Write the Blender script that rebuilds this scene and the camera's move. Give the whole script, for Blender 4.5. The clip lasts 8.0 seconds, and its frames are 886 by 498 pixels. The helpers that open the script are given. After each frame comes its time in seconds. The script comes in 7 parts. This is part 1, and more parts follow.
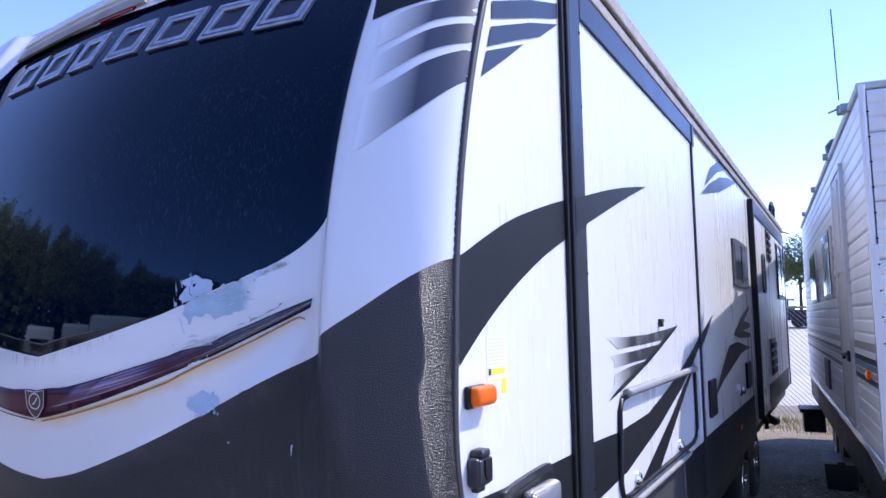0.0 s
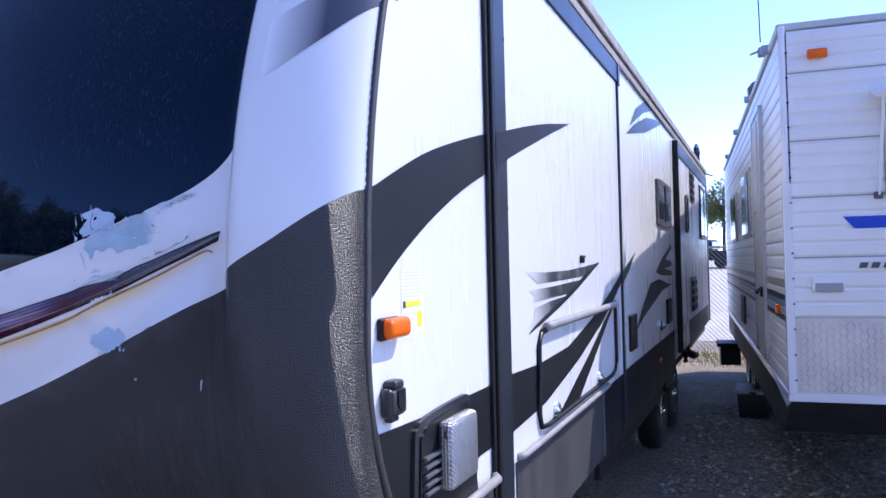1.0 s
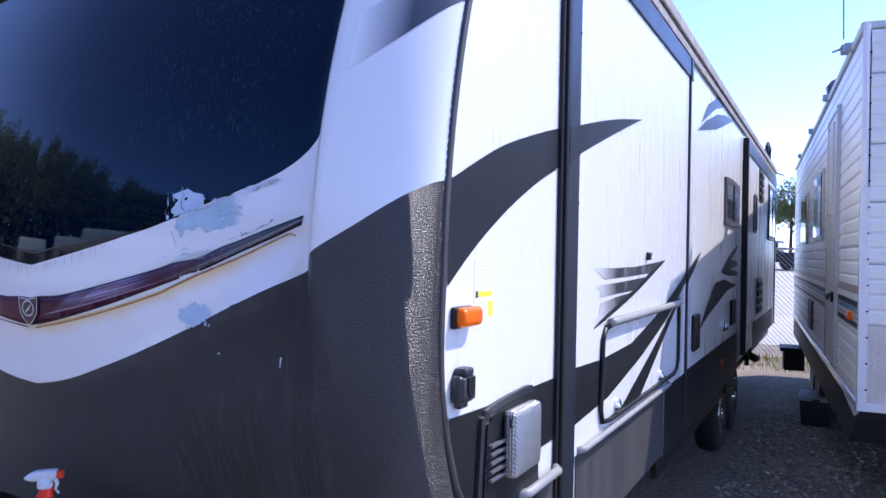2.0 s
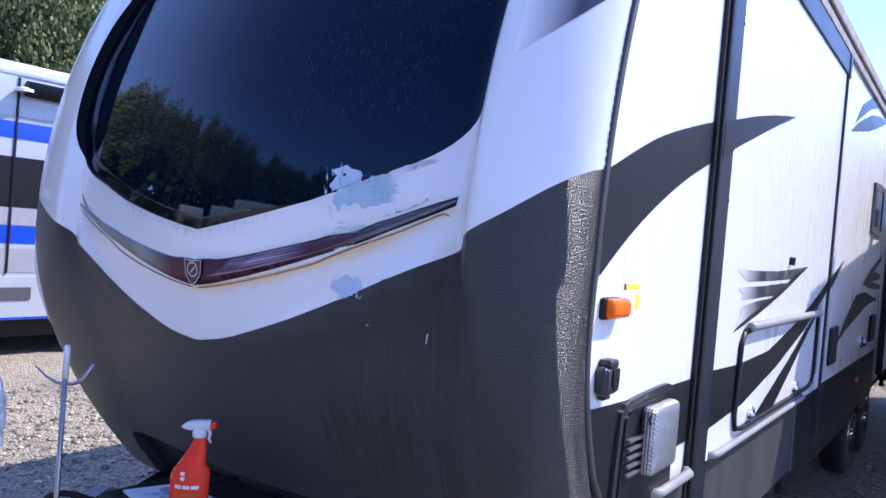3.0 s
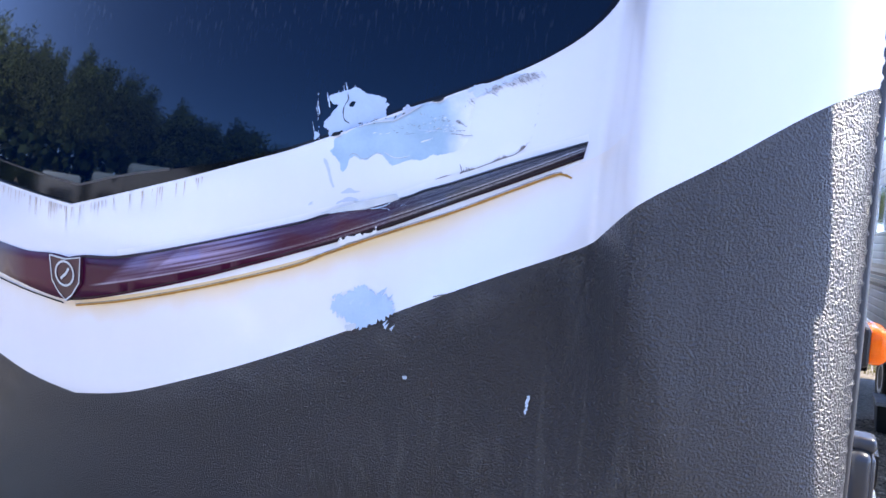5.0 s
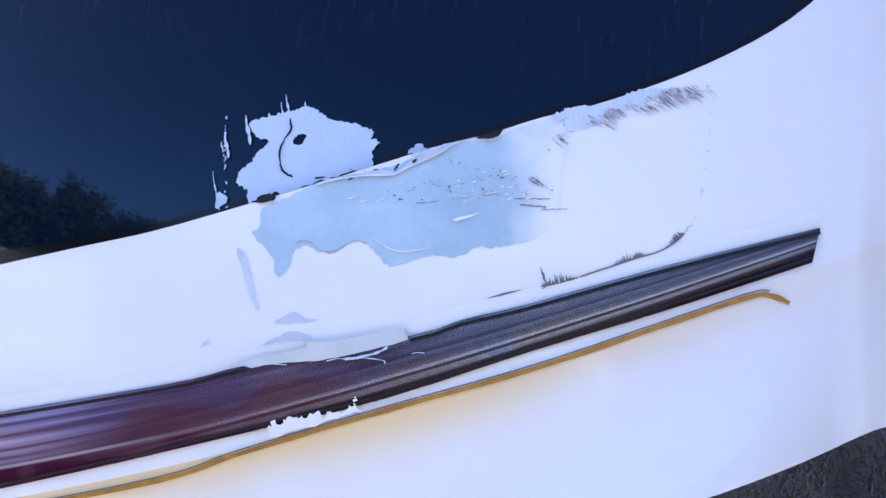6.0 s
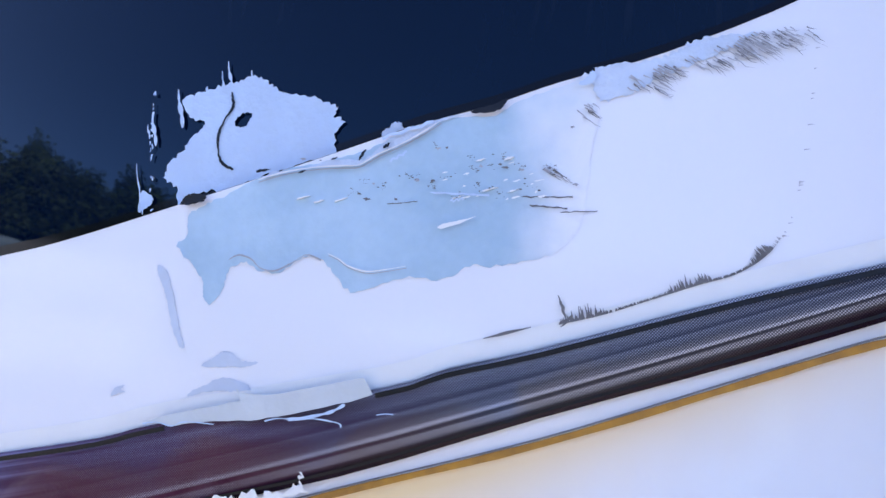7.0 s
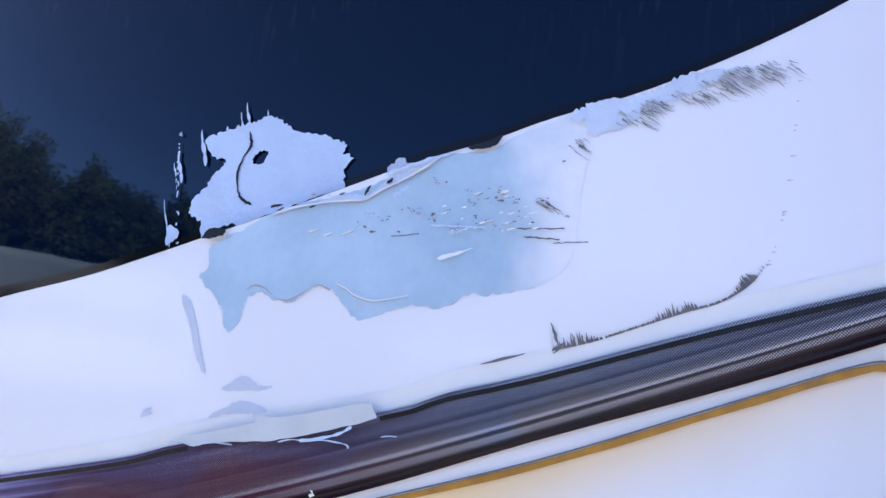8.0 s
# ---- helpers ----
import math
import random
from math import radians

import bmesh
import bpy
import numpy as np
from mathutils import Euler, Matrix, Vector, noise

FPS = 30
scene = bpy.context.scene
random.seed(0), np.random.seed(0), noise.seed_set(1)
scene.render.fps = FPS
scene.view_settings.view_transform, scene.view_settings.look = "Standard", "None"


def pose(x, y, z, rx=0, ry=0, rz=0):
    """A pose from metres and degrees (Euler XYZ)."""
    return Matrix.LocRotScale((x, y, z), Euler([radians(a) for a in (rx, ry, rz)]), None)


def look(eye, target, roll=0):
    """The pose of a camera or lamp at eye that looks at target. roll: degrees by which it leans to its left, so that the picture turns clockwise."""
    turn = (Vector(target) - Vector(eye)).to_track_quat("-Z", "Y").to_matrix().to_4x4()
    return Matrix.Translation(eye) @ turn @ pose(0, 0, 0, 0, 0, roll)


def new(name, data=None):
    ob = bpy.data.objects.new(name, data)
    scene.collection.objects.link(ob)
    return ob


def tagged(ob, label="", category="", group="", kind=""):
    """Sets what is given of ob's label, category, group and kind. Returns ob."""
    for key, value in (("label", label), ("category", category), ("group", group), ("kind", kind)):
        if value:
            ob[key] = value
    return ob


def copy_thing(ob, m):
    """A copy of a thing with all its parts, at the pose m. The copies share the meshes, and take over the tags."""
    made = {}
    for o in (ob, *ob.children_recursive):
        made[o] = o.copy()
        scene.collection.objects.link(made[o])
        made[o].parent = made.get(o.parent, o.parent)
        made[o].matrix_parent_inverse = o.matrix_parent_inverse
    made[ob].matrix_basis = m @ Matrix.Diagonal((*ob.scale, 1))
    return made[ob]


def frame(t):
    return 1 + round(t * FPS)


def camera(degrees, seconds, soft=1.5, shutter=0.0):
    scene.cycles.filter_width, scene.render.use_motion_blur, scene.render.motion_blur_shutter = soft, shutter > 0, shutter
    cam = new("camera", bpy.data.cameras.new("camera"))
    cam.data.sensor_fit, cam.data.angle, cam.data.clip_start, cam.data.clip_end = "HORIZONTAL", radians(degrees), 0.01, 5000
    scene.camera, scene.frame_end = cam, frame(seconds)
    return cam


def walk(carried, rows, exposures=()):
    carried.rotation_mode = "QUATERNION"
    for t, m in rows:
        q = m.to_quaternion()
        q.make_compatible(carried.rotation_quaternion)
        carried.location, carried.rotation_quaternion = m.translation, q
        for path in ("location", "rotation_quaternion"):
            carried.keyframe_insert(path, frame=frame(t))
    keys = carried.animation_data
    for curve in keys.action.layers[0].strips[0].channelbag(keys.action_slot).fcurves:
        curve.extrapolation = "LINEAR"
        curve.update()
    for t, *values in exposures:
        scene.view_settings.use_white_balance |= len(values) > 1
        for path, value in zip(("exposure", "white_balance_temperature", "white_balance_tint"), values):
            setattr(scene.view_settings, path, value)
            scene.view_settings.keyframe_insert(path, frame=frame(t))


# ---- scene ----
from mathutils.geometry import delaunay_2d_cdt

cam = camera(62.0, 8.0)
PATH = [
    (0, (0.008, 0.068, 1.799), (-0.939, 1.818, 1.994), -0.9),
    (0.5, (0.045, 0.095, 1.785), (-0.792, 1.909, 1.884), -1.7),
    (1, (0.045, 0.112, 1.773), (-0.754, 1.945, 1.811), -1.3),
    (1.2, (0.041, 0.107, 1.77), (-0.764, 1.938, 1.794), -1.1),
    (2.3, (0.002, 0.035, 1.781), (-1.016, 1.756, 1.786), 2.3),
    (2.5, (-0.015, 0.017, 1.778), (-1.093, 1.701, 1.78), 3.1),
    (3, (-0.063, -0.004, 1.763), (-1.242, 1.611, 1.725), 4.8),
    (3.5, (-0.128, 0.019, 1.733), (-1.326, 1.617, 1.629), 5.8),
    (4, (-0.311, 0.086, 1.736), (-1.427, 1.738, 1.579), 5.9),
    (4.2, (-0.383, 0.137, 1.735), (-1.451, 1.821, 1.572), 5.7),
    (5.3, (-0.955, 0.689, 1.757), (-1.847, 2.48, 1.734), 4.73),
    (5.5, (-1.042, 0.794, 1.776), (-1.894, 2.603, 1.811), 5.19),
    (6, (-1.176, 0.939, 1.794), (-1.765, 2.846, 1.929), 4.7),
    (6.5, (-1.169, 1.032, 1.814), (-1.815, 2.923, 1.912), 4.9),
    (7, (-1.176, 1.086, 1.821), (-1.95, 2.927, 1.912), 4.9),
    (7.5, (-1.176, 1.102, 1.814), (-2.048, 2.9, 1.896), 4.7),
    (8, (-1.147, 1.078, 1.831), (-2.042, 2.863, 1.944), 4.4),
]
EXPOSURES = [(0, 2.28, 6100, 19), (1.2, 2.28, 6100, 19), (2.5, 2.38, 6150, 18), (3.5, 2.55, 6200, 17), (4.2, 2.85, 6250, 15), (5.3, 3.36, 7050, 10), (6, 3.20, 7150, 10), (8, 3.10, 7400, 10)]
walk(cam, [(t, look(eye, target, roll)) for t, eye, target, roll in PATH], EXPOSURES)

# ---- light ----
SUN = Vector((0.58, 0.60, 1.0)).normalized()
world = bpy.data.worlds.new("sky")
scene.world = world
world.use_nodes = True
wn = world.node_tree.nodes
sky = wn.new("ShaderNodeTexSky")
sky.sky_type, sky.sun_disc = "NISHITA", False
sky.sun_elevation = math.asin(SUN.z)
sky.sun_rotation = math.atan2(SUN.x, SUN.y)
sky.air_density, sky.dust_density, sky.ozone_density = 0.5, 0.0, 5.0
sky.altitude = 800
wn["Background"].inputs["Strength"].default_value = 0.15
clear = wn.new("ShaderNodeMix")
clear.data_type, clear.blend_type = "RGBA", "MULTIPLY"
clear.inputs["Factor"].default_value = 1.0
clear.inputs[7].default_value = (0.90, 0.81, 0.86, 1)
world.node_tree.links.new(sky.outputs["Color"], clear.inputs[6])
world.node_tree.links.new(clear.outputs[2], wn["Background"].inputs["Color"])
sun_data = bpy.data.lights.new("sun", "SUN")
sun_data.energy, sun_data.angle, sun_data.color = 1.22, radians(0.5), (1.0, 0.95, 0.87)
sun = new("sun", sun_data)
sun.matrix_world = look(SUN * 60, (0, 0, 0))


# ---- materials ----
def material(name, color, rough=0.5, metal=0.0, vary=0.12, scale=6.0, fine=120.0, bump=0.0, bump_scale=200.0,
             stretch=(1, 1, 1), coat=0.0, second=None, second_amount=0.5, spec=0.5, per_object=0.0):
    """Principled surface with colour variation at two scales, fine relief and uneven gloss."""
    m = bpy.data.materials.new(name)
    m.use_nodes = True
    n, l = m.node_tree.nodes, m.node_tree.links
    p = n["Principled BSDF"]
    p.inputs["Metallic"].default_value = metal
    p.inputs["Coat Weight"].default_value = coat
    p.inputs["Coat Roughness"].default_value = 0.06
    p.inputs["Specular IOR Level"].default_value = spec
    geo = n.new("ShaderNodeNewGeometry")
    mapping = n.new("ShaderNodeMapping")
    mapping.inputs["Scale"].default_value = stretch
    l.new(geo.outputs["Position"], mapping.inputs["Vector"])
    big, small = n.new("ShaderNodeTexNoise"), n.new("ShaderNodeTexNoise")
    big.inputs["Scale"].default_value, big.inputs["Detail"].default_value = scale, 5
    small.inputs["Scale"].default_value, small.inputs["Detail"].default_value = fine, 4
    for t in (big, small):
        l.new(mapping.outputs["Vector"], t.inputs["Vector"])
    ramp = n.new("ShaderNodeMix")
    ramp.data_type = "RGBA"
    other = second or tuple(c * (1 - vary) for c in color)
    ramp.inputs[6].default_value = (*color, 1)
    ramp.inputs[7].default_value = (*other, 1)
    fac = n.new("ShaderNodeMath")
    fac.operation = "MULTIPLY_ADD"
    spread = n.new("ShaderNodeMapRange")
    spread.inputs["From Min"].default_value, spread.inputs["From Max"].default_value = 0.35, 0.65
    l.new(big.outputs["Fac"], spread.inputs["Value"])
    l.new(spread.outputs["Result"], fac.inputs[0])
    fac.inputs[1].default_value = 0.6 if not second else second_amount
    small_f = n.new("ShaderNodeMath")
    small_f.operation = "MULTIPLY"
    l.new(small.outputs["Fac"], small_f.inputs[0])
    small_f.inputs[1].default_value = 0.4 if not second else second_amount * 0.6
    l.new(small_f.outputs[0], fac.inputs[2])
    l.new(fac.outputs[0], ramp.inputs["Factor"])
    out = ramp.outputs[2]
    if per_object:
        info = n.new("ShaderNodeObjectInfo")
        hsv = n.new("ShaderNodeHueSaturation")
        rng = n.new("ShaderNodeMapRange")
        rng.inputs["To Min"].default_value, rng.inputs["To Max"].default_value = 1 - per_object, 1 + per_object
        l.new(info.outputs["Random"], rng.inputs["Value"])
        l.new(rng.outputs["Result"], hsv.inputs["Value"])
        l.new(out, hsv.inputs["Color"])
        out = hsv.outputs["Color"]
    l.new(out, p.inputs["Base Color"])
    gloss = n.new("ShaderNodeMapRange")
    gloss.inputs["To Min"].default_value, gloss.inputs["To Max"].default_value = rough * 0.8, min(1, rough * 1.2)
    l.new(big.outputs["Fac"], gloss.inputs["Value"])
    l.new(gloss.outputs["Result"], p.inputs["Roughness"])
    if bump:
        tex = n.new("ShaderNodeTexNoise")
        tex.inputs["Scale"].default_value, tex.inputs["Detail"].default_value = bump_scale, 3
        l.new(geo.outputs["Position"], tex.inputs["Vector"])
        b = n.new("ShaderNodeBump")
        b.inputs["Strength"].default_value, b.inputs["Distance"].default_value = bump, 0.01
        l.new(tex.outputs["Fac"], b.inputs["Height"])
        l.new(b.outputs["Normal"], p.inputs["Normal"])
    return m


WHITE = material("white_gelcoat", (0.80, 0.80, 0.81), 0.22, vary=0.05, scale=3, fine=40, stretch=(1, 1, 0.25), coat=0.3)
WALL = material("white_wall_panel", (0.73, 0.73, 0.715), 0.28, vary=0.025, scale=6, fine=45, stretch=(1, 1, 0.15), bump=0.02, bump_scale=5)
NAVY = material("dark_gloss_panel", (0.0001, 0.0034, 0.0150), 0.03, vary=0.3, scale=4, fine=60, stretch=(1, 1, 0.1), spec=0.25)
NAVY.node_tree.nodes["Principled BSDF"].inputs["Specular Tint"].default_value = (0.42, 0.76, 1.0, 1)
GASKET = material("black_gasket", (0.008, 0.008, 0.011), 0.3, spec=0.25, vary=0.3, bump=0.1, bump_scale=300)
BEAD = material("grey_bead", (0.030, 0.030, 0.040), 0.25, vary=0.3, scale=8, fine=90)
RIM = material("satin_black_rim", (0.0006, 0.003, 0.009), 0.09, vary=0.3, scale=8, fine=90, spec=0.16)
TEXTURED = material("black_textured_vinyl", (0.014, 0.0137, 0.015), 0.33, vary=0.35, scale=22, fine=300, stretch=(1, 1, 0.12), bump=1.0, bump_scale=330, spec=1.0,
                    second=(0.026, 0.0245, 0.025), second_amount=0.5)
GREYED = material("sun_greyed_rubber", (0.050, 0.046, 0.045), 0.5, vary=0.3, scale=10, fine=140, bump=0.1, bump_scale=250)
STREAK = material("grey_water_streak", (0.040, 0.040, 0.042), 0.38, vary=0.4, fine=300, bump=0.6, bump_scale=420, spec=0.8)
CHARCOAL = material("charcoal_vinyl_decal", (0.0105, 0.0118, 0.0125), 0.38, spec=0.35, vary=0.2, scale=2, fine=30, stretch=(1, 1, 0.2))
RAIL = material("weathered_grey_rail", (0.32, 0.32, 0.31), 0.5, vary=0.3, scale=8, fine=90)
HOOD = material("crimped_metal_hood", (0.50, 0.50, 0.49), 0.3, 0.8, vary=0.25, scale=30, fine=200)
SLATE = material("slate_trim_paint", (0.020, 0.024, 0.032), 0.35, spec=0.35, vary=0.15, scale=3, fine=60)
BLACK = material("black_rubber_trim", (0.010, 0.010, 0.011), 0.45, spec=0.3, vary=0.3, scale=8, fine=200, bump=0.15, bump_scale=300)
DULL = material("dusty_dark_sheet", (0.030, 0.031, 0.036), 0.6, vary=0.3, scale=4, fine=60)
BELLY = material("black_belly_sheet", (0.013, 0.014, 0.016), 0.42, spec=0.35, vary=0.3, scale=6, fine=60, stretch=(1, 1, 0.2))
SKIRT = material("grey_metal_skirt", (0.040, 0.040, 0.041), 0.5, 0.0, vary=0.25, scale=14, fine=80, second=(0.075, 0.072, 0.068), second_amount=0.5, stretch=(1, 1, 0.06), bump=0.05, bump_scale=30)
SILVER = material("anodised_aluminium", (0.55, 0.55, 0.56), 0.35, 0.8, vary=0.2, scale=6, fine=150)
CHROME = material("chrome", (0.8, 0.8, 0.8), 0.12, 1.0, vary=0.15, scale=20, fine=200)
GALV = material("dull_galvanised_steel", (0.52, 0.53, 0.54), 0.45, 0.25, vary=0.3, scale=14, fine=160)
STEEL = material("galvanised_steel", (0.42, 0.43, 0.44), 0.42, 0.85, vary=0.35, scale=14, fine=160)
RUST = material("rusty_black_steel", (0.035, 0.033, 0.032), 0.6, 0.3, vary=0.4, scale=12, fine=120, second=(0.13, 0.06, 0.03), second_amount=0.35, bump=0.3, bump_scale=150)
AMBER = material("amber_lens", (1.0, 0.16, 0.002), 0.12, spec=0.3, vary=0.2, scale=30, fine=300, bump=0.1, bump_scale=260)
AMBER.node_tree.nodes["Principled BSDF"].inputs["Subsurface Weight"].default_value = 0.15
GREYBOX = material("grey_plastic", (0.10, 0.10, 0.11), 0.4, vary=0.2, scale=20, fine=200)
DARKGLASS = material("tinted_window_glass", (0.012, 0.013, 0.015), 0.05, vary=0.4, coat=0.3)
PLUM = material("plum_carbon_decal", (0.055, 0.012, 0.028), 0.3, vary=0.3, scale=10, fine=90)
PEELED = material("peeled_white_base", (0.53, 0.65, 0.80), 0.5, vary=0.12, scale=30, fine=300, bump=0.15, bump_scale=120)
PRIMER = material("pale_blue_primer", (0.42, 0.56, 0.69), 0.55, vary=0.12, scale=22, fine=240, bump=0.12, bump_scale=160, second=(0.50, 0.62, 0.74), second_amount=0.7)
FILLER = material("white_filler", (0.60, 0.63, 0.62), 0.5, vary=0.12, scale=40, fine=260, bump=0.08, bump_scale=90)
PALEFILM = material("cloudy_film_edge", (0.58, 0.64, 0.72), 0.5, vary=0.15, scale=40, fine=200)
SMEAR_SHADE = material("pale_grey_smear_and_shade", (0.46, 0.45, 0.46), 0.6, vary=0.3, scale=90, fine=500)
SCUFF = material("grey_scuff", (0.19, 0.18, 0.18), 0.7, vary=0.4, scale=90, fine=500)
FILMWHITE = material("loose_white_film", (0.60, 0.68, 0.78), 0.4, vary=0.15, scale=60, fine=400, bump=0.2, bump_scale=150)
GRIT = material("dark_grit", (0.22, 0.21, 0.20), 0.8, vary=0.5, scale=300, fine=900)
CREAM = material("cream_border_film", (0.80, 0.79, 0.75), 0.3, vary=0.05, scale=30, fine=200)
GOLD = material("ochre_adhesive_line", (0.52, 0.24, 0.018), 0.55, vary=0.3, scale=90, fine=500, second=(0.20, 0.09, 0.02), second_amount=0.5)
STAIN = material("yellowed_gelcoat", (0.80, 0.72, 0.58), 0.3, vary=0.08, scale=8, fine=60)
RUN = material("brown_rust_run", (0.56, 0.43, 0.33), 0.5, vary=0.3, scale=60, fine=300)
PAPER = material("sticker_paper", (0.77, 0.77, 0.76), 0.5, vary=0.08)
INK = material("faded_grey_ink", (0.64, 0.64, 0.63), 0.6, vary=0.1)
INKED = material("dark_ink", (0.05, 0.05, 0.05), 0.6, vary=0.2)
CABLE = material("slate_plastic", (0.028, 0.030, 0.036), 0.35, vary=0.25, scale=20, fine=200)
YELLOW = material("yellow_sticker", (0.85, 0.80, 0.05), 0.45, vary=0.15)
RED = material("red_plastic_bottle", (1.0, 0.060, 0.030), 0.28, spec=0.2, vary=0.12, scale=30, fine=200)
RED.node_tree.nodes["Principled BSDF"].inputs["Subsurface Weight"].default_value = 0.35
CLOUDY = material("translucent_white_plastic", (0.70, 0.72, 0.74), 0.3, vary=0.1, scale=50)
BAG = material("white_plastic_bag", (0.80, 0.81, 0.80), 0.35, vary=0.1, scale=20, fine=90, bump=0.5, bump_scale=28)
RUBBER = material("tyre_rubber", (0.018, 0.018, 0.018), 0.75, vary=0.3, scale=15, fine=200, bump=0.3, bump_scale=120)
ROOFRAIL = material("weathered_beige_rail", (0.42, 0.36, 0.28), 0.6, vary=0.35, scale=8, fine=90, second=(0.20, 0.17, 0.13), second_amount=0.5)
ALU_WHITE = material("white_corrugated_aluminium", (0.88, 0.87, 0.83), 0.36, vary=0.14, scale=2, fine=40, stretch=(1, 1, 0.3))
DIAMOND = material("diamond_plate", (0.74, 0.72, 0.70), 0.34, 0.5, vary=0.2, scale=6, fine=150)
BLUE = material("blue_stripe_paint", (0.012, 0.07, 0.55), 0.25, vary=0.1, scale=3)
STRIPE_GREY = material("grey_stripe_paint", (0.36, 0.37, 0.39), 0.3, vary=0.1)
TAN = material("tan_stripe_paint", (0.38, 0.32, 0.26), 0.3, vary=0.15)
TEAL = material("teal_stripe_paint", (0.10, 0.22, 0.30), 0.3, vary=0.15)
BEIGE = material("beige_door_panel", (0.66, 0.64, 0.56), 0.45, vary=0.1)
BARK = material("bark", (0.10, 0.075, 0.055), 0.9, vary=0.4, scale=6, fine=60, bump=0.6, bump_scale=30)
LEAF = material("leaves", (0.20, 0.23, 0.07), 0.6, vary=0.4, scale=0.5, fine=4, per_object=0.2, second=(0.125, 0.15, 0.048), second_amount=0.8)
LEAF_DARK = material("conifer_needles", (0.030, 0.055, 0.018), 0.7, vary=0.4, scale=0.2, fine=2, per_object=0.25, second=(0.05, 0.08, 0.02), second_amount=0.7)
GRASS = material("dry_grass", (0.30, 0.27, 0.06), 0.8, vary=0.4, scale=5, fine=60)


def ground_material():
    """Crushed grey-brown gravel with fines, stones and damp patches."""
    m = material("gravel_ground", (0.46, 0.39, 0.28), 0.9, vary=0.3, scale=0.6, fine=55, bump=0.0, second=(0.27, 0.235, 0.18), second_amount=0.6)
    n, l = m.node_tree.nodes, m.node_tree.links
    p = n["Principled BSDF"]
    geo = n.new("ShaderNodeNewGeometry")
    vor = n.new("ShaderNodeTexVoronoi")
    vor.inputs["Scale"].default_value = 52
    l.new(geo.outputs["Position"], vor.inputs["Vector"])
    mix = n.new("ShaderNodeMix")
    mix.data_type, mix.blend_type = "RGBA", "OVERLAY"
    mix.inputs["Factor"].default_value = 0.45
    grey = n.new("ShaderNodeSeparateColor")
    l.new(vor.outputs["Color"], grey.inputs["Color"])
    comb = n.new("ShaderNodeCombineColor")
    for name in ("Red", "Green", "Blue"):
        l.new(grey.outputs["Red"], comb.inputs[name])
    old = p.inputs["Base Color"].links[0].from_socket
    l.new(old, mix.inputs[6])
    l.new(comb.outputs["Color"], mix.inputs[7])
    l.new(mix.outputs[2], p.inputs["Base Color"])
    b = n.new("ShaderNodeBump")
    b.inputs["Strength"].default_value, b.inputs["Distance"].default_value = 1.0, 0.02
    b.invert = True
    l.new(vor.outputs["Distance"], b.inputs["Height"])
    l.new(b.outputs["Normal"], p.inputs["Normal"])
    return m


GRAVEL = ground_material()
STONE = material("gravel_stones", (0.52, 0.44, 0.31), 0.85, vary=0.3, scale=40, fine=200, second=(0.24, 0.21, 0.16), second_amount=0.9)


def lane_shade(m, dark):
    """Deepen the lane's shade between the two trailers by darkening the base colour."""
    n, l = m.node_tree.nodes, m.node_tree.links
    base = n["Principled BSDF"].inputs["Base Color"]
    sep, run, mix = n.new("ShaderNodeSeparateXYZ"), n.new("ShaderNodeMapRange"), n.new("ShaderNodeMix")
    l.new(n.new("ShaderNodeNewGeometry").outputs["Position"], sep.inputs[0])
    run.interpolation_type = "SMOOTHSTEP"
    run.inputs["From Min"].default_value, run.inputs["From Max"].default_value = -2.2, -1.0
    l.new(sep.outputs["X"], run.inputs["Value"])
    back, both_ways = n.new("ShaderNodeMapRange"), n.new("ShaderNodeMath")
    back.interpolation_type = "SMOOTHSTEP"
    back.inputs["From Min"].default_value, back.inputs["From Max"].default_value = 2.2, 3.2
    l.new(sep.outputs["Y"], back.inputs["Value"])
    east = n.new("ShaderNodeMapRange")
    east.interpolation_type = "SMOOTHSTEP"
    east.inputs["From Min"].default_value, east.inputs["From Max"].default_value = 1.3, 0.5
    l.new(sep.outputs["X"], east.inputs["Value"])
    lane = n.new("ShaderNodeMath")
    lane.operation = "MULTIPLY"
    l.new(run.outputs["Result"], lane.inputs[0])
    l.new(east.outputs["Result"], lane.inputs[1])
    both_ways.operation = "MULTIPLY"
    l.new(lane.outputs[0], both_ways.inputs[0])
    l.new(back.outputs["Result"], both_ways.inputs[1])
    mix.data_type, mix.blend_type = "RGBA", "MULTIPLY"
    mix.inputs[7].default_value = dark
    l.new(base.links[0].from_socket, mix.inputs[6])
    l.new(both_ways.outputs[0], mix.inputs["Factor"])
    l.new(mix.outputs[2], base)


lane_shade(GRAVEL, (0.74, 0.70, 0.68, 1))
PALE_LOT = material("pale_concrete_lot", (0.50, 0.47, 0.41), 0.85, vary=0.2, scale=0.4, fine=8, bump=0.2, bump_scale=40)


def maths(m):
    """Short writing for the maths nodes of one material."""
    n, l = m.node_tree.nodes, m.node_tree.links

    def node(op, a, b=0.0, c=0.0):
        q = n.new("ShaderNodeMath")
        q.operation = op
        for i, v in enumerate((a, b, c)):
            if isinstance(v, (int, float)):
                q.inputs[i].default_value = v
            else:
                l.new(v, q.inputs[i])
        return q.outputs[0]
    return node


def between(m, value, low, high):
    """0 at low, 1 at high, smooth between."""
    r = m.node_tree.nodes.new("ShaderNodeMapRange")
    r.interpolation_type = "SMOOTHSTEP"
    r.inputs["From Min"].default_value, r.inputs["From Max"].default_value = low, high
    m.node_tree.links.new(value, r.inputs["Value"])
    return r.outputs["Result"]


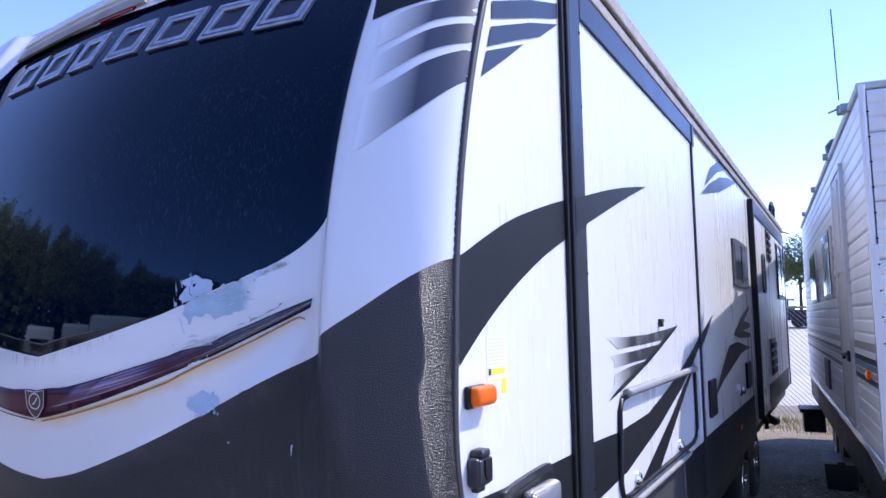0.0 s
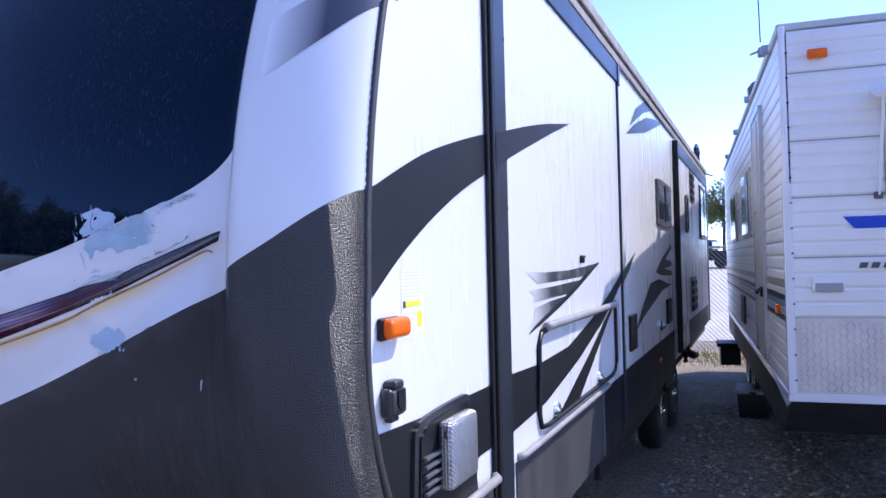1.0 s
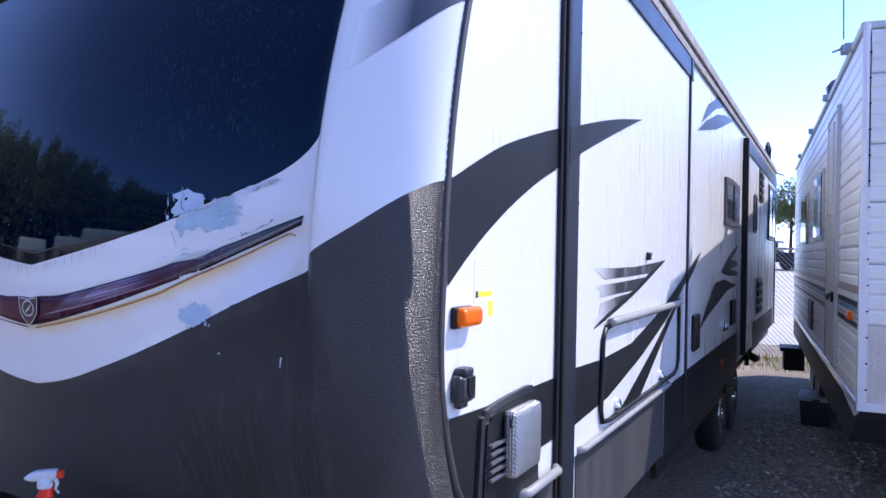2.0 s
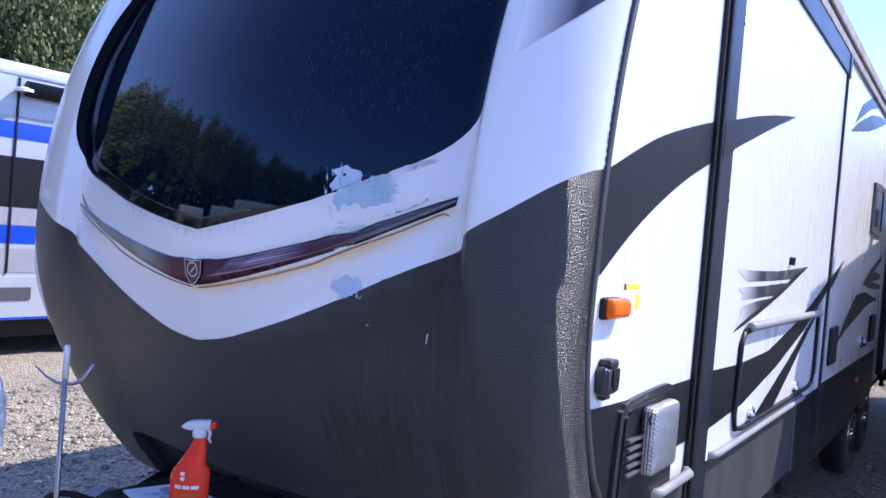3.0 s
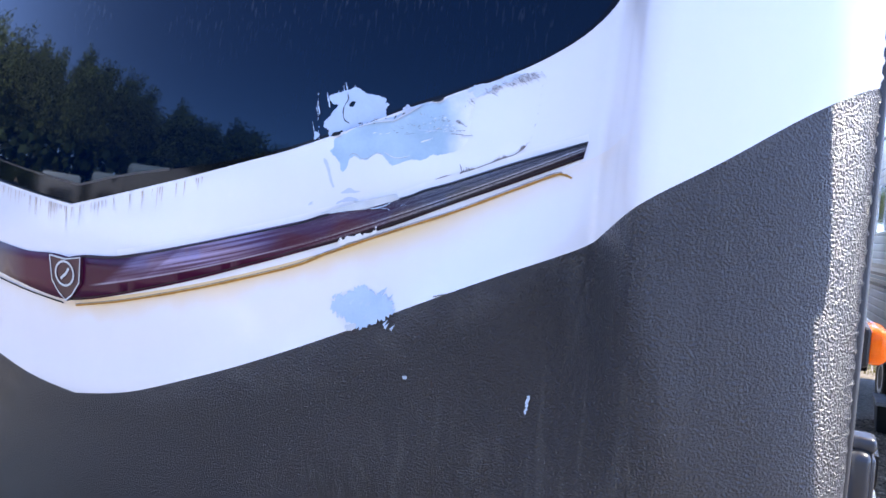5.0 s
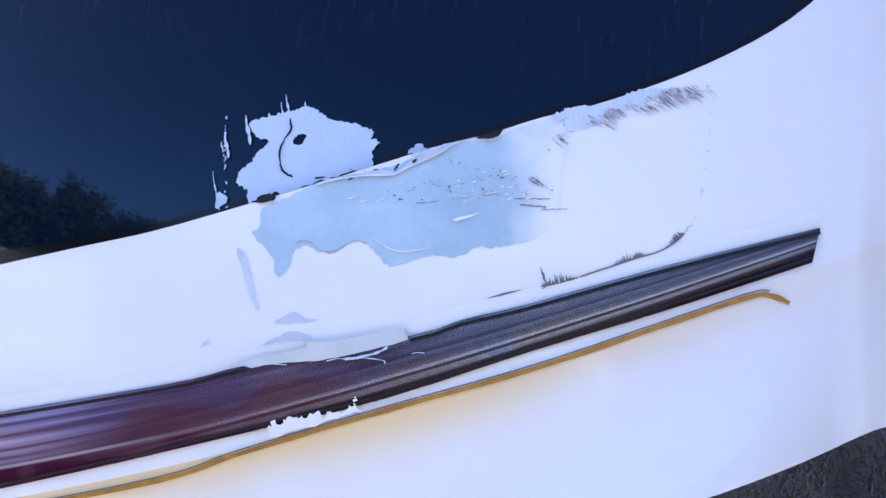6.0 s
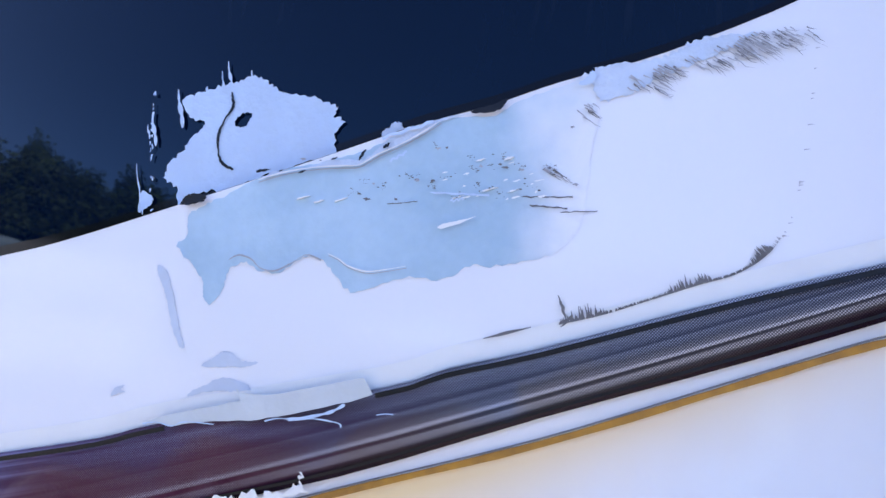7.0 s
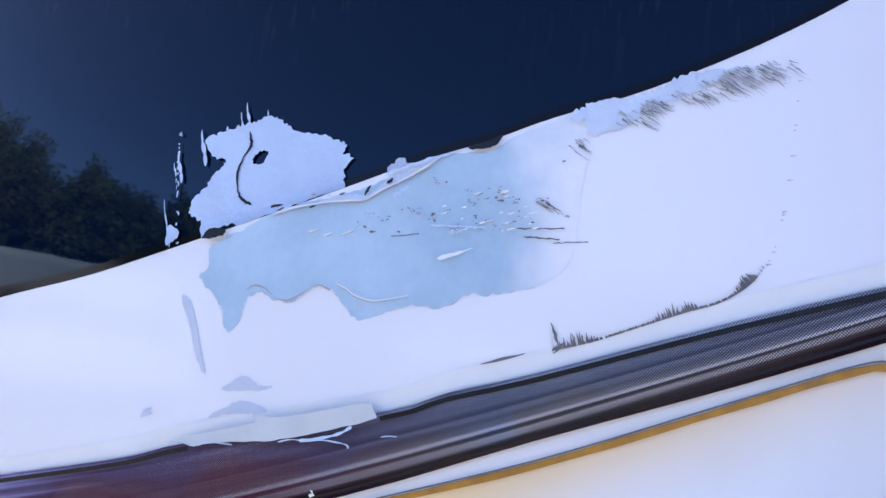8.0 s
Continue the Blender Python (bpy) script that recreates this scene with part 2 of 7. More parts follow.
def blend(m, a, b, amount):
    """Mix two colours; each is a socket or a plain colour."""
    q = m.node_tree.nodes.new("ShaderNodeMix")
    q.data_type = "RGBA"
    for i, v in ((6, a), (7, b), ("Factor", amount)):
        if isinstance(v, tuple):
            q.inputs[i].default_value = (*v, 1)
        elif isinstance(v, (int, float)):
            q.inputs[i].default_value = v
        else:
            m.node_tree.links.new(v, q.inputs[i])
    return q.outputs[2]


def carbon_material():
    """Strip decal: woven carbon print with long silver lines at the door side, plum and a painted lavender sheen near
    the shield.
    """
    m = bpy.data.materials.new("carbon_strip_decal")
    m.use_nodes = True
    n, l = m.node_tree.nodes, m.node_tree.links
    p = n["Principled BSDF"]
    p.inputs["Roughness"].default_value = 0.26
    p.inputs["Specular IOR Level"].default_value = 0.26
    peel, dent = n.new("ShaderNodeTexNoise"), n.new("ShaderNodeBump")
    peel.inputs["Scale"].default_value, peel.inputs["Detail"].default_value = 420, 1
    dent.inputs["Strength"].default_value, dent.inputs["Distance"].default_value = 0.35, 0.0006
    l.new(n.new("ShaderNodeNewGeometry").outputs["Position"], peel.inputs["Vector"])
    l.new(peel.outputs["Fac"], dent.inputs["Height"])
    l.new(dent.outputs["Normal"], p.inputs["Normal"])
    node = maths(m)
    geo = n.new("ShaderNodeNewGeometry")
    sep = n.new("ShaderNodeSeparateXYZ")
    l.new(geo.outputs["Position"], sep.inputs[0])
    u = node("ADD", sep.outputs["X"], 1.96)
    foot = node("MULTIPLY_ADD", node("MULTIPLY_ADD", u, 0.1658, 0.1852), u, 1.551)
    breadth = node("MULTIPLY_ADD", u, -0.06, 0.0745)
    rise = node("DIVIDE", node("SUBTRACT", sep.outputs["Z"], foot), breadth)
    rot = n.new("ShaderNodeCombineXYZ")
    l.new(u, rot.inputs["X"])
    l.new(node("MULTIPLY", rise, 3.0), rot.inputs["Y"])
    st = n.new("ShaderNodeTexNoise")
    st.inputs["Scale"].default_value, st.inputs["Detail"].default_value = 3.0, 4
    l.new(rot.outputs["Vector"], st.inputs["Vector"])
    # long printed lines that climb a little within the strip
    climb = node("SUBTRACT", rise, node("MULTIPLY", node("SUBTRACT", u, 0.6), 0.55))
    climb = node("ADD", climb, node("MULTIPLY", node("SUBTRACT", st.outputs["Fac"], 0.5), 0.06))
    ramp = n.new("ShaderNodeValToRGB")
    stops = ((0.0, 0.0), (0.10, 0.02), (0.15, 0.05), (0.19, 0.42), (0.25, 0.50), (0.275, 0.06), (0.315, 0.03), (0.335, 0.80), (0.36, 0.85), (0.40, 0.22),
             (0.50, 0.10), (0.60, 0.20), (0.63, 0.05), (0.70, 0.16), (0.85, 0.34), (0.95, 0.55), (1.0, 0.25))
    e = ramp.color_ramp.elements
    while len(e) < len(stops):
        e.new(0.5)
    for q, (at, v) in zip(e, stops):
        q.position, q.color = at, (v, v, v, 1)
    l.new(climb, ramp.inputs["Fac"])
    door_side = between(m, u, 0.40, 0.56)
    # woven dots
    waves = []
    for angle in (52, -38):
        wm = n.new("ShaderNodeMapping")
        wm.inputs["Rotation"].default_value = (0, radians(angle), 0)
        l.new(geo.outputs["Position"], wm.inputs["Vector"])
        w = n.new("ShaderNodeTexWave")
        w.wave_type, w.bands_direction = "BANDS", "X"
        w.inputs["Scale"].default_value, w.inputs["Distortion"].default_value = 330, 0
        l.new(wm.outputs["Vector"], w.inputs["Vector"])
        waves.append(w.outputs["Fac"])
    dots = node("MULTIPLY_ADD", node("MULTIPLY", *waves), 1.7, 0.15)
    uneven = node("MULTIPLY_ADD", st.outputs["Fac"], 1.5, 0.1)
    weave = node("MULTIPLY", node("MULTIPLY", node("MULTIPLY", ramp.outputs["Color"], dots), door_side), uneven)
    # smooth lavender sheen, a reflection painted into the colour between slanting edges, over a thin pale line and a
    # dark foot
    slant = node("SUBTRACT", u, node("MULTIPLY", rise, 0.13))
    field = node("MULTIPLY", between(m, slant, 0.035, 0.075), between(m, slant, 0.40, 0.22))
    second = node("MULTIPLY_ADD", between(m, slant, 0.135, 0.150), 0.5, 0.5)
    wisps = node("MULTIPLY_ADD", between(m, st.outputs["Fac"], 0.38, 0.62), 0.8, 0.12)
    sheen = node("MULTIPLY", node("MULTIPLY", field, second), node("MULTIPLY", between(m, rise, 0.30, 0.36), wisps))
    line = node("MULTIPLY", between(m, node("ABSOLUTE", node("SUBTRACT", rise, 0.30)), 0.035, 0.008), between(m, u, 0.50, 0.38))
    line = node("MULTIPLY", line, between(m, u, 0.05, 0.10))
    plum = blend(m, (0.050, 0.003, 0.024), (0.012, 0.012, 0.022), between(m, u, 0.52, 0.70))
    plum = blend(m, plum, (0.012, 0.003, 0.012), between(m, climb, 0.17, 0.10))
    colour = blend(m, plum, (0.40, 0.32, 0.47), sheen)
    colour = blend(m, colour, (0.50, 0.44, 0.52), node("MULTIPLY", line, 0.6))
    weave = node("MULTIPLY", weave, node("MULTIPLY_ADD", between(m, u, 0.56, 0.72), 0.65, 0.35))
    weave = node("MINIMUM", node("MULTIPLY", weave, 1.7), 1.0)
    colour = blend(m, colour, (0.60, 0.59, 0.64), weave)
    l.new(colour, p.inputs["Base Color"])
    return m


CARBON = carbon_material()


def stained_gelcoat():
    """White gelcoat with a yellow-brown wash that bled out under the old adhesive line."""
    m = material("stained_white_gelcoat", (0.80, 0.80, 0.81), 0.22, vary=0.05, scale=3, fine=40, stretch=(1, 1, 0.25), coat=0.3)
    n, l = m.node_tree.nodes, m.node_tree.links
    p = n["Principled BSDF"]

    node = maths(m)
    geo = n.new("ShaderNodeNewGeometry")
    sep = n.new("ShaderNodeSeparateXYZ")
    l.new(geo.outputs["Position"], sep.inputs[0])
    u = node("ADD", sep.outputs["X"], 1.96)
    a = node("ABSOLUTE", u)
    line = node("MULTIPLY_ADD", node("MULTIPLY_ADD", a, 0.193, 0.110), a, 1.543)
    line = node("MULTIPLY_ADD", u, 0.045, line)
    below = node("SUBTRACT", line, sep.outputs["Z"])
    tex = n.new("ShaderNodeTexNoise")
    tex.inputs["Scale"].default_value, tex.inputs["Detail"].default_value = 14, 4
    mapping = n.new("ShaderNodeMapping")
    mapping.inputs["Scale"].default_value = (1, 1, 0.5)
    l.new(geo.outputs["Position"], mapping.inputs["Vector"])
    l.new(mapping.outputs["Vector"], tex.inputs["Vector"])
    reach = node("MULTIPLY_ADD", tex.outputs["Fac"], 0.07, 0.004)
    fade = node("SUBTRACT", 1.0, node("DIVIDE", below, reach))
    fade = node("MINIMUM", node("MAXIMUM", fade, 0.0), 1.0)
    fade = node("MULTIPLY", node("POWER", fade, 1.5), node("GREATER_THAN", below, -0.008))
    ends = n.new("ShaderNodeMapRange")
    ends.inputs["From Min"].default_value, ends.inputs["From Max"].default_value = 0.95, 0.65
    l.new(a, ends.inputs["Value"])
    fade = node("MULTIPLY", fade, ends.outputs["Result"])
    side = n.new("ShaderNodeMapRange")
    side.inputs["From Min"].default_value, side.inputs["From Max"].default_value = -0.1, 0.06
    side.inputs["To Min"].default_value = 0.25
    l.new(u, side.inputs["Value"])
    fade = node("MULTIPLY", fade, side.outputs["Result"])
    mix = n.new("ShaderNodeMix")
    mix.data_type = "RGBA"
    mix.inputs[7].default_value = (0.80, 0.60, 0.33, 1)
    l.new(p.inputs["Base Color"].links[0].from_socket, mix.inputs[6])
    l.new(fade, mix.inputs["Factor"])
    l.new(mix.outputs[2], p.inputs["Base Color"])
    return m


STAINED = stained_gelcoat()


def streaked_glass(m):
    """Fine dried rain streaks down the dark panel."""
    n, l = m.node_tree.nodes, m.node_tree.links
    node = maths(m)
    base = n["Principled BSDF"].inputs["Base Color"]
    geo, tall, fine, wide = n.new("ShaderNodeNewGeometry"), n.new("ShaderNodeMapping"), n.new("ShaderNodeTexNoise"), n.new("ShaderNodeTexNoise")
    tall.inputs["Scale"].default_value = (230, 230, 6)
    l.new(geo.outputs["Position"], tall.inputs["Vector"])
    l.new(tall.outputs["Vector"], fine.inputs["Vector"])
    l.new(geo.outputs["Position"], wide.inputs["Vector"])
    fine.inputs["Scale"].default_value, fine.inputs["Detail"].default_value = 1.0, 2
    wide.inputs["Scale"].default_value, wide.inputs["Detail"].default_value = 5, 3
    sep = n.new("ShaderNodeSeparateXYZ")
    l.new(geo.outputs["Position"], sep.inputs[0])
    high = between(m, sep.outputs["Z"], 1.93, 2.08)
    amount = node("MULTIPLY", node("MULTIPLY", between(m, fine.outputs["Fac"], 0.57, 0.72), between(m, wide.outputs["Fac"], 0.36, 0.60)), high)
    l.new(blend(m, base.links[0].from_socket, (0.045, 0.050, 0.062), node("MULTIPLY", amount, 0.55)), base)


streaked_glass(NAVY)


def weather_black(m):
    """Chalky bloom under the white band's lip and pale run-off below its corner."""
    n, l = m.node_tree.nodes, m.node_tree.links
    node = maths(m)
    base = n["Principled BSDF"].inputs["Base Color"]
    geo, sep = n.new("ShaderNodeNewGeometry"), n.new("ShaderNodeSeparateXYZ")
    l.new(geo.outputs["Position"], sep.inputs[0])
    u = node("ADD", sep.outputs["X"], 1.96)
    a = node("ABSOLUTE", u)
    lip = node("ADD", node("MULTIPLY_ADD", node("MULTIPLY_ADD", a, 0.36, 0.028), a, 1.384), node("MULTIPLY", u, 0.045))
    below = node("SUBTRACT", lip, sep.outputs["Z"])
    cloud = n.new("ShaderNodeTexNoise")
    cloud.inputs["Scale"].default_value, cloud.inputs["Detail"].default_value = 16, 5
    l.new(geo.outputs["Position"], cloud.inputs["Vector"])
    patchy = between(m, cloud.outputs["Fac"], 0.45, 0.65)
    bloom = node("MULTIPLY", node("MULTIPLY", between(m, below, 0.055, 0.0), patchy), between(m, u, 0.05, 0.35))
    tall = n.new("ShaderNodeMapping")
    tall.inputs["Scale"].default_value = (60, 60, 1.6)
    l.new(geo.outputs["Position"], tall.inputs["Vector"])
    runs = n.new("ShaderNodeTexNoise")
    runs.inputs["Scale"].default_value, runs.inputs["Detail"].default_value = 1.0, 3
    l.new(tall.outputs["Vector"], runs.inputs["Vector"])
    streaks = between(m, runs.outputs["Fac"], 0.50, 0.68)
    corner = node("MULTIPLY", node("MULTIPLY", between(m, u, 0.84, 0.90), between(m, u, 1.0, 0.93)), between(m, below, 0.22, 0.0))
    wide_runs = node("MULTIPLY", node("MULTIPLY", between(m, u, 0.25, 0.5), between(m, u, 1.1, 0.9)), node("MULTIPLY", between(m, below, 0.08, 0.2), 0.7))
    amount = node("MINIMUM", node("ADD", node("MULTIPLY", bloom, 0.6), node("MULTIPLY", streaks, node("ADD", corner, wide_runs))), 1.0)
    l.new(blend(m, base.links[0].from_socket, (0.062, 0.060, 0.058), amount), base)


def pebbled(m, size, depth):
    """Rows of small domes pressed into sheet metal."""
    n, l = m.node_tree.nodes, m.node_tree.links
    p = n["Principled BSDF"]
    geo, turn, cells, b = n.new("ShaderNodeNewGeometry"), n.new("ShaderNodeMapping"), n.new("ShaderNodeTexVoronoi"), n.new("ShaderNodeBump")
    turn.inputs["Rotation"].default_value = (radians(45), 0, 0)
    l.new(geo.outputs["Position"], turn.inputs["Vector"])
    cells.inputs["Scale"].default_value, cells.inputs["Randomness"].default_value = 1 / size, 0.12
    l.new(turn.outputs["Vector"], cells.inputs["Vector"])
    b.invert = True
    b.inputs["Strength"].default_value, b.inputs["Distance"].default_value = 1.0, depth
    l.new(cells.outputs["Distance"], b.inputs["Height"])
    l.new(b.outputs["Normal"], p.inputs["Normal"])


weather_black(TEXTURED)
pebbled(HOOD, 0.0085, 0.006)


def fading_primer():
    """Primer that thins out into the white towards the door side."""
    m = material("thinning_blue_primer", (0.32, 0.465, 0.56), 0.5, vary=0.12, scale=16, fine=240, bump=0.08, bump_scale=160, second=(0.45, 0.60, 0.695), second_amount=0.75)
    n, l = m.node_tree.nodes, m.node_tree.links
    p = n["Principled BSDF"]
    geo = n.new("ShaderNodeNewGeometry")
    sep = n.new("ShaderNodeSeparateXYZ")
    l.new(geo.outputs["Position"], sep.inputs[0])
    tex = n.new("ShaderNodeTexNoise")
    tex.inputs["Scale"].default_value, tex.inputs["Detail"].default_value = 26, 5
    l.new(geo.outputs["Position"], tex.inputs["Vector"])
    shift = n.new("ShaderNodeMath")
    shift.operation = "MULTIPLY_ADD"
    shift.inputs[1].default_value = 0.06
    l.new(tex.outputs["Fac"], shift.inputs[0])
    l.new(sep.outputs["X"], shift.inputs[2])
    fade = n.new("ShaderNodeMapRange")
    fade.interpolation_type = "SMOOTHSTEP"
    fade.inputs["From Min"].default_value, fade.inputs["From Max"].default_value = -1.266, -1.212
    l.new(shift.outputs[0], fade.inputs["Value"])
    mix = n.new("ShaderNodeMix")
    mix.data_type = "RGBA"
    mix.inputs[7].default_value = (0.79, 0.795, 0.81, 1)
    l.new(p.inputs["Base Color"].links[0].from_socket, mix.inputs[6])
    l.new(fade.outputs["Result"], mix.inputs["Factor"])
    l.new(mix.outputs[2], p.inputs["Base Color"])
    return m


THIN_PRIMER = fading_primer()


def chainlink_material():
    return material("galvanised_wire", (0.35, 0.35, 0.36), 0.5, 0.6, vary=0.2)


WIRE = chainlink_material()


# ---- building helpers ----
def thing(name, at, label, category, group="", kind=""):
    ob = new(name)
    ob.location = at
    ob.empty_display_size = 0.1
    return tagged(ob, label, category, group, kind)


def origin(ob):
    p = Vector((0, 0, 0))
    while ob:
        p += ob.location
        ob = ob.parent
    return p


def part(name, bm, mat, parent, label="", smooth=False):
    """One mesh object under a thing or a part; bm is in world places."""
    me = bpy.data.meshes.new(name)
    if parent:
        bm.transform(Matrix.Translation(-origin(parent)))
    bm.to_mesh(me)
    bm.free()
    me.materials.append(mat)
    if smooth:
        for f in me.polygons:
            f.use_smooth = True
    ob = new(name, me)
    ob.parent = parent
    return tagged(ob, label)


def from_lists(verts, faces):
    bm = bmesh.new()
    vs = [bm.verts.new(v) for v in verts]
    for f in faces:
        bm.faces.new([vs[i] for i in f])
    bm.normal_update()
    return bm


def box(x0, x1, y0, y1, z0, z1, bevel=0.0, segments=2):
    bm = bmesh.new()
    bmesh.ops.create_cube(bm, size=1)
    for v in bm.verts:
        v.co = Vector(((x0 + x1) / 2 + v.co.x * (x1 - x0), (y0 + y1) / 2 + v.co.y * (y1 - y0), (z0 + z1) / 2 + v.co.z * (z1 - z0)))
    if bevel:
        bmesh.ops.bevel(bm, geom=bm.edges[:], offset=bevel, segments=segments, affect="EDGES", profile=0.5)
    return bm


def merge(*bms):
    out = bmesh.new()
    for b in bms:
        me = bpy.data.meshes.new("joint")
        b.to_mesh(me)
        b.free()
        out.from_mesh(me)
        bpy.data.meshes.remove(me)
    return out


def tube(points, radius, sides=8, closed=False):
    """A round bar along a line of points."""
    pts = [Vector(p) for p in points]
    bm = bmesh.new()
    rings = []
    count = len(pts)
    for i, p in enumerate(pts):
        a = pts[(i - 1) % count] if closed or i else pts[0]
        b = pts[(i + 1) % count] if closed or i < count - 1 else pts[-1]
        d = (b - a).normalized()
        side = d.cross(Vector((0, 0, 1)) if abs(d.z) < 0.9 else Vector((1, 0, 0))).normalized()
        up = side.cross(d)
        r = radius[i] if isinstance(radius, (list, tuple)) else radius
        rings.append([bm.verts.new(p + r * (math.cos(2 * math.pi * k / sides) * side + math.sin(2 * math.pi * k / sides) * up)) for k in range(sides)])
    for i in range(count if closed else count - 1):
        a, b = rings[i], rings[(i + 1) % count]
        for k in range(sides):
            bm.faces.new((a[k], a[(k + 1) % sides], b[(k + 1) % sides], b[k]))
    if not closed:
        bm.faces.new(rings[0][::-1])
        bm.faces.new(rings[-1])
    bmesh.ops.recalc_face_normals(bm, faces=bm.faces[:])
    return bm


def revolve(profile, at, sides=24, squash=1.0, axis="z"):
    """A turned body: profile of (radius, height)."""
    bm = bmesh.new()
    rings = []
    for r, h in profile:
        ring = []
        for k in range(sides):
            a = 2 * math.pi * k / sides
            v = Vector((r * math.cos(a), r * squash * math.sin(a), h))
            if axis == "x":
                v = Vector((v.z, v.x, v.y))
            ring.append(bm.verts.new(v + Vector(at)))
        rings.append(ring)
    for a, b in zip(rings, rings[1:]):
        for k in range(sides):
            bm.faces.new((a[k], a[(k + 1) % sides], b[(k + 1) % sides], b[k]))
    bm.faces.new(rings[0][::-1])
    bm.faces.new(rings[-1])
    bmesh.ops.recalc_face_normals(bm, faces=bm.faces[:])
    return bm


def curve(points, steps=6, closed=True):
    """A smooth line through the points."""
    out = []
    n = len(points)
    for i in range(n if closed else n - 1):
        if closed:
            p0, p1, p2, p3 = (Vector(points[(i + k) % n]) for k in (-1, 0, 1, 2))
        else:
            p0, p1, p2, p3 = (Vector(points[min(n - 1, max(0, i + k))]) for k in (-1, 0, 1, 2))
        for s in range(steps):
            t = s / steps
            out.append(0.5 * (2 * p1 + (p2 - p0) * t + (2 * p0 - 5 * p1 + 4 * p2 - p3) * t * t + (3 * p1 - p0 - 3 * p2 + p3) * t * t * t))
    if not closed:
        out.append(Vector(points[-1]))
    return out


def ragged(outline, amount, seed, finer=3):
    """A torn edge: finer steps along the outline, pushed in and out by noise."""
    rnd = random.Random(seed)
    out = []
    n = len(outline)
    for i in range(n):
        a, b = Vector(outline[i]), Vector(outline[(i + 1) % n])
        d = b - a
        normal = Vector((-d.y, d.x)).normalized() if d.length else Vector((0, 0))
        for s in range(finer):
            out.append(a + d * (s / finer) + normal * amount * (rnd.random() - 0.5) * 2)
    return out


def inside(p, loop):
    hit = False
    j = len(loop) - 1
    for i in range(len(loop)):
        a, b = loop[i], loop[j]
        if (a[1] > p[1]) != (b[1] > p[1]) and p[0] < (b[0] - a[0]) * (p[1] - a[1]) / (b[1] - a[1]) + a[0]:
            hit = not hit
        j = i
    return hit


def sheet(outline, place, step, holes=(), grid=True, columns=()):
    """A flat outline cut into triangles on a grid and laid on a curved surface by place(a, b)."""
    loops = [outline, *holes]
    pts, edges = [], []
    for loop in loops:
        base = len(pts)
        pts += [Vector((p[0], p[1])) for p in loop]
        edges += [(base + i, base + (i + 1) % len(loop)) for i in range(len(loop))]
    if grid:
        a0, a1 = min(p[0] for p in outline), max(p[0] for p in outline)
        b0, b1 = min(p[1] for p in outline), max(p[1] for p in outline)
        ring = np.array([tuple(p)[:2] for loop in loops for p in loop])
        na, nb = int((a1 - a0) / step[0]), int((b1 - b0) / step[1])
        for i in range(1, na + 1):
            for j in range(1, nb + 1):
                q = (a0 + i * step[0], b0 + j * step[1])
                if np.abs(ring - np.array(q)).max(axis=1).min() > 0.3 * min(step) and inside(q, outline) and not any(inside(q, h) for h in holes):
                    pts.append(Vector(q))
    for a in columns:
        for j in range(1, int((b1 - b0) / step[1]) + 1):
            q = (a, b0 + (j + 0.5) * step[1])
            if inside(q, outline) and not any(inside(q, h) for h in holes):
                pts.append(Vector(q))
    vs, _, fs, *_ = delaunay_2d_cdt(pts, edges, [], 0, 1e-5)
    keep = []
    for f in fs:
        c = sum((vs[i] for i in f), Vector((0, 0))) / len(f)
        if inside(c, outline) and not any(inside(c, h) for h in holes):
            keep.append(f)
    used = sorted({i for f in keep for i in f})
    index = {v: k for k, v in enumerate(used)}
    return from_lists([place(vs[i].x, vs[i].y) for i in used], [[index[i] for i in f] for f in keep])


def face_towards(bm, way):
    """Turn the faces so that they look along way."""
    total = sum((f.normal * f.calc_area() for f in bm.faces), Vector((0, 0, 0)))
    if total.dot(Vector(way)) < 0:
        bmesh.ops.reverse_faces(bm, faces=bm.faces[:])
    return bm


def ribbon(line, width, place):
    """A strip of even width along a line on a surface."""
    pts = [Vector(p) for p in line]
    verts, faces = [], []
    n = len(pts)
    for i, p in enumerate(pts):
        d = pts[min(n - 1, i + 1)] - pts[max(0, i - 1)]
        normal = Vector((-d.y, d.x)).normalized()
        w = width(i / (n - 1)) if callable(width) else width
        for s in (-0.5, 0.5):
            q = p + normal * w * s
            verts.append(place(q.x, q.y))
    for i in range(n - 1):
        faces.append((2 * i, 2 * i + 1, 2 * i + 3, 2 * i + 2))
    return from_lists(verts, faces)


def thicken(bm, way):
    """Give a sheet depth: walls along its rim and a back, way being the vector to the back."""
    rim = [e for e in bm.edges if e.is_boundary]
    made = bmesh.ops.extrude_edge_only(bm, edges=rim)
    for v in [g for g in made["geom"] if isinstance(g, bmesh.types.BMVert)]:
        v.co += Vector(way)
    bm.normal_update()
    return bm


# ---- ground ----
def build_ground():
    bm = bmesh.new()
    bmesh.ops.create_grid(bm, x_segments=60, y_segments=60, size=220)
    for v in bm.verts:
        v.co.z = 0.0 if v.co.length < 30 else 0.25 * noise.noise(v.co * 0.02)
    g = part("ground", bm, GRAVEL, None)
    tagged(g, "grey-brown crushed gravel of a storage yard", "ground", kind="structure")


build_ground()

# ---- the travel trailer ----
CX, SX, HALF, HALF_FAR, REAR = -1.96, -0.76, 1.20, 1.42, 12.05
TOP, SHEAR = 3.04, 0.045


def ease(t):
    t = min(1.0, max(0.0, t))
    return t * t * (3 - 2 * t)


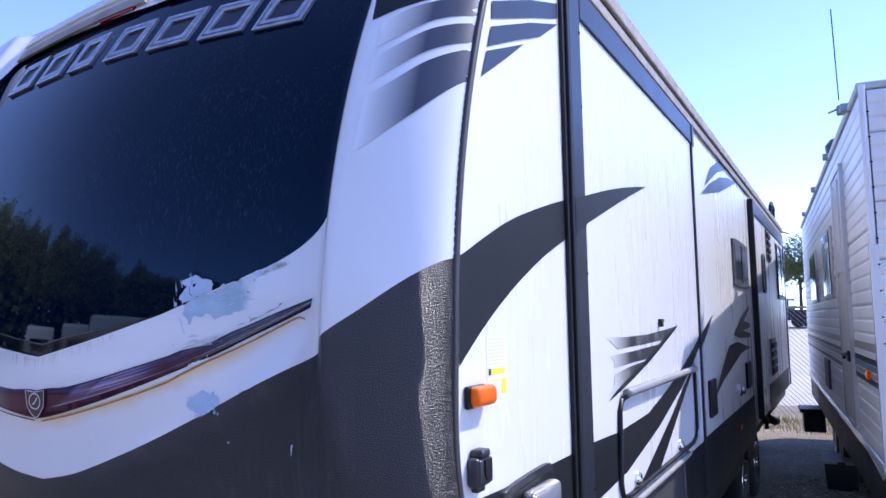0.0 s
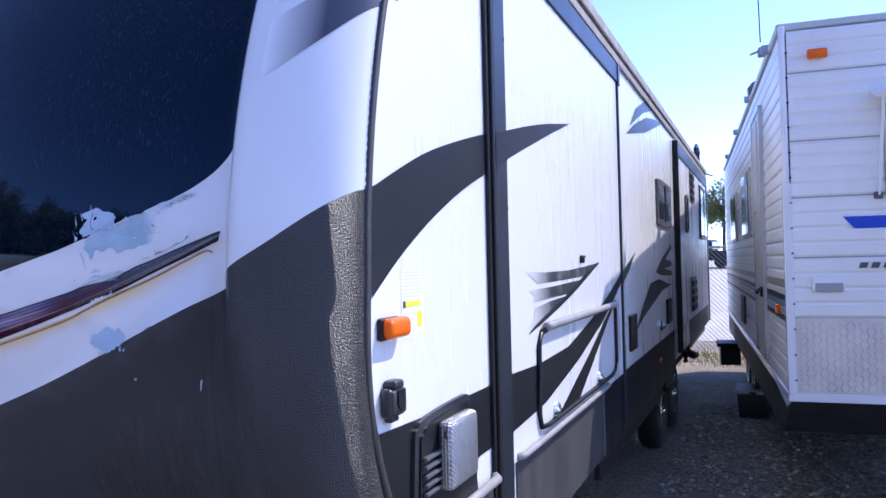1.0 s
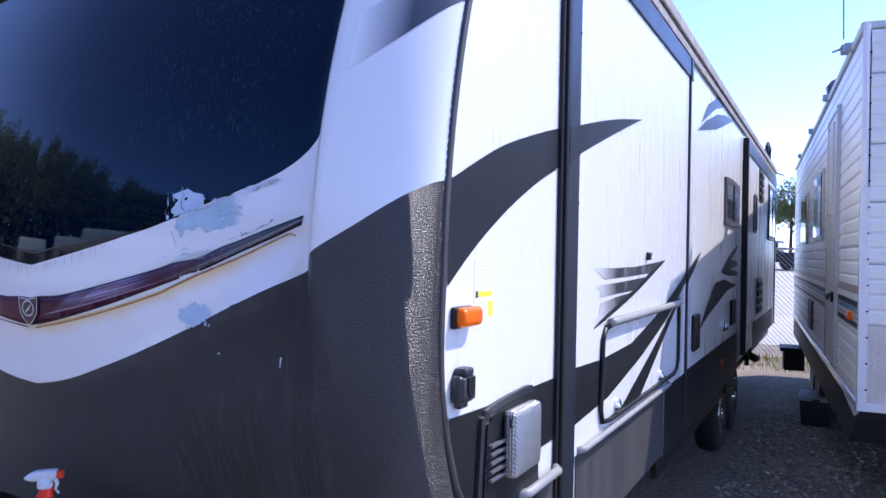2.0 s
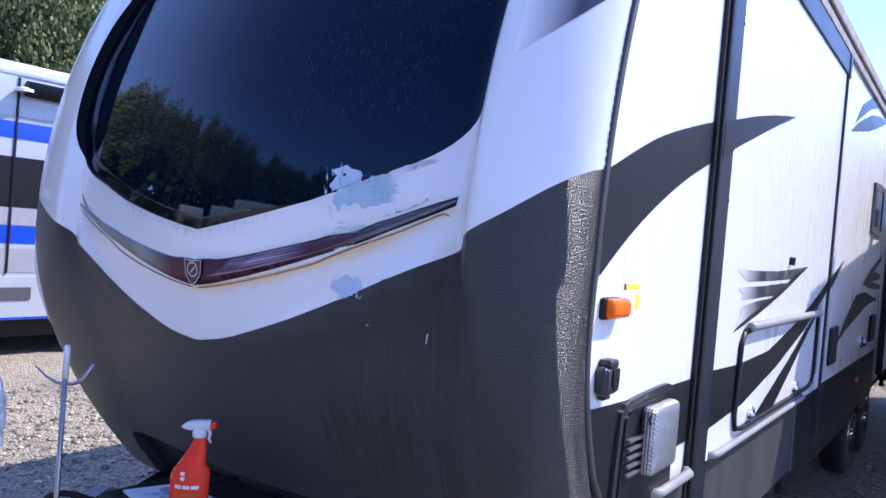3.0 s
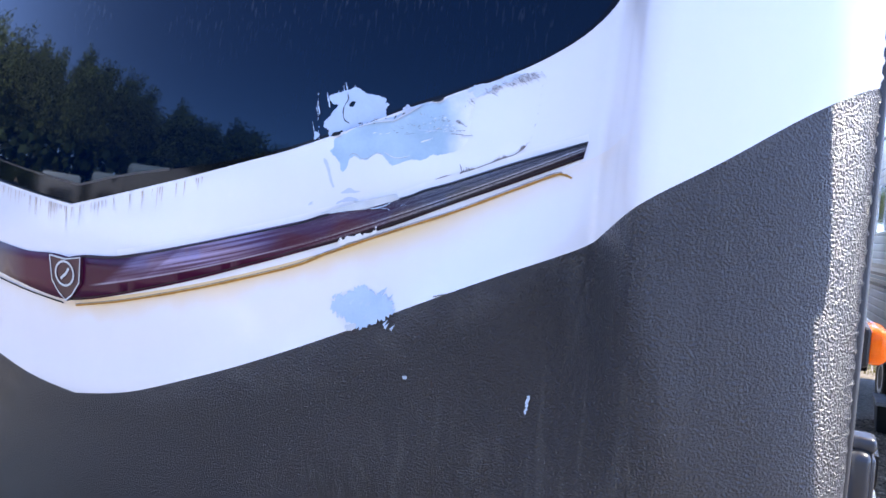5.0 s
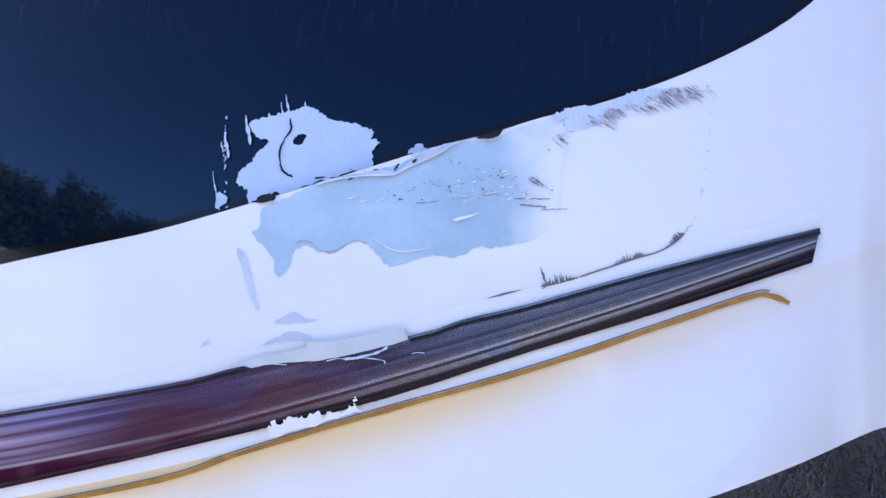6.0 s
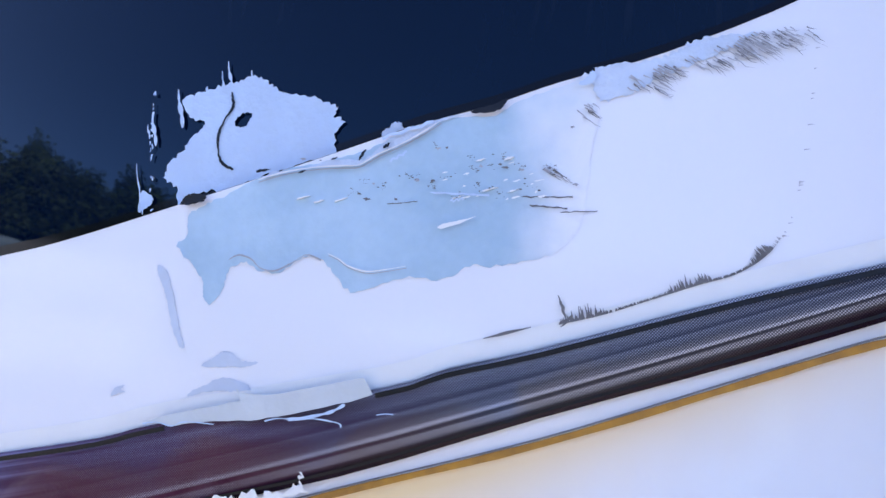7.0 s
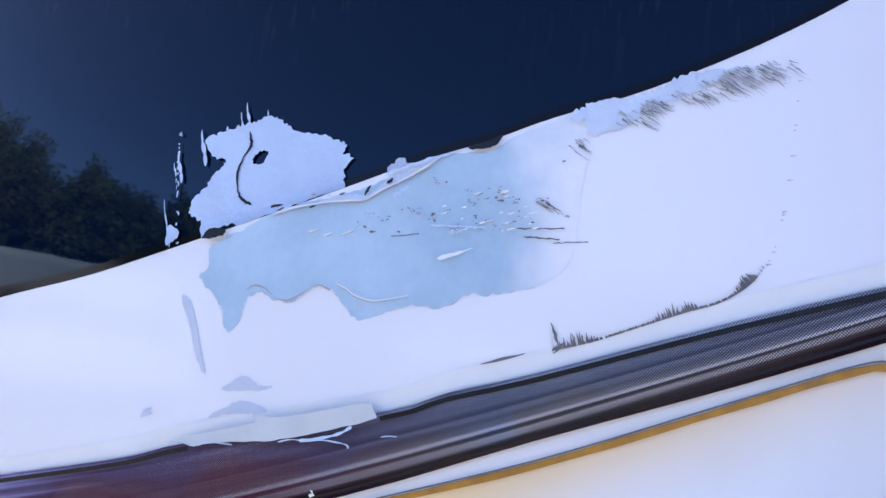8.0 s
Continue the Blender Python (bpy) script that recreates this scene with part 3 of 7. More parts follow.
def cap_y(u, z, flat=False):
    """The front cap's surface: a shallow prow, cheeks that stand forward, round corners, leaning back above and below."""
    far = u < 0
    rim = 1.384 + 0.028 * abs(u) + 0.36 * u * u
    a = abs(u)
    # the far corner is a little broader
    if far and a > 0.95:
        a = 0.95 + (a - 0.95) * (HALF - 0.95) / (HALF_FAR - 0.95)
    u = min(a, HALF)
    y = 1.342 + 0.17 * (math.sqrt(u * u + 0.16) - 0.4)
    low = ease((1.75 - z) / 0.65)
    y -= (0.03 if flat and far else 0.06 if far else 0.095) * ease((u - 0.885 + 0.20 * low) / (0.08 + 0.43 * low))
    s = max(0.0, (u - 0.85) / (HALF - 0.85))
    low = 1.72 - z
    swell = 0.0 if far or low < 0 else 0.13 * low * low / (low + 0.08)
    y += (0.148 + swell) * (1 - math.sqrt(max(0.0, 1 - s * s))) - swell * ease((u - 0.5) / 0.5)
    # the white band's lower lip stands a little proud
    y -= 0.016 * math.exp(-((z - SHEAR * u * (-1 if far else 1) - rim) / 0.055) ** 2) * (1 - ease((u - 0.80) / 0.1))
    d = z - 1.67
    if d > 0:
        return y + 0.24 * d * d
    return y + 0.45 * (-d) ** 1.85 + (0.0 if far else 0.3 * max(0, -d - 0.5) - 0.042 * ease((-d + 0.05) / 0.4)) * ease((u - 1.03) / 0.17)


def on_cap(lift=0.0):
    """Lay (u, z) on the cap, lift metres proud of it."""
    def place(u, z):
        return Vector((CX + u, cap_y(u, z) - lift, z))
    return place


def on_panel(lift=0.0):
    """Lay (u, z) on the dark panel, which stays flat behind the far cheek."""
    def place(u, z):
        return Vector((CX + u, cap_y(u, z, True) - lift, z))
    return place


def cap_normals(ob, flat=False):
    """Shade a sheet on the cap by the true slope of its form."""
    base = origin(ob.parent)
    out = []
    for v in ob.data.vertices:
        u, z = v.co.x + base.x - CX, v.co.z + base.z
        u = min(u, HALF - 0.0012)
        h = 0.001
        out.append(Vector(((cap_y(u + h, z, flat) - cap_y(u - h, z, flat)) / (2 * h), -1, (cap_y(u, z + h, flat) - cap_y(u, z - h, flat)) / (2 * h))).normalized())
    ob.data.normals_split_custom_set_from_vertices(out)
    return ob


def level(u, z):
    """The cap's own level lines climb a little towards the door side."""
    return (u, z + SHEAR * u)


def wide(u):
    """The far corner's broader half."""
    return u if u < 0.95 else 0.95 + (u - 0.95) * (HALF_FAR - 0.95) / (HALF - 0.95)


def both(half):
    """A closed outline from its half on the door side, bottom to top."""
    return [level(-1.025 * u, z) for u, z in half[::-1] if u > 0.004] + [level(u, z) for u, z in half]


trailer = thing("travel_trailer", (CX, 6.5, 0), "white travel trailer with black lower front and peeling decals", "travel trailer")

EDGE = [(0, 1.384), (0.135, 1.404), (0.28, 1.446), (0.405, 1.488), (0.554, 1.5455), (0.655, 1.5885), (0.75, 1.628), (0.838, 1.663), (0.884, 1.684),
        (0.91, 1.702), (0.946, 1.723), (0.98, 1.746), (1.045, 1.786), (1.13, 1.846), (1.2, 1.89)]
edge = [Vector(p) for p in curve(EDGE, 4, False)]
WINDOW = [(0, 1.718), (0.1, 1.735), (0.244, 1.763), (0.375, 1.793), (0.433, 1.8065), (0.503, 1.828), (0.582, 1.854), (0.626, 1.869), (0.663, 1.879), (0.695, 1.890), (0.741, 1.903), (0.80, 1.928), (0.851, 1.960),
          (0.886, 2.0), (0.912, 2.06), (0.933, 2.16), (0.943, 2.28), (0.938, 2.42), (0.915, 2.6), (0.885, 2.80), (0.82, 2.88), (0.6, 2.885), (0.3, 2.865), (0, 2.85)]
window_half = [Vector(p) for p in curve(WINDOW, 4, False)]


CORNER = (1.145, 1.155, 1.165, 1.172, 1.179, 1.185, 1.190, 1.194, 1.197, 1.199)
RECESS = [(0.945, 0.665), (0.94, 0.74), (0.935, 0.80), (0.92, 0.85), (0.885, 0.882), (0.82, 0.894), (0.6, 0.90), (0.3, 0.905), (0, 0.905)]


def build_cap():
    top_half = [(HALF, 1.896 + (TOP - 1.896) * i / 96) for i in range(1, 97)] + [(HALF * (1 - i / 20), TOP) for i in range(1, 21)]
    window_loop = both([tuple(p) for p in window_half])
    upper = [level(u, z) for u, z in [(-wide(p.x), p.y) for p in edge[::-1] if p.x > 0.004] + [tuple(p) for p in edge]]
    upper += [level(u, z) for u, z in top_half] + [level(-wide(u), z) for u, z in top_half[::-1] if u > 0.01]
    cap_normals(part("upper_shell", face_towards(sheet(upper, on_cap(), (0.02, 0.02), [window_loop], True, CORNER), (0, -1, 0)), STAINED, trailer, "glossy white moulded upper front cap, chalky", True))
    bottom_half = [(HALF, 1.896 - (1.896 - 0.66) * i / 104) for i in range(1, 105)] + [(HALF - 0.045 * i, 0.66) for i in range(1, 6)] + RECESS
    lower = [level(u, z) for u, z in [(-wide(p.x), p.y) for p in edge[::-1] if p.x > 0.004] + [tuple(p) for p in edge]]
    lower += [level(u, z) for u, z in bottom_half] + [level(-wide(u), z) for u, z in bottom_half[::-1] if u > 0.01]
    cap_normals(part("lower_shell", face_towards(sheet(lower, on_cap(), (0.02, 0.02), (), True, CORNER), (0, -1, 0)), TEXTURED, trailer, "matt black textured lower front cap with water streaks", True))
    # shallow recess above the tongue, with a rim
    inset = [level(*p) for p in [(0.98, 0.62), (0.97, 0.80), (0.92, 0.90), (0.8, 0.925), (0.4, 0.93), (0, 0.93)]]
    inset = inset + [(-u, z - 2 * SHEAR * u) for u, z in inset[-2::-1]]
    part("recess_panel", face_towards(sheet(inset, on_cap(-0.06), (0.04, 0.04)), (0, -1, 0)), BLACK, trailer, "black recessed panel above the tongue", True)
    rim_line = [level(-u, z) for u, z in RECESS[:-1]] + [level(u, z) for u, z in RECESS[::-1]]
    verts = [on_cap(d)(u, z) for u, z in rim_line for d in (0.0, -0.06)]
    part("recess_rim", from_lists(verts, [(2 * i, 2 * i + 1, 2 * i + 3, 2 * i + 2) for i in range(len(rim_line) - 1)]), TEXTURED, trailer)
    under = box(CX - 0.85, CX + 0.85, 2.0, 2.3, 0.70, 0.73)
    part("cap_floor", under, BLACK, trailer)
    # the dark panel sits a little deeper than the white rim
    panel = part("front_panel", face_towards(sheet(window_loop, on_panel(-0.012), (0.025, 0.025)), (0, -1, 0)), NAVY, trailer, "glossy blue-black front window panel with streaks", True)
    verts, faces = [], []
    for u, z in window_loop:
        verts += [on_cap(0.0003)(u, z), on_panel(-0.013)(u, z)]
    n = len(window_loop)
    for i in range(n):
        j = (i + 1) % n
        faces.append((2 * i, 2 * j, 2 * j + 1, 2 * i + 1))
    part("panel_lip", from_lists(verts, faces), GASKET, trailer)
    # satin rim, broader towards the middle and the far side, with a grey bead along the glass
    inner_door, inner_far = [], []
    for u, z in [tuple(p) for p in window_half]:
        up = 2.32 + (z - 2.32) * 0.955 if z > 2.32 else z
        low = 1 - ease((z - 1.95) / 0.3)
        inner_door.append((u * (1 - 0.043 * ease((z - 1.90) / 0.3)), up + low * (0.034 - 0.025 * ease((u - 0.05) / 0.35))))
        inner_far.append((u * 0.955, up + low * 0.034))
    inner_loop = [level(-1.025 * u, z) for u, z in inner_far[::-1] if u > 0.004] + [level(u, z) for u, z in inner_door]
    rim = face_towards(sheet(window_loop, on_panel(-0.0112), (0.025, 0.025), [inner_loop]), (0, -1, 0))
    part("panel_rim", rim, RIM, panel, "satin black rim of the panel", True)
    bead = [Vector(p) for p in inner_loop if p[0] < 0.22 and p[1] < 2.75]
    part("glass_bead", face_towards(ribbon(bead, lambda t: 0.004 + 0.016 * ease((0.62 - t) / 0.3), on_panel(-0.0106)), (0, -1, 0)), BEAD, panel, "dull grey bead along the glass", True)
    return panel


front_panel = build_cap()


def build_brow():
    """White brow above the dark panel with a worn light strip in it."""
    for s in (-1, 1):
        pts = [level(s * u, 2.965 + 0.02 * math.sin(u * 3)) for u in [0.06 + 0.09 * i for i in range(10)]]
        part("brow_lamp", face_towards(thicken(ribbon(pts, lambda t: 0.035, on_cap(0.012)), (0, 0.02, 0)), (0, -1, 0)), STAIN, trailer, "yellowed narrow lamp strip")
        pts = [level(s * u, 2.897) for u in [0.02 + 0.09 * i for i in range(10)]]
        part("brow_shade", face_towards(thicken(ribbon(pts, 0.045, on_cap(0.014)), (0, 0.012, 0)), (0, -1, 0)), ROOFRAIL, trailer)
    for u in (-0.16, 0.16):
        pts = [level(u - 0.09 + 0.02 * i, 2.872) for i in range(10)]
        part("marker_strip", face_towards(thicken(ribbon(pts, 0.022, on_cap(0.01)), (0, 0.02, 0)), (0, -1, 0)), material("red_lens", (0.30, 0.01, 0.01), 0.2), trailer, "small dark red marker lamp")


build_brow()


def build_nameplate():
    """Seven raised silver-edged slanted plates where the maker's lettering stands, with no letters."""
    SILVERED = material("silver_outlined_foil", (0.62, 0.63, 0.68), 0.25, 0.55, vary=0.5, scale=30, fine=90)
    CORE = material("dark_foil_core", (0.05, 0.05, 0.062), 0.3, 0.5, vary=0.4, scale=25, fine=90)
    h, lean = 0.125, 0.030
    for k, (u, w) in enumerate(((-0.715, 0.16), (-0.50, 0.155), (-0.29, 0.13), (-0.085, 0.15), (0.115, 0.16), (0.32, 0.155), (0.515, 0.16))):
        z0 = 2.650 - 0.055 * (u + w / 2)
        outer = [level(*p) for p in ((u, z0), (u + w, z0), (u + w + lean, z0 + h), (u + lean, z0 + h))]
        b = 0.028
        hole = [level(*p) for p in ((u + b + 0.006, z0 + b), (u + w - b, z0 + b), (u + w + lean - b - 0.006, z0 + h - b), (u + lean + b, z0 + h - b))]
        bm = face_towards(sheet(outer, on_panel(-0.001), (0.05, 0.05), [hole]), (0, -1, 0))
        plate = part("emblem_shape", thicken(bm, (0, 0.010, 0)), SILVERED, trailer, "slanted silver-edged foil shape" if not k else "")
        part("core", face_towards(sheet(hole, on_panel(-0.008), (0.05, 0.05)), (0, -1, 0)), CORE, plate)
        groove = [Vector(p) for p in (outer + outer[:1])]
        mid = sum(groove[:4], Vector((0, 0))) / 4
        line = [mid + (Vector(((p - mid).x * (1 - 0.026 / w), (p - mid).y * (1 - 0.026 / h)))) for p in groove]
        part("groove", face_towards(ribbon(line, 0.0035, on_panel(0.0)), (0, -1, 0)), CORE, plate)


build_nameplate()

# ---- the strip decal, its ochre line and the emblem ----
STRIP_TOP = [(0, 1.626), (0.045, 1.632), (0.1189, 1.6337), (0.2043, 1.6467), (0.2806, 1.6615), (0.3506, 1.6763), (0.4159, 1.6902), (0.4771, 1.7039), (0.516, 1.7157), (0.6249, 1.7403), (0.6576, 1.7521), (0.699, 1.764), (0.784, 1.792), (0.872, 1.818)]
STRIP_LOW = [(0.868, 1.796), (0.786, 1.764), (0.701, 1.733), (0.61, 1.698), (0.524, 1.672), (0.383, 1.631), (0.266, 1.600), (0.14, 1.572), (0.05, 1.556), (0, 1.551)]


def build_strip():
    right = [level(*p) for p in curve(STRIP_TOP, 3, False)] + [level(*p) for p in curve(STRIP_LOW, 3, False)]
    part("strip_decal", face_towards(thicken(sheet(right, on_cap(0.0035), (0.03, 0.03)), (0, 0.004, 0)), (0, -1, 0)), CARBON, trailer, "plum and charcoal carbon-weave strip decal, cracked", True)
    left_top = [(-p[0], p[1] - 0.012 * p[0]) for p in STRIP_TOP]
    left_low = [(-p[0], p[1] + 0.006 * p[0]) for p in STRIP_LOW]
    left = [level(*p) for p in curve(left_top, 3, False)] + [level(*p) for p in curve(left_low, 3, False)]
    GREYFADE = material("plum_to_grey_strip", (0.30, 0.30, 0.265), 0.42, vary=0.35, scale=5, fine=40, spec=0.3)
    n, l = GREYFADE.node_tree.nodes, GREYFADE.node_tree.links
    sep, run, mix = n.new("ShaderNodeSeparateXYZ"), n.new("ShaderNodeMapRange"), n.new("ShaderNodeMix")
    l.new(n.new("ShaderNodeNewGeometry").outputs["Position"], sep.inputs[0])
    run.inputs["From Min"].default_value, run.inputs["From Max"].default_value = CX - 0.30, CX - 0.12
    l.new(sep.outputs["X"], run.inputs["Value"])
    mix.data_type = "RGBA"
    mix.inputs[7].default_value = (0.075, 0.007, 0.030, 1)
    base = n["Principled BSDF"].inputs["Base Color"]
    l.new(base.links[0].from_socket, mix.inputs[6])
    l.new(run.outputs["Result"], mix.inputs["Factor"])
    l.new(mix.outputs[2], base)
    part("strip_decal", face_towards(thicken(sheet(left, on_cap(0.0034), (0.03, 0.03)), (0, 0.004, 0)), (0, -1, 0)), GREYFADE, trailer, "strip decal fading from plum to grey", True)
    # dark upper border of the strip
    border = curve([level(u, z - 0.003) for u, z in STRIP_TOP], 3, False)
    part("strip_border", face_towards(ribbon([p for p in border if p.x > 0.617], 0.0024, on_cap(0.0046)), (0, -1, 0)), GASKET, trailer)
    part("strip_border", face_towards(ribbon([p for p in border if p.x < 0.53], 0.0024, on_cap(0.0046)), (0, -1, 0)), GASKET, trailer)
    low = curve([level(u, z + 0.003) for u, z in STRIP_LOW], 3, False)
    part("strip_border", face_towards(ribbon(low, 0.0014, on_cap(0.0046)), (0, -1, 0)), GASKET, trailer)
    # pale bands along the strip, one above and one below it
    pale = curve([level(u, z + 0.0055) for u, z in STRIP_TOP[2:]], 3, False)
    part("white_border", face_towards(ribbon(pale, 0.0095, on_cap(0.0004)), (0, -1, 0)), CREAM, trailer)
    line = [(0.016, 1.543), (0.141, 1.561), (0.307, 1.595), (0.459, 1.634), (0.515, 1.656), (0.611, 1.6905), (0.702, 1.7215), (0.786, 1.755), (0.833, 1.7735), (0.846, 1.7745), (0.856, 1.7705)]
    gold = [level(*p) for p in curve(line, 5, False)]
    part("ochre_line", face_towards(thicken(ribbon(gold, lambda t: 0.0030 + 0.0004 * math.sin(90 * t) if t < 0.96 else 0.0024, on_cap(0.0022)), (0, 0.003, 0)), (0, -1, 0)), GOLD, trailer, "thin ochre line of old adhesive")
    thin = [level(u, z + 0.0026) for u, z in [(p.x, p.y) for p in curve(line, 5, False)]]
    part("dark_line", face_towards(ribbon(thin[:-6], 0.0009, on_cap(0.003)), (0, -1, 0)), SCUFF, trailer)
    lline = [level(-u, z + 0.002) for u, z in line[:-1]]
    part("dark_line", face_towards(ribbon(curve(lline, 4, False), 0.003, on_cap(0.002)), (0, -1, 0)), GASKET, trailer)
    tail = [(-0.86, 1.845), (-0.83, 1.815), (-0.79, 1.785)]
    part("strip_tail", face_towards(ribbon(curve([level(u, z) for u, z in tail], 5, False), lambda t: 0.004 + 0.004 * t, on_cap(0.003)), (0, -1, 0)), GASKET, trailer, "torn dark tail of the strip")
    # emblem shield with a plain ring
    shield = [(-0.042, 1.628), (0.0, 1.624), (0.042, 1.630), (0.038, 1.585), (0.018, 1.562), (0.0, 1.550), (-0.018, 1.562), (-0.036, 1.583)]
    emblem = part("emblem", face_towards(thicken(sheet([tuple(p) for p in shield], on_cap(0.008), (0.02, 0.02)), (0, 0.006, 0)), (0, -1, 0)), PLUM, trailer, "small plum shield emblem with a pale ring")
    ring = [(0.024 * math.cos(a), 1.598 + 0.021 * math.sin(a)) for a in [2 * math.pi * k / 20 for k in range(21)]]
    part("ring", face_towards(ribbon(ring, 0.004, on_cap(0.0095)), (0, -1, 0)), FILLER, emblem)
    rim = shield + shield[:1]
    part("rim", face_towards(ribbon([Vector(p) * 0.97 + Vector((0, 1.592 * 0.03)) for p in rim], 0.0028, on_cap(0.0092)), (0, -1, 0)), FILLER, emblem)
    part("bar", face_towards(ribbon([(-0.01, 1.588), (0.004, 1.598), (0.012, 1.608)], 0.005, on_cap(0.0097)), (0, -1, 0)), FILLER, emblem)


build_strip()


# ---- peeled paint, primer, filler and scuffs round the damaged corner of the panel ----
def decal(name, outline, mat, lift, label="", tear=0.0, seed=0, step=0.02, smooth=4, finer=3, holes=(), depth=0.0):
    loop = [tuple(p) for p in curve(outline, smooth)] if smooth else [tuple(p) for p in outline]
    if tear:
        loop = [tuple(p) for p in ragged(loop, tear, seed, finer)]
    bm = face_towards(sheet(loop, on_cap(lift), (step, step), holes), (0, -1, 0))
    if depth:
        bm = thicken(bm, (0, depth, 0))
    return part(name, bm, mat, trailer, label, True)


def build_damage():
    peel = [(0.4936, 1.8501), (0.4901, 1.8605), (0.4819, 1.8655), (0.4834, 1.8744), (0.4901, 1.8813), (0.495, 1.8892), (0.5018, 1.8972), (0.4911, 1.9006), (0.4843, 1.9095), (0.4901, 1.9134), (0.497, 1.9154),
            (0.5048, 1.9185), (0.5106, 1.9205), (0.5184, 1.9225), (0.5282, 1.9251), (0.5349, 1.9227), (0.5408, 1.9178), (0.5497, 1.9148), (0.5594, 1.9144), (0.5712, 1.9115), (0.5781, 1.9086), (0.5765, 1.904),
            (0.5834, 1.9006), (0.5785, 1.8941), (0.5805, 1.8827), (0.5712, 1.8797), (0.5467, 1.8716), (0.533, 1.8656), (0.5223, 1.8586), (0.5126, 1.8601), (0.5029, 1.8566)]
    hole = [(0.5189, 1.8988), (0.5232, 1.9037), (0.5287, 1.9037), (0.5272, 1.8978), (0.5223, 1.8957)]
    decal("peeled_patch", peel, PEELED, -0.0102, "bare pale patch where dark paint peeled off", 0.0011, 3, 0.012, 2, 3, [[tuple(p) for p in ragged(curve(hole, 3), 0.0006, 9, 2)]])
    crack = [(0.5146, 1.9155), (0.517, 1.9072), (0.5136, 1.9002), (0.5111, 1.8913), (0.5125, 1.8823), (0.5165, 1.875), (0.5243, 1.872)]
    part("crack", face_towards(ribbon(ragged([tuple(p) for p in curve(crack, 4, False)], 0.0004, 8, 2)[:-2], lambda t: 0.0007 + 0.001 * abs(math.sin(9 * t)), on_cap(-0.0096)), (0, -1, 0)), GASKET, trailer)
    for u, z0, z1, w in [(0.5115, 1.916, 1.9336, 0.0022), (0.5086, 1.9111, 1.9277, 0.0016), (0.484, 1.8943, 1.9168, 0.0035), (0.4695, 1.8835, 1.903, 0.0030), (0.4662, 1.8492, 1.8727, 0.0012),
                         (0.4664, 1.8874, 1.8957, 0.0016), (0.4695, 1.8443, 1.859, 0.0014), (0.4994, 1.911, 1.9189, 0.003), (0.5255, 1.919, 1.9288, 0.002)]:
        line = [(u - 0.32 * (z1 - z0) * (k / 9 - 0.5) + 0.0004 * math.sin(7 * k), z0 + (z1 - z0) * k / 9) for k in range(10)]
        part("paint_streak", face_towards(ribbon(line, lambda t, w=w: max(0.0004, w * (0.35 + 0.65 * abs(math.sin(9 * t + 70 * w))) * math.sin(math.pi * min(1, 0.15 + t * 0.85))), on_cap(-0.0101)), (0, -1, 0)), PEELED, trailer)
    decal("peeled_patch", [(0.4682, 1.8461), (0.4692, 1.858), (0.477, 1.8531), (0.4736, 1.8481)], PEELED, -0.0102, "", 0.0005, 4, 0.02, 3)
    decal("peeled_patch", [(0.6045, 1.8933), (0.6074, 1.8983), (0.6124, 1.9018), (0.6158, 1.8984), (0.6182, 1.8953)], PALEFILM, -0.0102, "", 0.0008, 5, 0.02, 2)
    # a curl of dark paint left on the rim
    decal("paint_curl", [(0.5063, 1.85), (0.5101, 1.8558), (0.52, 1.8558), (0.5186, 1.852)], GASKET, 0.004, "", 0.0004, 6, 0.02, 3)
    # primer: a pale blue field with a wavy lower rim
    primer = [(0.5091, 1.8443), (0.5106, 1.8342), (0.5054, 1.8284), (0.5172, 1.8178), (0.5242, 1.8111), (0.5247, 1.8034), (0.5304, 1.7996), (0.5351, 1.8082), (0.538, 1.8188), (0.5465, 1.8227), (0.554, 1.8193),
              (0.5654, 1.8193), (0.5758, 1.827), (0.5844, 1.8285), (0.5939, 1.8217), (0.6044, 1.8125), (0.6177, 1.8174), (0.633, 1.8222), (0.6493, 1.8223), (0.6618, 1.83), (0.6714, 1.8305), (0.6887, 1.8345),
              (0.7022, 1.8403), (0.71, 1.8511), (0.7119, 1.8706), (0.7129, 1.8911), (0.7129, 1.9097), (0.7085, 1.9257), (0.6993, 1.9208), (0.6878, 1.9163), (0.6752, 1.9108), (0.6656, 1.9039), (0.6445, 1.9018),
              (0.6273, 1.8963), (0.6168, 1.8909), (0.6044, 1.8846), (0.5873, 1.8787), (0.5702, 1.8743), (0.5531, 1.8694), (0.5399, 1.8631), (0.5276, 1.8558), (0.5181, 1.851)]
    decal("primer_patch", primer, THIN_PRIMER, 0.0004, "pale blue primer showing through sanded gelcoat", 0.0007, 11, 0.012, 3, 2)
    # thin film edges and dirt in the primer
    for a, b, w in [((0.6254, 1.8833), (0.6177, 1.8784), 0.0012), ((0.6368, 1.8988), (0.612, 1.8899), 0.0016), ((0.6500, 1.8600), (0.6560, 1.8615), 0.0008)]:
        line = [Vector(a).lerp(Vector(b), k / 8) + Vector((0, 0.0008 * math.sin(k * 2.1))) for k in range(9)]
        part("film_edge_and_shadow", face_towards(ribbon(line, w, on_cap(0.0036)), (0, -1, 0)), PEELED, trailer)
    rnd = random.Random(21)
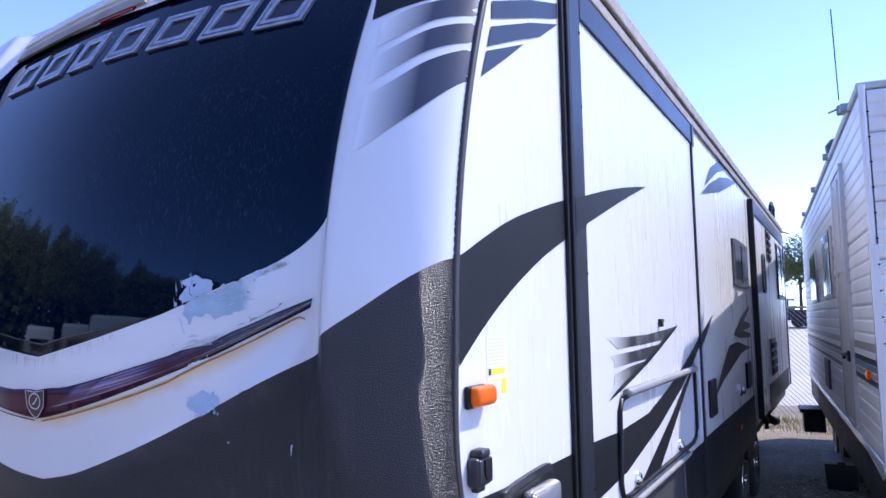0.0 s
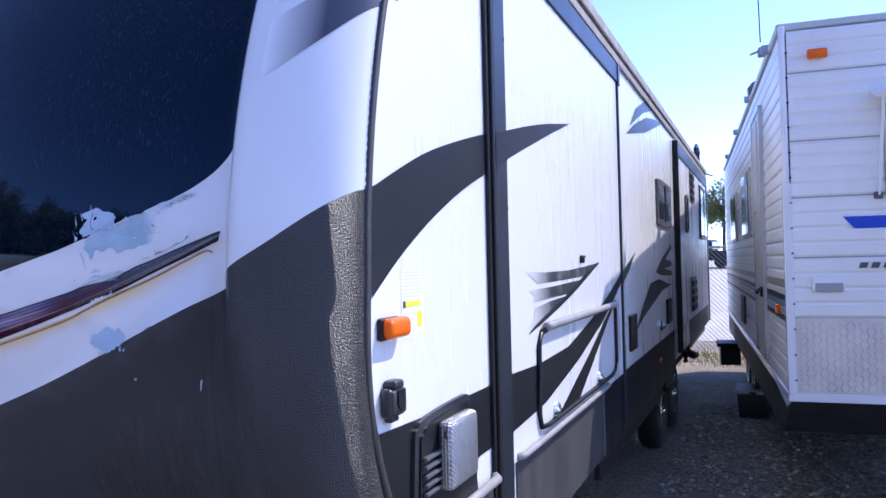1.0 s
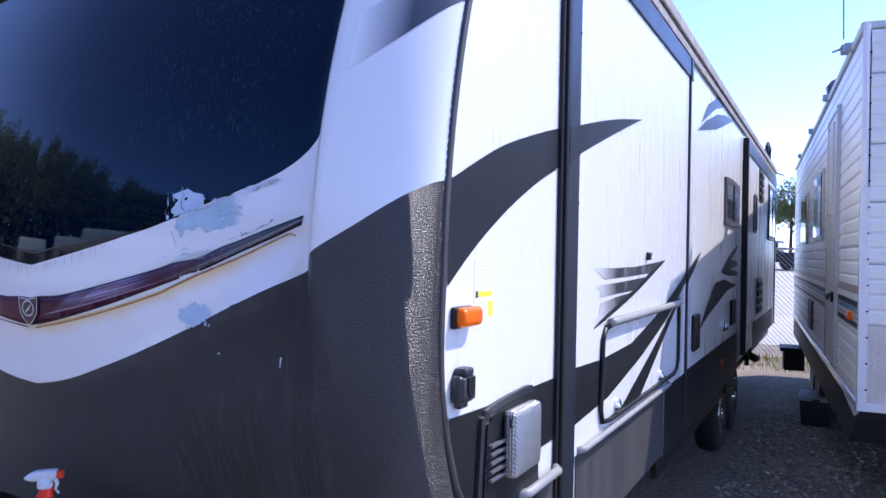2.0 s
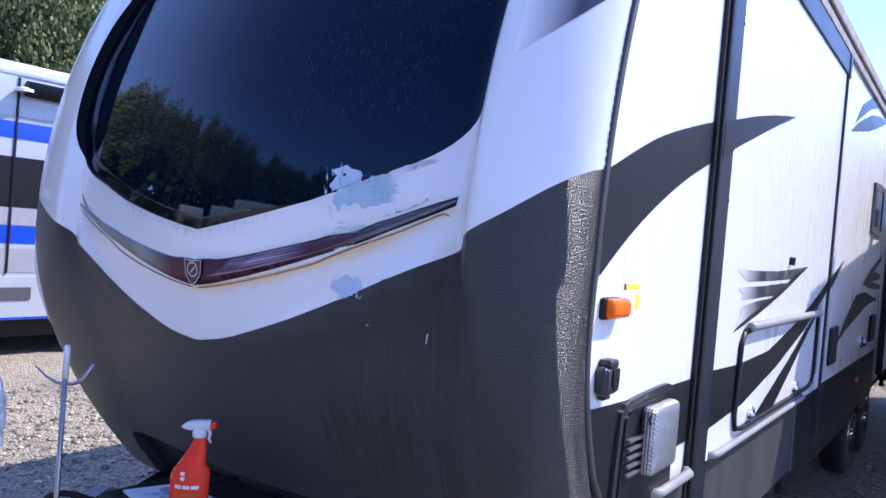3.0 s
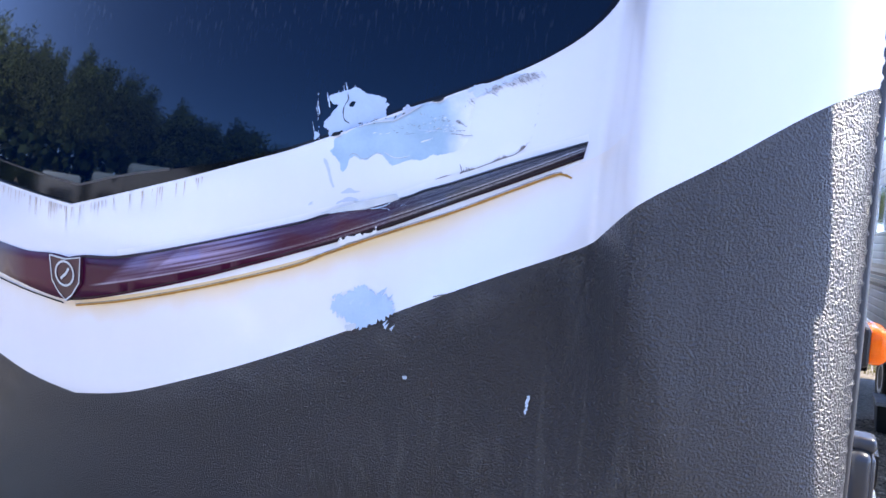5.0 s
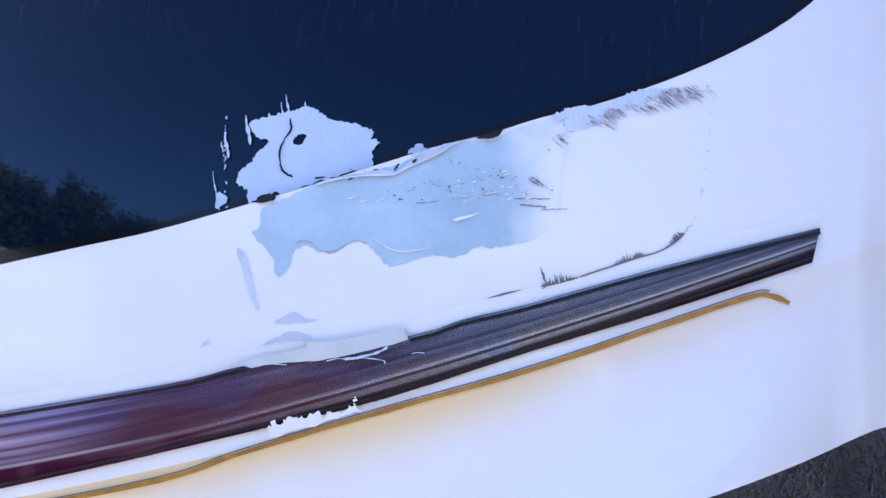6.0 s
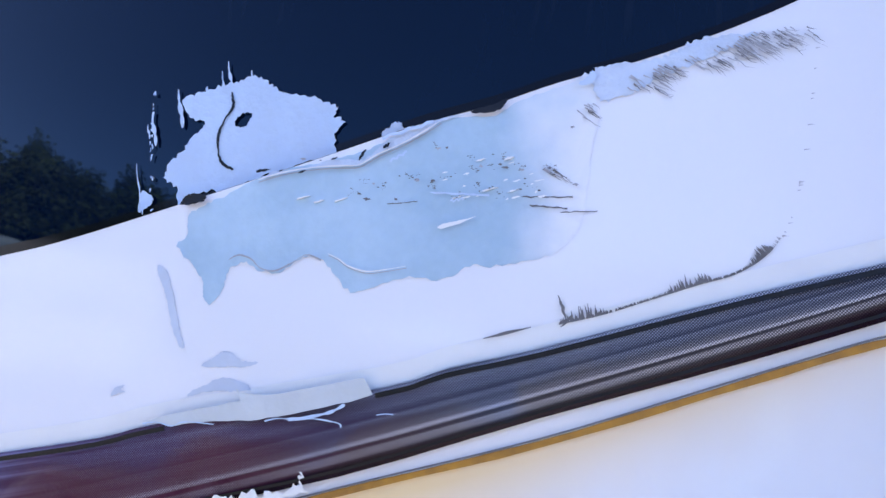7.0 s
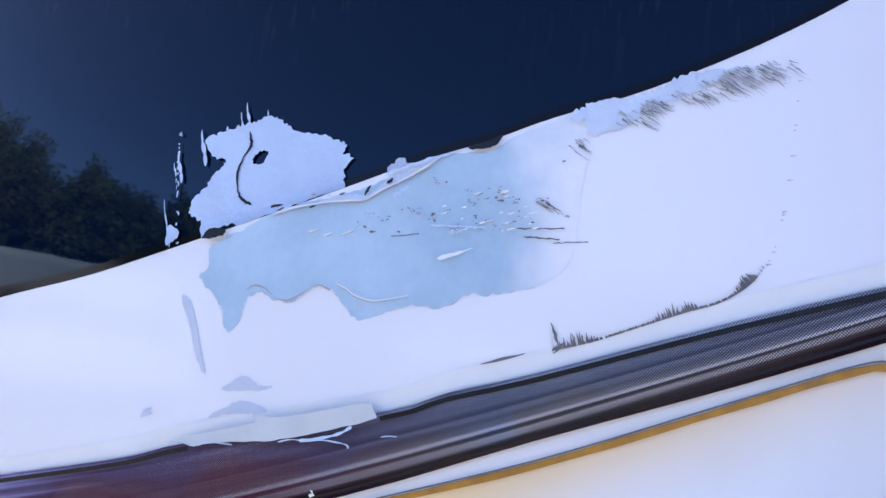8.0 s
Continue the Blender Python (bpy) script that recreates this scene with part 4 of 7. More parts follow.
    for k, (u, z) in enumerate([(0.6094, 1.8668), (0.6029, 1.8612), (0.6072, 1.8589), (0.6311, 1.8697), (0.6391, 1.8695), (0.6405, 1.8661), (0.6403, 1.8858), (0.6443, 1.8866), (0.6605, 1.8759), (0.6618, 1.8779), (0.6710, 1.8794), (0.6737, 1.8777), (0.6812, 1.8771), (0.6942, 1.8785), (0.6964, 1.8774), (0.6928, 1.8772), (0.6907, 1.8676), (0.7028, 1.8987), (0.7070, 1.8712), (0.6145, 1.8844), (0.6221, 1.8595), (0.5704, 1.8777), (0.5799, 1.8773)]):
        r = 0.0005 + 0.0007 * rnd.random()
        blob = [(u + r * (0.3 + rnd.random()) * math.cos(a) * 1.5, z + r * (0.2 + 0.8 * rnd.random()) * math.sin(a)) for a in [q * math.pi / 5 for q in range(10)]]
        part("chip", face_towards(sheet(blob, on_cap(0.0016), (1, 1), (), False), (0, -1, 0)), SCUFF if k % 3 else SMEAR_SHADE, trailer)
    for u, z, du, dz in [(0.6748, 1.8822, 0.0039, 0.0015), (0.6669, 1.8668, 0.0070, 0.0012), (0.6786, 1.8669, 0.0043, 0.0008), (0.6527, 1.8624, 0.0052, 0.0006), (0.6615, 1.8811, 0.0035, 0.0006), (0.5734, 1.8577, 0.0061, 0.0008), (0.5820, 1.8563, 0.0043, 0.0008), (0.5935, 1.8577, 0.0070, 0.0005)]:
        blob = [(u + 0.7 * du * (0.5 + 0.6 * rnd.random()) * math.cos(a), z + 0.2 * du * math.cos(a) + 0.6 * dz * (0.2 + 1.2 * rnd.random()) * math.sin(a)) for a in [q * math.pi / 7 for q in range(14)]]
        part("flake", face_towards(thicken(sheet(blob, on_cap(0.0019), (1, 1), (), False), (0, 0.0008, 0)), (0, -1, 0)), CREAM, trailer)
    for (a, b, w) in [((0.6829, 1.8641), (0.7061, 1.8652), 0.0014), ((0.6868, 1.8603), (0.7042, 1.8599), 0.0016), ((0.7013, 1.8579), (0.7177, 1.8594), 0.0011), ((0.6387, 1.8639), (0.6675, 1.8641), 0.002), ((0.6177, 1.8571), (0.633, 1.8591), 0.0010)]:
        n = 11
        line = [Vector(a).lerp(Vector(b), k / n) + Vector((0, 0.0005 * (rnd.random() - 0.5))) for k in range(n + 1)]
        part("scratch", face_towards(ribbon(line, lambda t, w=w: 0.55 * w * (0.4 + 0.6 * abs(math.sin(11 * t))), on_cap(0.0016)), (0, -1, 0)), SCUFF if w < 0.0018 else PEELED, trailer)
    decal("film_tip", [(0.7038, 1.9200), (0.7072, 1.9224), (0.7093, 1.9261), (0.7113, 1.9242), (0.7110, 1.9213), (0.7076, 1.9185)], PEELED, 0.0036, "", 0.0004, 31, 0.02, 3, 3)
    # loose film left between the panel and the primer, with a creamy rolled edge and dark slits under it
    low = [(0.5476, 1.8655), (0.5622, 1.8704), (0.5787, 1.8736), (0.5914, 1.8749), (0.6012, 1.8758), (0.6101, 1.8815), (0.6216, 1.8874), (0.6311, 1.8933), (0.6397, 1.8995)]
    high = [(0.6539, 1.9041), (0.6407, 1.9010), (0.6239, 1.8953), (0.6120, 1.8880), (0.6029, 1.8790), (0.5863, 1.8780), (0.5698, 1.8722), (0.5544, 1.8702)]
    decal("loose_film", low + high, FILMWHITE, 0.0014, "pale loose paint film along the panel's edge", 0.0005, 101, 0.02, 3, 2)
    part("film_edge_and_shadow", face_towards(ribbon(curve(low, 5, False), lambda t: 0.0004 + 0.0005 * abs(math.sin(13 * t)), on_cap(0.0026)), (0, -1, 0)), CREAM, trailer)
    # grey line painted just below the creamy edge as its shadow
    part("film_edge_and_shadow", face_towards(ribbon([p + Vector((0.0004, -0.0012)) for p in curve(low, 5, False)], 0.0005, on_cap(0.0022)), (0, -1, 0)), SMEAR_SHADE, trailer)
    for slit in ([(0.6008, 1.8780), (0.6022, 1.8826), (0.6042, 1.8836), (0.6026, 1.8800)], [(0.6125, 1.8849), (0.6138, 1.8870), (0.6160, 1.8876), (0.6149, 1.8853)], [(0.5863, 1.8780), (0.5880, 1.8789), (0.5898, 1.8793), (0.5880, 1.8780)],
                 [(0.5698, 1.8702), (0.5720, 1.8716), (0.5738, 1.8717), (0.5716, 1.8704)], [(0.5460, 1.8694), (0.5485, 1.8713), (0.5544, 1.8712), (0.5500, 1.8700)], [(0.6539, 1.9046), (0.6642, 1.9084), (0.6715, 1.9116), (0.6681, 1.9060), (0.6600, 1.9040)]):
        decal("slit", slit, GASKET, 0.0030, "", 0.0003, 105, 0.02, 3, 2)
    decal("paint_sliver", [(0.6450, 1.8476), (0.6508, 1.8500), (0.6566, 1.8514), (0.6632, 1.8536), (0.6567, 1.8502), (0.6525, 1.8483), (0.6464, 1.8462)], CREAM, 0.0030, "curled sliver of white paint", 0.0002, 107, 0.02, 2, 2)
    roll = [(0.5913, 1.8304), (0.5969, 1.8284), (0.6026, 1.8252), (0.6119, 1.8233), (0.6206, 1.8247), (0.6315, 1.8274)]
    part("film_edge_and_shadow", face_towards(ribbon(curve(roll, 6, False), lambda t: 0.0006 * math.sin(math.pi * (0.1 + 0.85 * t)) + 0.0001, on_cap(0.0024)), (0, -1, 0)), CREAM, trailer)
    # a second grey ribbon draws the shadow under this rolled edge
    part("film_edge_and_shadow", face_towards(ribbon([p + Vector((0.0003, -0.0009)) for p in curve(roll, 6, False)], 0.0004, on_cap(0.0020)), (0, -1, 0)), SMEAR_SHADE, trailer)
    ridge = [(0.5380, 1.8235), (0.5430, 1.8262), (0.5500, 1.8248), (0.5560, 1.8205), (0.5640, 1.8198), (0.5720, 1.8240), (0.5800, 1.8290), (0.5880, 1.8270)]
    part("film_edge_and_shadow", face_towards(ribbon(curve(ridge, 6, False), lambda t: 0.0003 + 0.0006 * abs(math.sin(8 * t)), on_cap(0.0022)), (0, -1, 0)), SMEAR_SHADE, trailer)
    # gritty dark specks in the sanded field
    for k, (u, z) in enumerate([(0.6058, 1.8680), (0.5987, 1.8622), (0.6271, 1.8713), (0.6302, 1.8709), (0.6389, 1.8674), (0.6389, 1.8867), (0.6589, 1.8768), (0.6677, 1.8783), (0.6801, 1.8780), (0.6930, 1.8790), (0.6958, 1.8775),
                                (0.6719, 1.8829), (0.6566, 1.8815), (0.6618, 1.8679), (0.6689, 1.8676), (0.6727, 1.8649), (0.6540, 1.8629), (0.6150, 1.8660), (0.6480, 1.8720), (0.6850, 1.8700)]):
        grit = []
        for _ in range(7):
            cu, cz, r = u + rnd.gauss(0, 0.0016), z + rnd.gauss(0, 0.0010), 0.00012 + 0.00032 * rnd.random() ** 2
            grit.append(sheet([(cu + r * (0.6 + rnd.random()) * 1.5 * math.cos(a), cz + r * (0.5 + 0.6 * rnd.random()) * math.sin(a)) for a in [q * math.pi / 4 for q in range(8)]], on_cap(0.0024 + 0.00002 * k), (1, 1), (), False))
        part("grit", face_towards(merge(*grit), (0, -1, 0)), GRIT, trailer)
    for k in range(16):
        cu, cz, w, h = 0.645 + 0.05 * rnd.random(), 1.862 + 0.020 * rnd.random(), 0.0006 + 0.0022 * rnd.random() ** 2, 0.0002 + 0.0004 * rnd.random()
        blob = [(cu + w * (0.5 + rnd.random()) * math.cos(a), cz + 0.3 * w * math.cos(a) + h * (0.5 + rnd.random()) * math.sin(a)) for a in [q * math.pi / 5 for q in range(10)]]
        part("flake", face_towards(sheet(blob, on_cap(0.0026), (1, 1), (), False), (0, -1, 0)), CREAM, trailer)
    # a broken drip of bare specks beside the peeled patch
    for k in range(26):
        t = rnd.random()
        cu, cz = 0.4655 + 0.0125 * t ** 1.4 + 0.0006 * rnd.gauss(0, 1), 1.916 - 0.069 * t
        h = 0.0007 + 0.0026 * rnd.random() ** 2
        line = [(cu + 0.0003 * math.sin(q), cz - h * q / 3) for q in range(4)]
        part("paint_speck", face_towards(ribbon(line, lambda q, b=0.0005 + 0.0009 * rnd.random(): b * (1.1 - 0.7 * q), on_cap(-0.0101)), (0, -1, 0)), PEELED, trailer)
    # brushed grey scuffs that follow the old masking line
    arc = [tuple(p) for p in curve([(0.7056, 1.8067), (0.7245, 1.813), (0.744, 1.8213), (0.7635, 1.8297), (0.7772, 1.8351), (0.788, 1.843), (0.7944, 1.8519), (0.7989, 1.8652), (0.8009, 1.883), (0.8028, 1.9066), (0.8043, 1.9421)], 14, False)]
    n = len(arc)
    for k, (u, z) in enumerate(arc[:-1]):
        t = k / n
        strength = max(0.0, math.sin(9 * t * math.pi)) if t < 0.55 else 0.25
        if t > 0.62 and rnd.random() < 0.72:
            continue
        du, dz = arc[k + 1][0] - u, arc[k + 1][1] - z
        normal = Vector((-dz, du)).normalized()
        for s in range(3 if t < 0.55 else 1):
            length = (0.0012 + 0.0058 * strength * rnd.random()) if t < 0.6 else 0.0022 * (0.4 + rnd.random())
            start = Vector((u, z)) + Vector((du, dz)) * rnd.random()
            way = (normal + Vector((0.35, 0.1)) * (rnd.random() - 0.3)) if t < 0.6 else Vector((1, 0.15))
            line = [start + way * length * q / 3 for q in range(4)]
            part("scuff_mark", face_towards(ribbon(line, lambda q, b=(0.0011 if t < 0.55 else 0.0006): b * (1.1 - q), on_cap(0.0009 + 0.00002 * (k % 9))), (0, -1, 0)), SCUFF if t < 0.55 else SMEAR_SHADE, trailer)
    for u0, z0, count, du, dz in [(0.7416, 1.9273, 26, 0.0061, 0.0030), (0.7338, 1.9212, 22, 0.0087, 0.0044), (0.7565, 1.9317, 18, 0.0078, 0.0026), (0.7683, 1.9363, 20, 0.0070, 0.0037), (0.7776, 1.9398, 40, 0.0078, 0.0044), (0.7859, 1.9433, 40, 0.0087, 0.0037), (0.7943, 1.9464, 14, 0.0087, 0.0030), (0.7081, 1.9073, 10, 0.0052, 0.0037), (0.6945, 1.8777, 10, 0.0043, 0.0019)]:
        for k in range(count):
            u, z = u0 + du * (2 * rnd.random() - 1), z0 + dz * (2 * rnd.random() - 1)
            length = 0.003 + 0.007 * rnd.random()
            line = [Vector((u, z)) + Vector((0.75 + 0.3 * rnd.random(), -0.35 - 0.35 * rnd.random())) * length * q / 3 for q in range(4)]
            part("scuff_mark", face_towards(ribbon(line, lambda q: 0.00055 * (1.15 - q), on_cap(0.0013 + 0.00002 * (k % 9))), (0, -1, 0)), SCUFF if k % 4 == 0 else SMEAR_SHADE, trailer)
    decal("primer_patch", [(0.7085, 1.9257), (0.7177, 1.9297), (0.7362, 1.9329), (0.7479, 1.9379), (0.7528, 1.9419), (0.7684, 1.9451), (0.7802, 1.9457), (0.7704, 1.9387), (0.7528, 1.9306), (0.7381, 1.9226), (0.7265, 1.9157), (0.7139, 1.9116)], FILMWHITE, 0.0007, "", 0.0012, 41, 0.02, 3)
    for (u, z), (u2, z2) in [((0.7037, 1.8199), (0.708, 1.8091)), ((0.7061, 1.8057), (0.7105, 1.8116)), ((0.6926, 1.8043), (0.6714, 1.797))]:
        line = [Vector((u, z)).lerp(Vector((u2, z2)), q / 6) + Vector((0.0008 * rnd.random(), 0)) for q in range(7)]
        part("scuff_mark", face_towards(ribbon(line, lambda q: 0.0012 * (0.3 + math.sin(3 * q) ** 2), on_cap(0.0014)), (0, -1, 0)), SCUFF, trailer)
    # white filler smeared over the strip's upper edge
    decal("filler_smear", [(0.5541, 1.7606), (0.5577, 1.7588), (0.5725, 1.7594), (0.5946, 1.7657), (0.6192, 1.7734), (0.6222, 1.7692), (0.6244, 1.7658), (0.6142, 1.7617), (0.5927, 1.7545), (0.5770, 1.7498), (0.5643, 1.7462), (0.5605, 1.7504)], FILLER, 0.0062, "flat smear of grey-white filler over the strip decal", 0.0003, 51, 0.02, 0, 3)
    decal("filler_smear", [(0.5047, 1.7379), (0.5173, 1.7425), (0.5371, 1.7488), (0.5582, 1.7551), (0.5643, 1.7462), (0.5447, 1.7431), (0.5297, 1.7401), (0.5214, 1.7380), (0.5179, 1.7388)], FILLER, 0.0060, "", 0.0004, 52, 0.02, 0, 3)
    for line, w in [([(0.5715, 1.7470), (0.5787, 1.7493), (0.5868, 1.7496), (0.5963, 1.7513), (0.6043, 1.7513), (0.6098, 1.7507), (0.6106, 1.7490)], 0.0014), ([(0.5836, 1.7493), (0.5962, 1.7525), (0.6054, 1.7559), (0.6113, 1.7599)], 0.0030), ([(0.6275, 1.7570), (0.6314, 1.7581), (0.6355, 1.7582)], 0.0010), ([(0.5048, 1.7370), (0.5126, 1.7388), (0.5214, 1.7380), (0.5263, 1.7404), (0.5330, 1.7415), (0.5448, 1.7419)], 0.0012)]:
        part("filler_thread", face_towards(ribbon(curve(line, 4, False), lambda q, w=w: 0.6 * w * (0.3 + 0.7 * abs(math.sin(11 * q + 1))), on_cap(0.0064)), (0, -1, 0)), PEELED, trailer)
    decal("film_edge_and_shadow", [(0.5235, 1.7522), (0.5275, 1.7565), (0.5340, 1.7594), (0.5377, 1.7626), (0.5454, 1.7640), (0.5523, 1.7632), (0.5584, 1.7607), (0.5546, 1.7587), (0.5446, 1.7576), (0.5345, 1.7559)], PALEFILM, 0.0005, "", 0.0004, 90, 0.02, 3)
    decal("film_edge_and_shadow", [(0.5293, 1.7681), (0.5346, 1.7725), (0.5409, 1.7769), (0.5465, 1.7762), (0.5516, 1.7735), (0.5604, 1.7738), (0.5547, 1.7710), (0.5429, 1.7695)], PALEFILM, 0.0005, "", 0.0004, 91, 0.02, 3)
    decal("film_edge_and_shadow", [(0.4790, 1.7468), (0.4803, 1.7508), (0.4829, 1.7527), (0.4864, 1.7534), (0.4846, 1.7513), (0.4869, 1.7502), (0.4827, 1.7488)], PALEFILM, 0.0005, "", 0.0004, 92, 0.02, 3)
    decal("film_edge_and_shadow", [(0.4959, 1.8174), (0.5016, 1.815), (0.5072, 1.8034), (0.5134, 1.7871), (0.5181, 1.777), (0.5153, 1.777), (0.5087, 1.7881), (0.503, 1.8025), (0.4973, 1.8116)], PALEFILM, 0.0005, "", 0.0004, 63, 0.02, 3)
    # torn lower rim of the strip
    torn = [(0.5356, 1.6999), (0.5395, 1.7038), (0.5436, 1.7034), (0.5476, 1.7064), (0.5539, 1.7093), (0.5596, 1.7092), (0.5684, 1.7127), (0.5734, 1.7118), (0.5779, 1.7154), (0.5844, 1.7154), (0.5889, 1.7180), (0.5916, 1.7202), (0.5918, 1.7241), (0.5929, 1.7258), (0.5942, 1.7223), (0.5940, 1.7187), (0.5976, 1.7182), (0.5941, 1.7154), (0.5786, 1.7092), (0.5567, 1.7002), (0.5390, 1.6936)]
    decal("filler_smear", torn, CREAM, 0.006, "torn pale lower rim of the strip", 0.0017, 71, 0.02, 0, 4)
    # a second, sanded primer spot under the strip and chips along the black edge
    spot = [(0.528, 1.602), (0.540, 1.622), (0.556, 1.626), (0.575, 1.640), (0.596, 1.632), (0.622, 1.628), (0.632, 1.612), (0.622, 1.600), (0.600, 1.588), (0.582, 1.580), (0.560, 1.588), (0.545, 1.592)]
    decal("primer_patch", spot, PRIMER, 0.0016, "sanded pale blue spot", 0.0035, 81, 0.02, 3, 3)
    for k in range(26):
        u = 0.530 + 0.105 * rnd.random()
        z = 1.584 + 0.05 * rnd.random()
        line = [(u + 0.006 * q / 3, z + 0.008 * q / 3) for q in range(4)]
        part("sanding_stroke", face_towards(ribbon(line, lambda q: 0.004 * (1.1 - q), on_cap(0.0018 + 0.00003 * (k % 9))), (0, -1, 0)), PRIMER if k % 2 else PEELED, trailer)
    decal("chip", [(0.556, 1.580), (0.575, 1.586), (0.574, 1.578), (0.562, 1.573)], FILLER, 0.002, "", 0.001, 83, 0.02, 2)
    for u, z, du, dz, w in [(0.648, 1.517, 0.006, 0.001, 0.005), (0.825, 1.512, 0.003, 0.016, 0.004), (0.823, 1.499, 0.002, 0.008, 0.0028), (0.700, 1.640, 0.02, 0.006, 0.0015)]:
        line = [(u - du / 2 + du * q / 5 + 0.001 * math.sin(q * 2), z - dz / 2 + dz * q / 5) for q in range(6)]
        part("chip", face_towards(ribbon(line, w, on_cap(0.0018)), (0, -1, 0)), PEELED if z < 1.6 else SCUFF, trailer, "white chip in the black finish" if z < 1.6 else "")
    # ochre stain on the white below the strip and grey run marks on the black
    for k in range(130):
        u = 0.30 - 1.02 * rnd.random() ** 0.9
        (d0, u0, a0), (d1, u1, a1) = sorted((abs(p.x - abs(u)), p.x, p.y) for p in window_half if p.y < 2.2)[:2]
        a = a0 + (a1 - a0) * (abs(u) - u0) / (u1 - u0)
        z = a - 0.006 + SHEAR * u
        length = 0.008 + 0.035 * rnd.random() ** 2
        line = [(u, z - length * q / 3) for q in range(4)]
        part("rust_run", face_towards(ribbon(line, lambda q, b=0.0012 + 0.0012 * rnd.random(): b * (1.05 - q), on_cap(0.0013 + 0.00002 * (k % 7))), (0, -1, 0)), RUN, trailer)
    for k in range(110):
        u = 0.45 + 0.32 * rnd.random() if k < 70 else 0.86 + 0.22 * rnd.random()
        z = 1.42 - 0.2 * rnd.random()
        length = 0.12 + 0.32 * rnd.random()
        line = [(u + 0.0004 * math.sin(q + k), z - length * q / 8) for q in range(9)]
        part("water_run", face_towards(ribbon(line, lambda q: 0.0024 * math.sin(math.pi * min(0.98, q + 0.02)) + 0.0005, on_cap(0.0012 + 0.00004 * (k % 9))), (0, -1, 0)), STREAK, trailer)


build_damage()


# ---- body and door side of the trailer ----
def on_wall(lift=0.0):
    def place(y, z):
        return Vector((SX + lift, y, z))
    return place


def wall_decal(name, outline, mat, lift, label="", smooth=6, parent=None):
    loop = [tuple(p) for p in curve(outline, smooth)] if smooth else outline
    bm = face_towards(sheet(loop, on_wall(lift), (1, 1), (), False), (1, 0, 0))
    return part(name, bm, mat, parent or trailer, label)


def cap_edge_y(z):
    return cap_y(HALF, z - SHEAR * HALF)


def build_body():
    # door-side wall, its front edge following the cap
    zs = [0.80 + (TOP + 0.02 - 0.80) * i / 40 for i in range(41)]
    outline = [(cap_edge_y(z) + 0.004, z) for z in zs][::-1] + [(REAR, 0.80), (REAR, TOP + 0.02)]
    wall = face_towards(sheet(outline, on_wall(), (1, 1), (), False), (1, 0, 0))
    part("side_wall", thicken(wall, (-0.05, 0, 0)), WALL, trailer, "glossy white laminated side wall with faint rain streaks")
    out2 = [(CX - HALF_FAR, y, z) for y, z in outline]
    far = face_towards(from_lists(out2, [list(range(len(out2)))]), (-1, 0, 0))
    part("side_wall", thicken(far, (0.05, 0, 0)), WALL, trailer, "white laminated far side wall")
    part("rear_wall", box(CX - HALF_FAR + 0.05, SX - 0.05, REAR - 0.05, REAR, 0.8, TOP), WALL, trailer)
    roof = [(CX + (HALF if a > 0 else HALF_FAR) * a, TOP + 0.02 + 0.06 * (1 - a * a)) for a in [-1 + 0.1 * i for i in range(21)]]
    verts = [(x, 1.98, z) for x, z in roof] + [(x, REAR, z) for x, z in roof]
    part("roof", thicken(from_lists(verts, [(i, i + 1, 22 + i, 21 + i) for i in range(20)]), (0, 0, -0.03)), FILLER, trailer, "off-white membrane roof")
    part("chassis_floor", box(CX - HALF + 0.06, SX - 0.06, 1.95, REAR - 0.06, 0.66, 0.72), BLACK, trailer)
    # weathered rail along the roof edge
    part("roof_rail", merge(box(SX, SX + 0.028, 2.02, REAR + 0.02, TOP - 0.012, TOP + 0.055, 0.008), box(SX, SX + 0.018, 2.02, REAR, TOP - 0.075, TOP - 0.03, 0.004)), ROOFRAIL, trailer, "weathered beige roof-edge rail")
    # black strip set into the rail's gap to stand for its shadow
    part("rail_shadow_gap", box(SX + 0.001, SX + 0.012, 2.02, REAR, TOP - 0.03, TOP - 0.012), BLACK, trailer)
    # trim between cap and wall
    verts, faces = [], []
    zs = [0.86 + (TOP - 0.86) * i / 60 for i in range(61)]
    for z in zs:
        y = cap_edge_y(z)
        for dx, dy in ((-0.014, -0.0100), (0.0005, -0.0095), (0.0035, -0.005), (0.0045, 0.0), (0.004, 0.007), (-0.004, 0.010)):
            verts.append((SX + dx, y + dy, z))
    for i in range(60):
        for k in range(5):
            faces.append((6 * i + k, 6 * i + k + 1, 6 * i + k + 7, 6 * i + k + 6))
    part("corner_trim", face_towards(from_lists(verts, faces), (1, 0, 0)), GREYED, trailer, "sun-greyed black rubber corner trim", True)
    # lower side: grey skirt, white-capped rail, black belly further back
    part("side_skirt", box(SX - 0.02, SX + 0.006, 2.54, 4.04, 0.74, 1.085, 0.004), SKIRT, trailer, "scuffed grey metal skirt panel")
    part("belly_skirt", box(SX - 0.03, SX + 0.006, 4.05, 4.572, 0.72, 1.10, 0.003), BELLY, trailer, "black belly sheet")
    part("belly_skirt", box(SX - 0.06, SX - 0.03, 4.04, 7.45, 0.60, 0.80), BLACK, trailer)
    part("belly_skirt", box(SX - 0.03, SX + 0.004, 4.604, 7.40, 0.72, 1.09, 0.003), BELLY, trailer)
    part("belly_skirt", box(SX - 0.03, SX + 0.004, 8.95, REAR, 0.80, 1.09, 0.003), BELLY, trailer)
    part("skirt_seam", box(SX + 0.001, SX + 0.012, 3.99, 4.02, 0.74, 1.08, 0.003), GREYBOX, trailer)
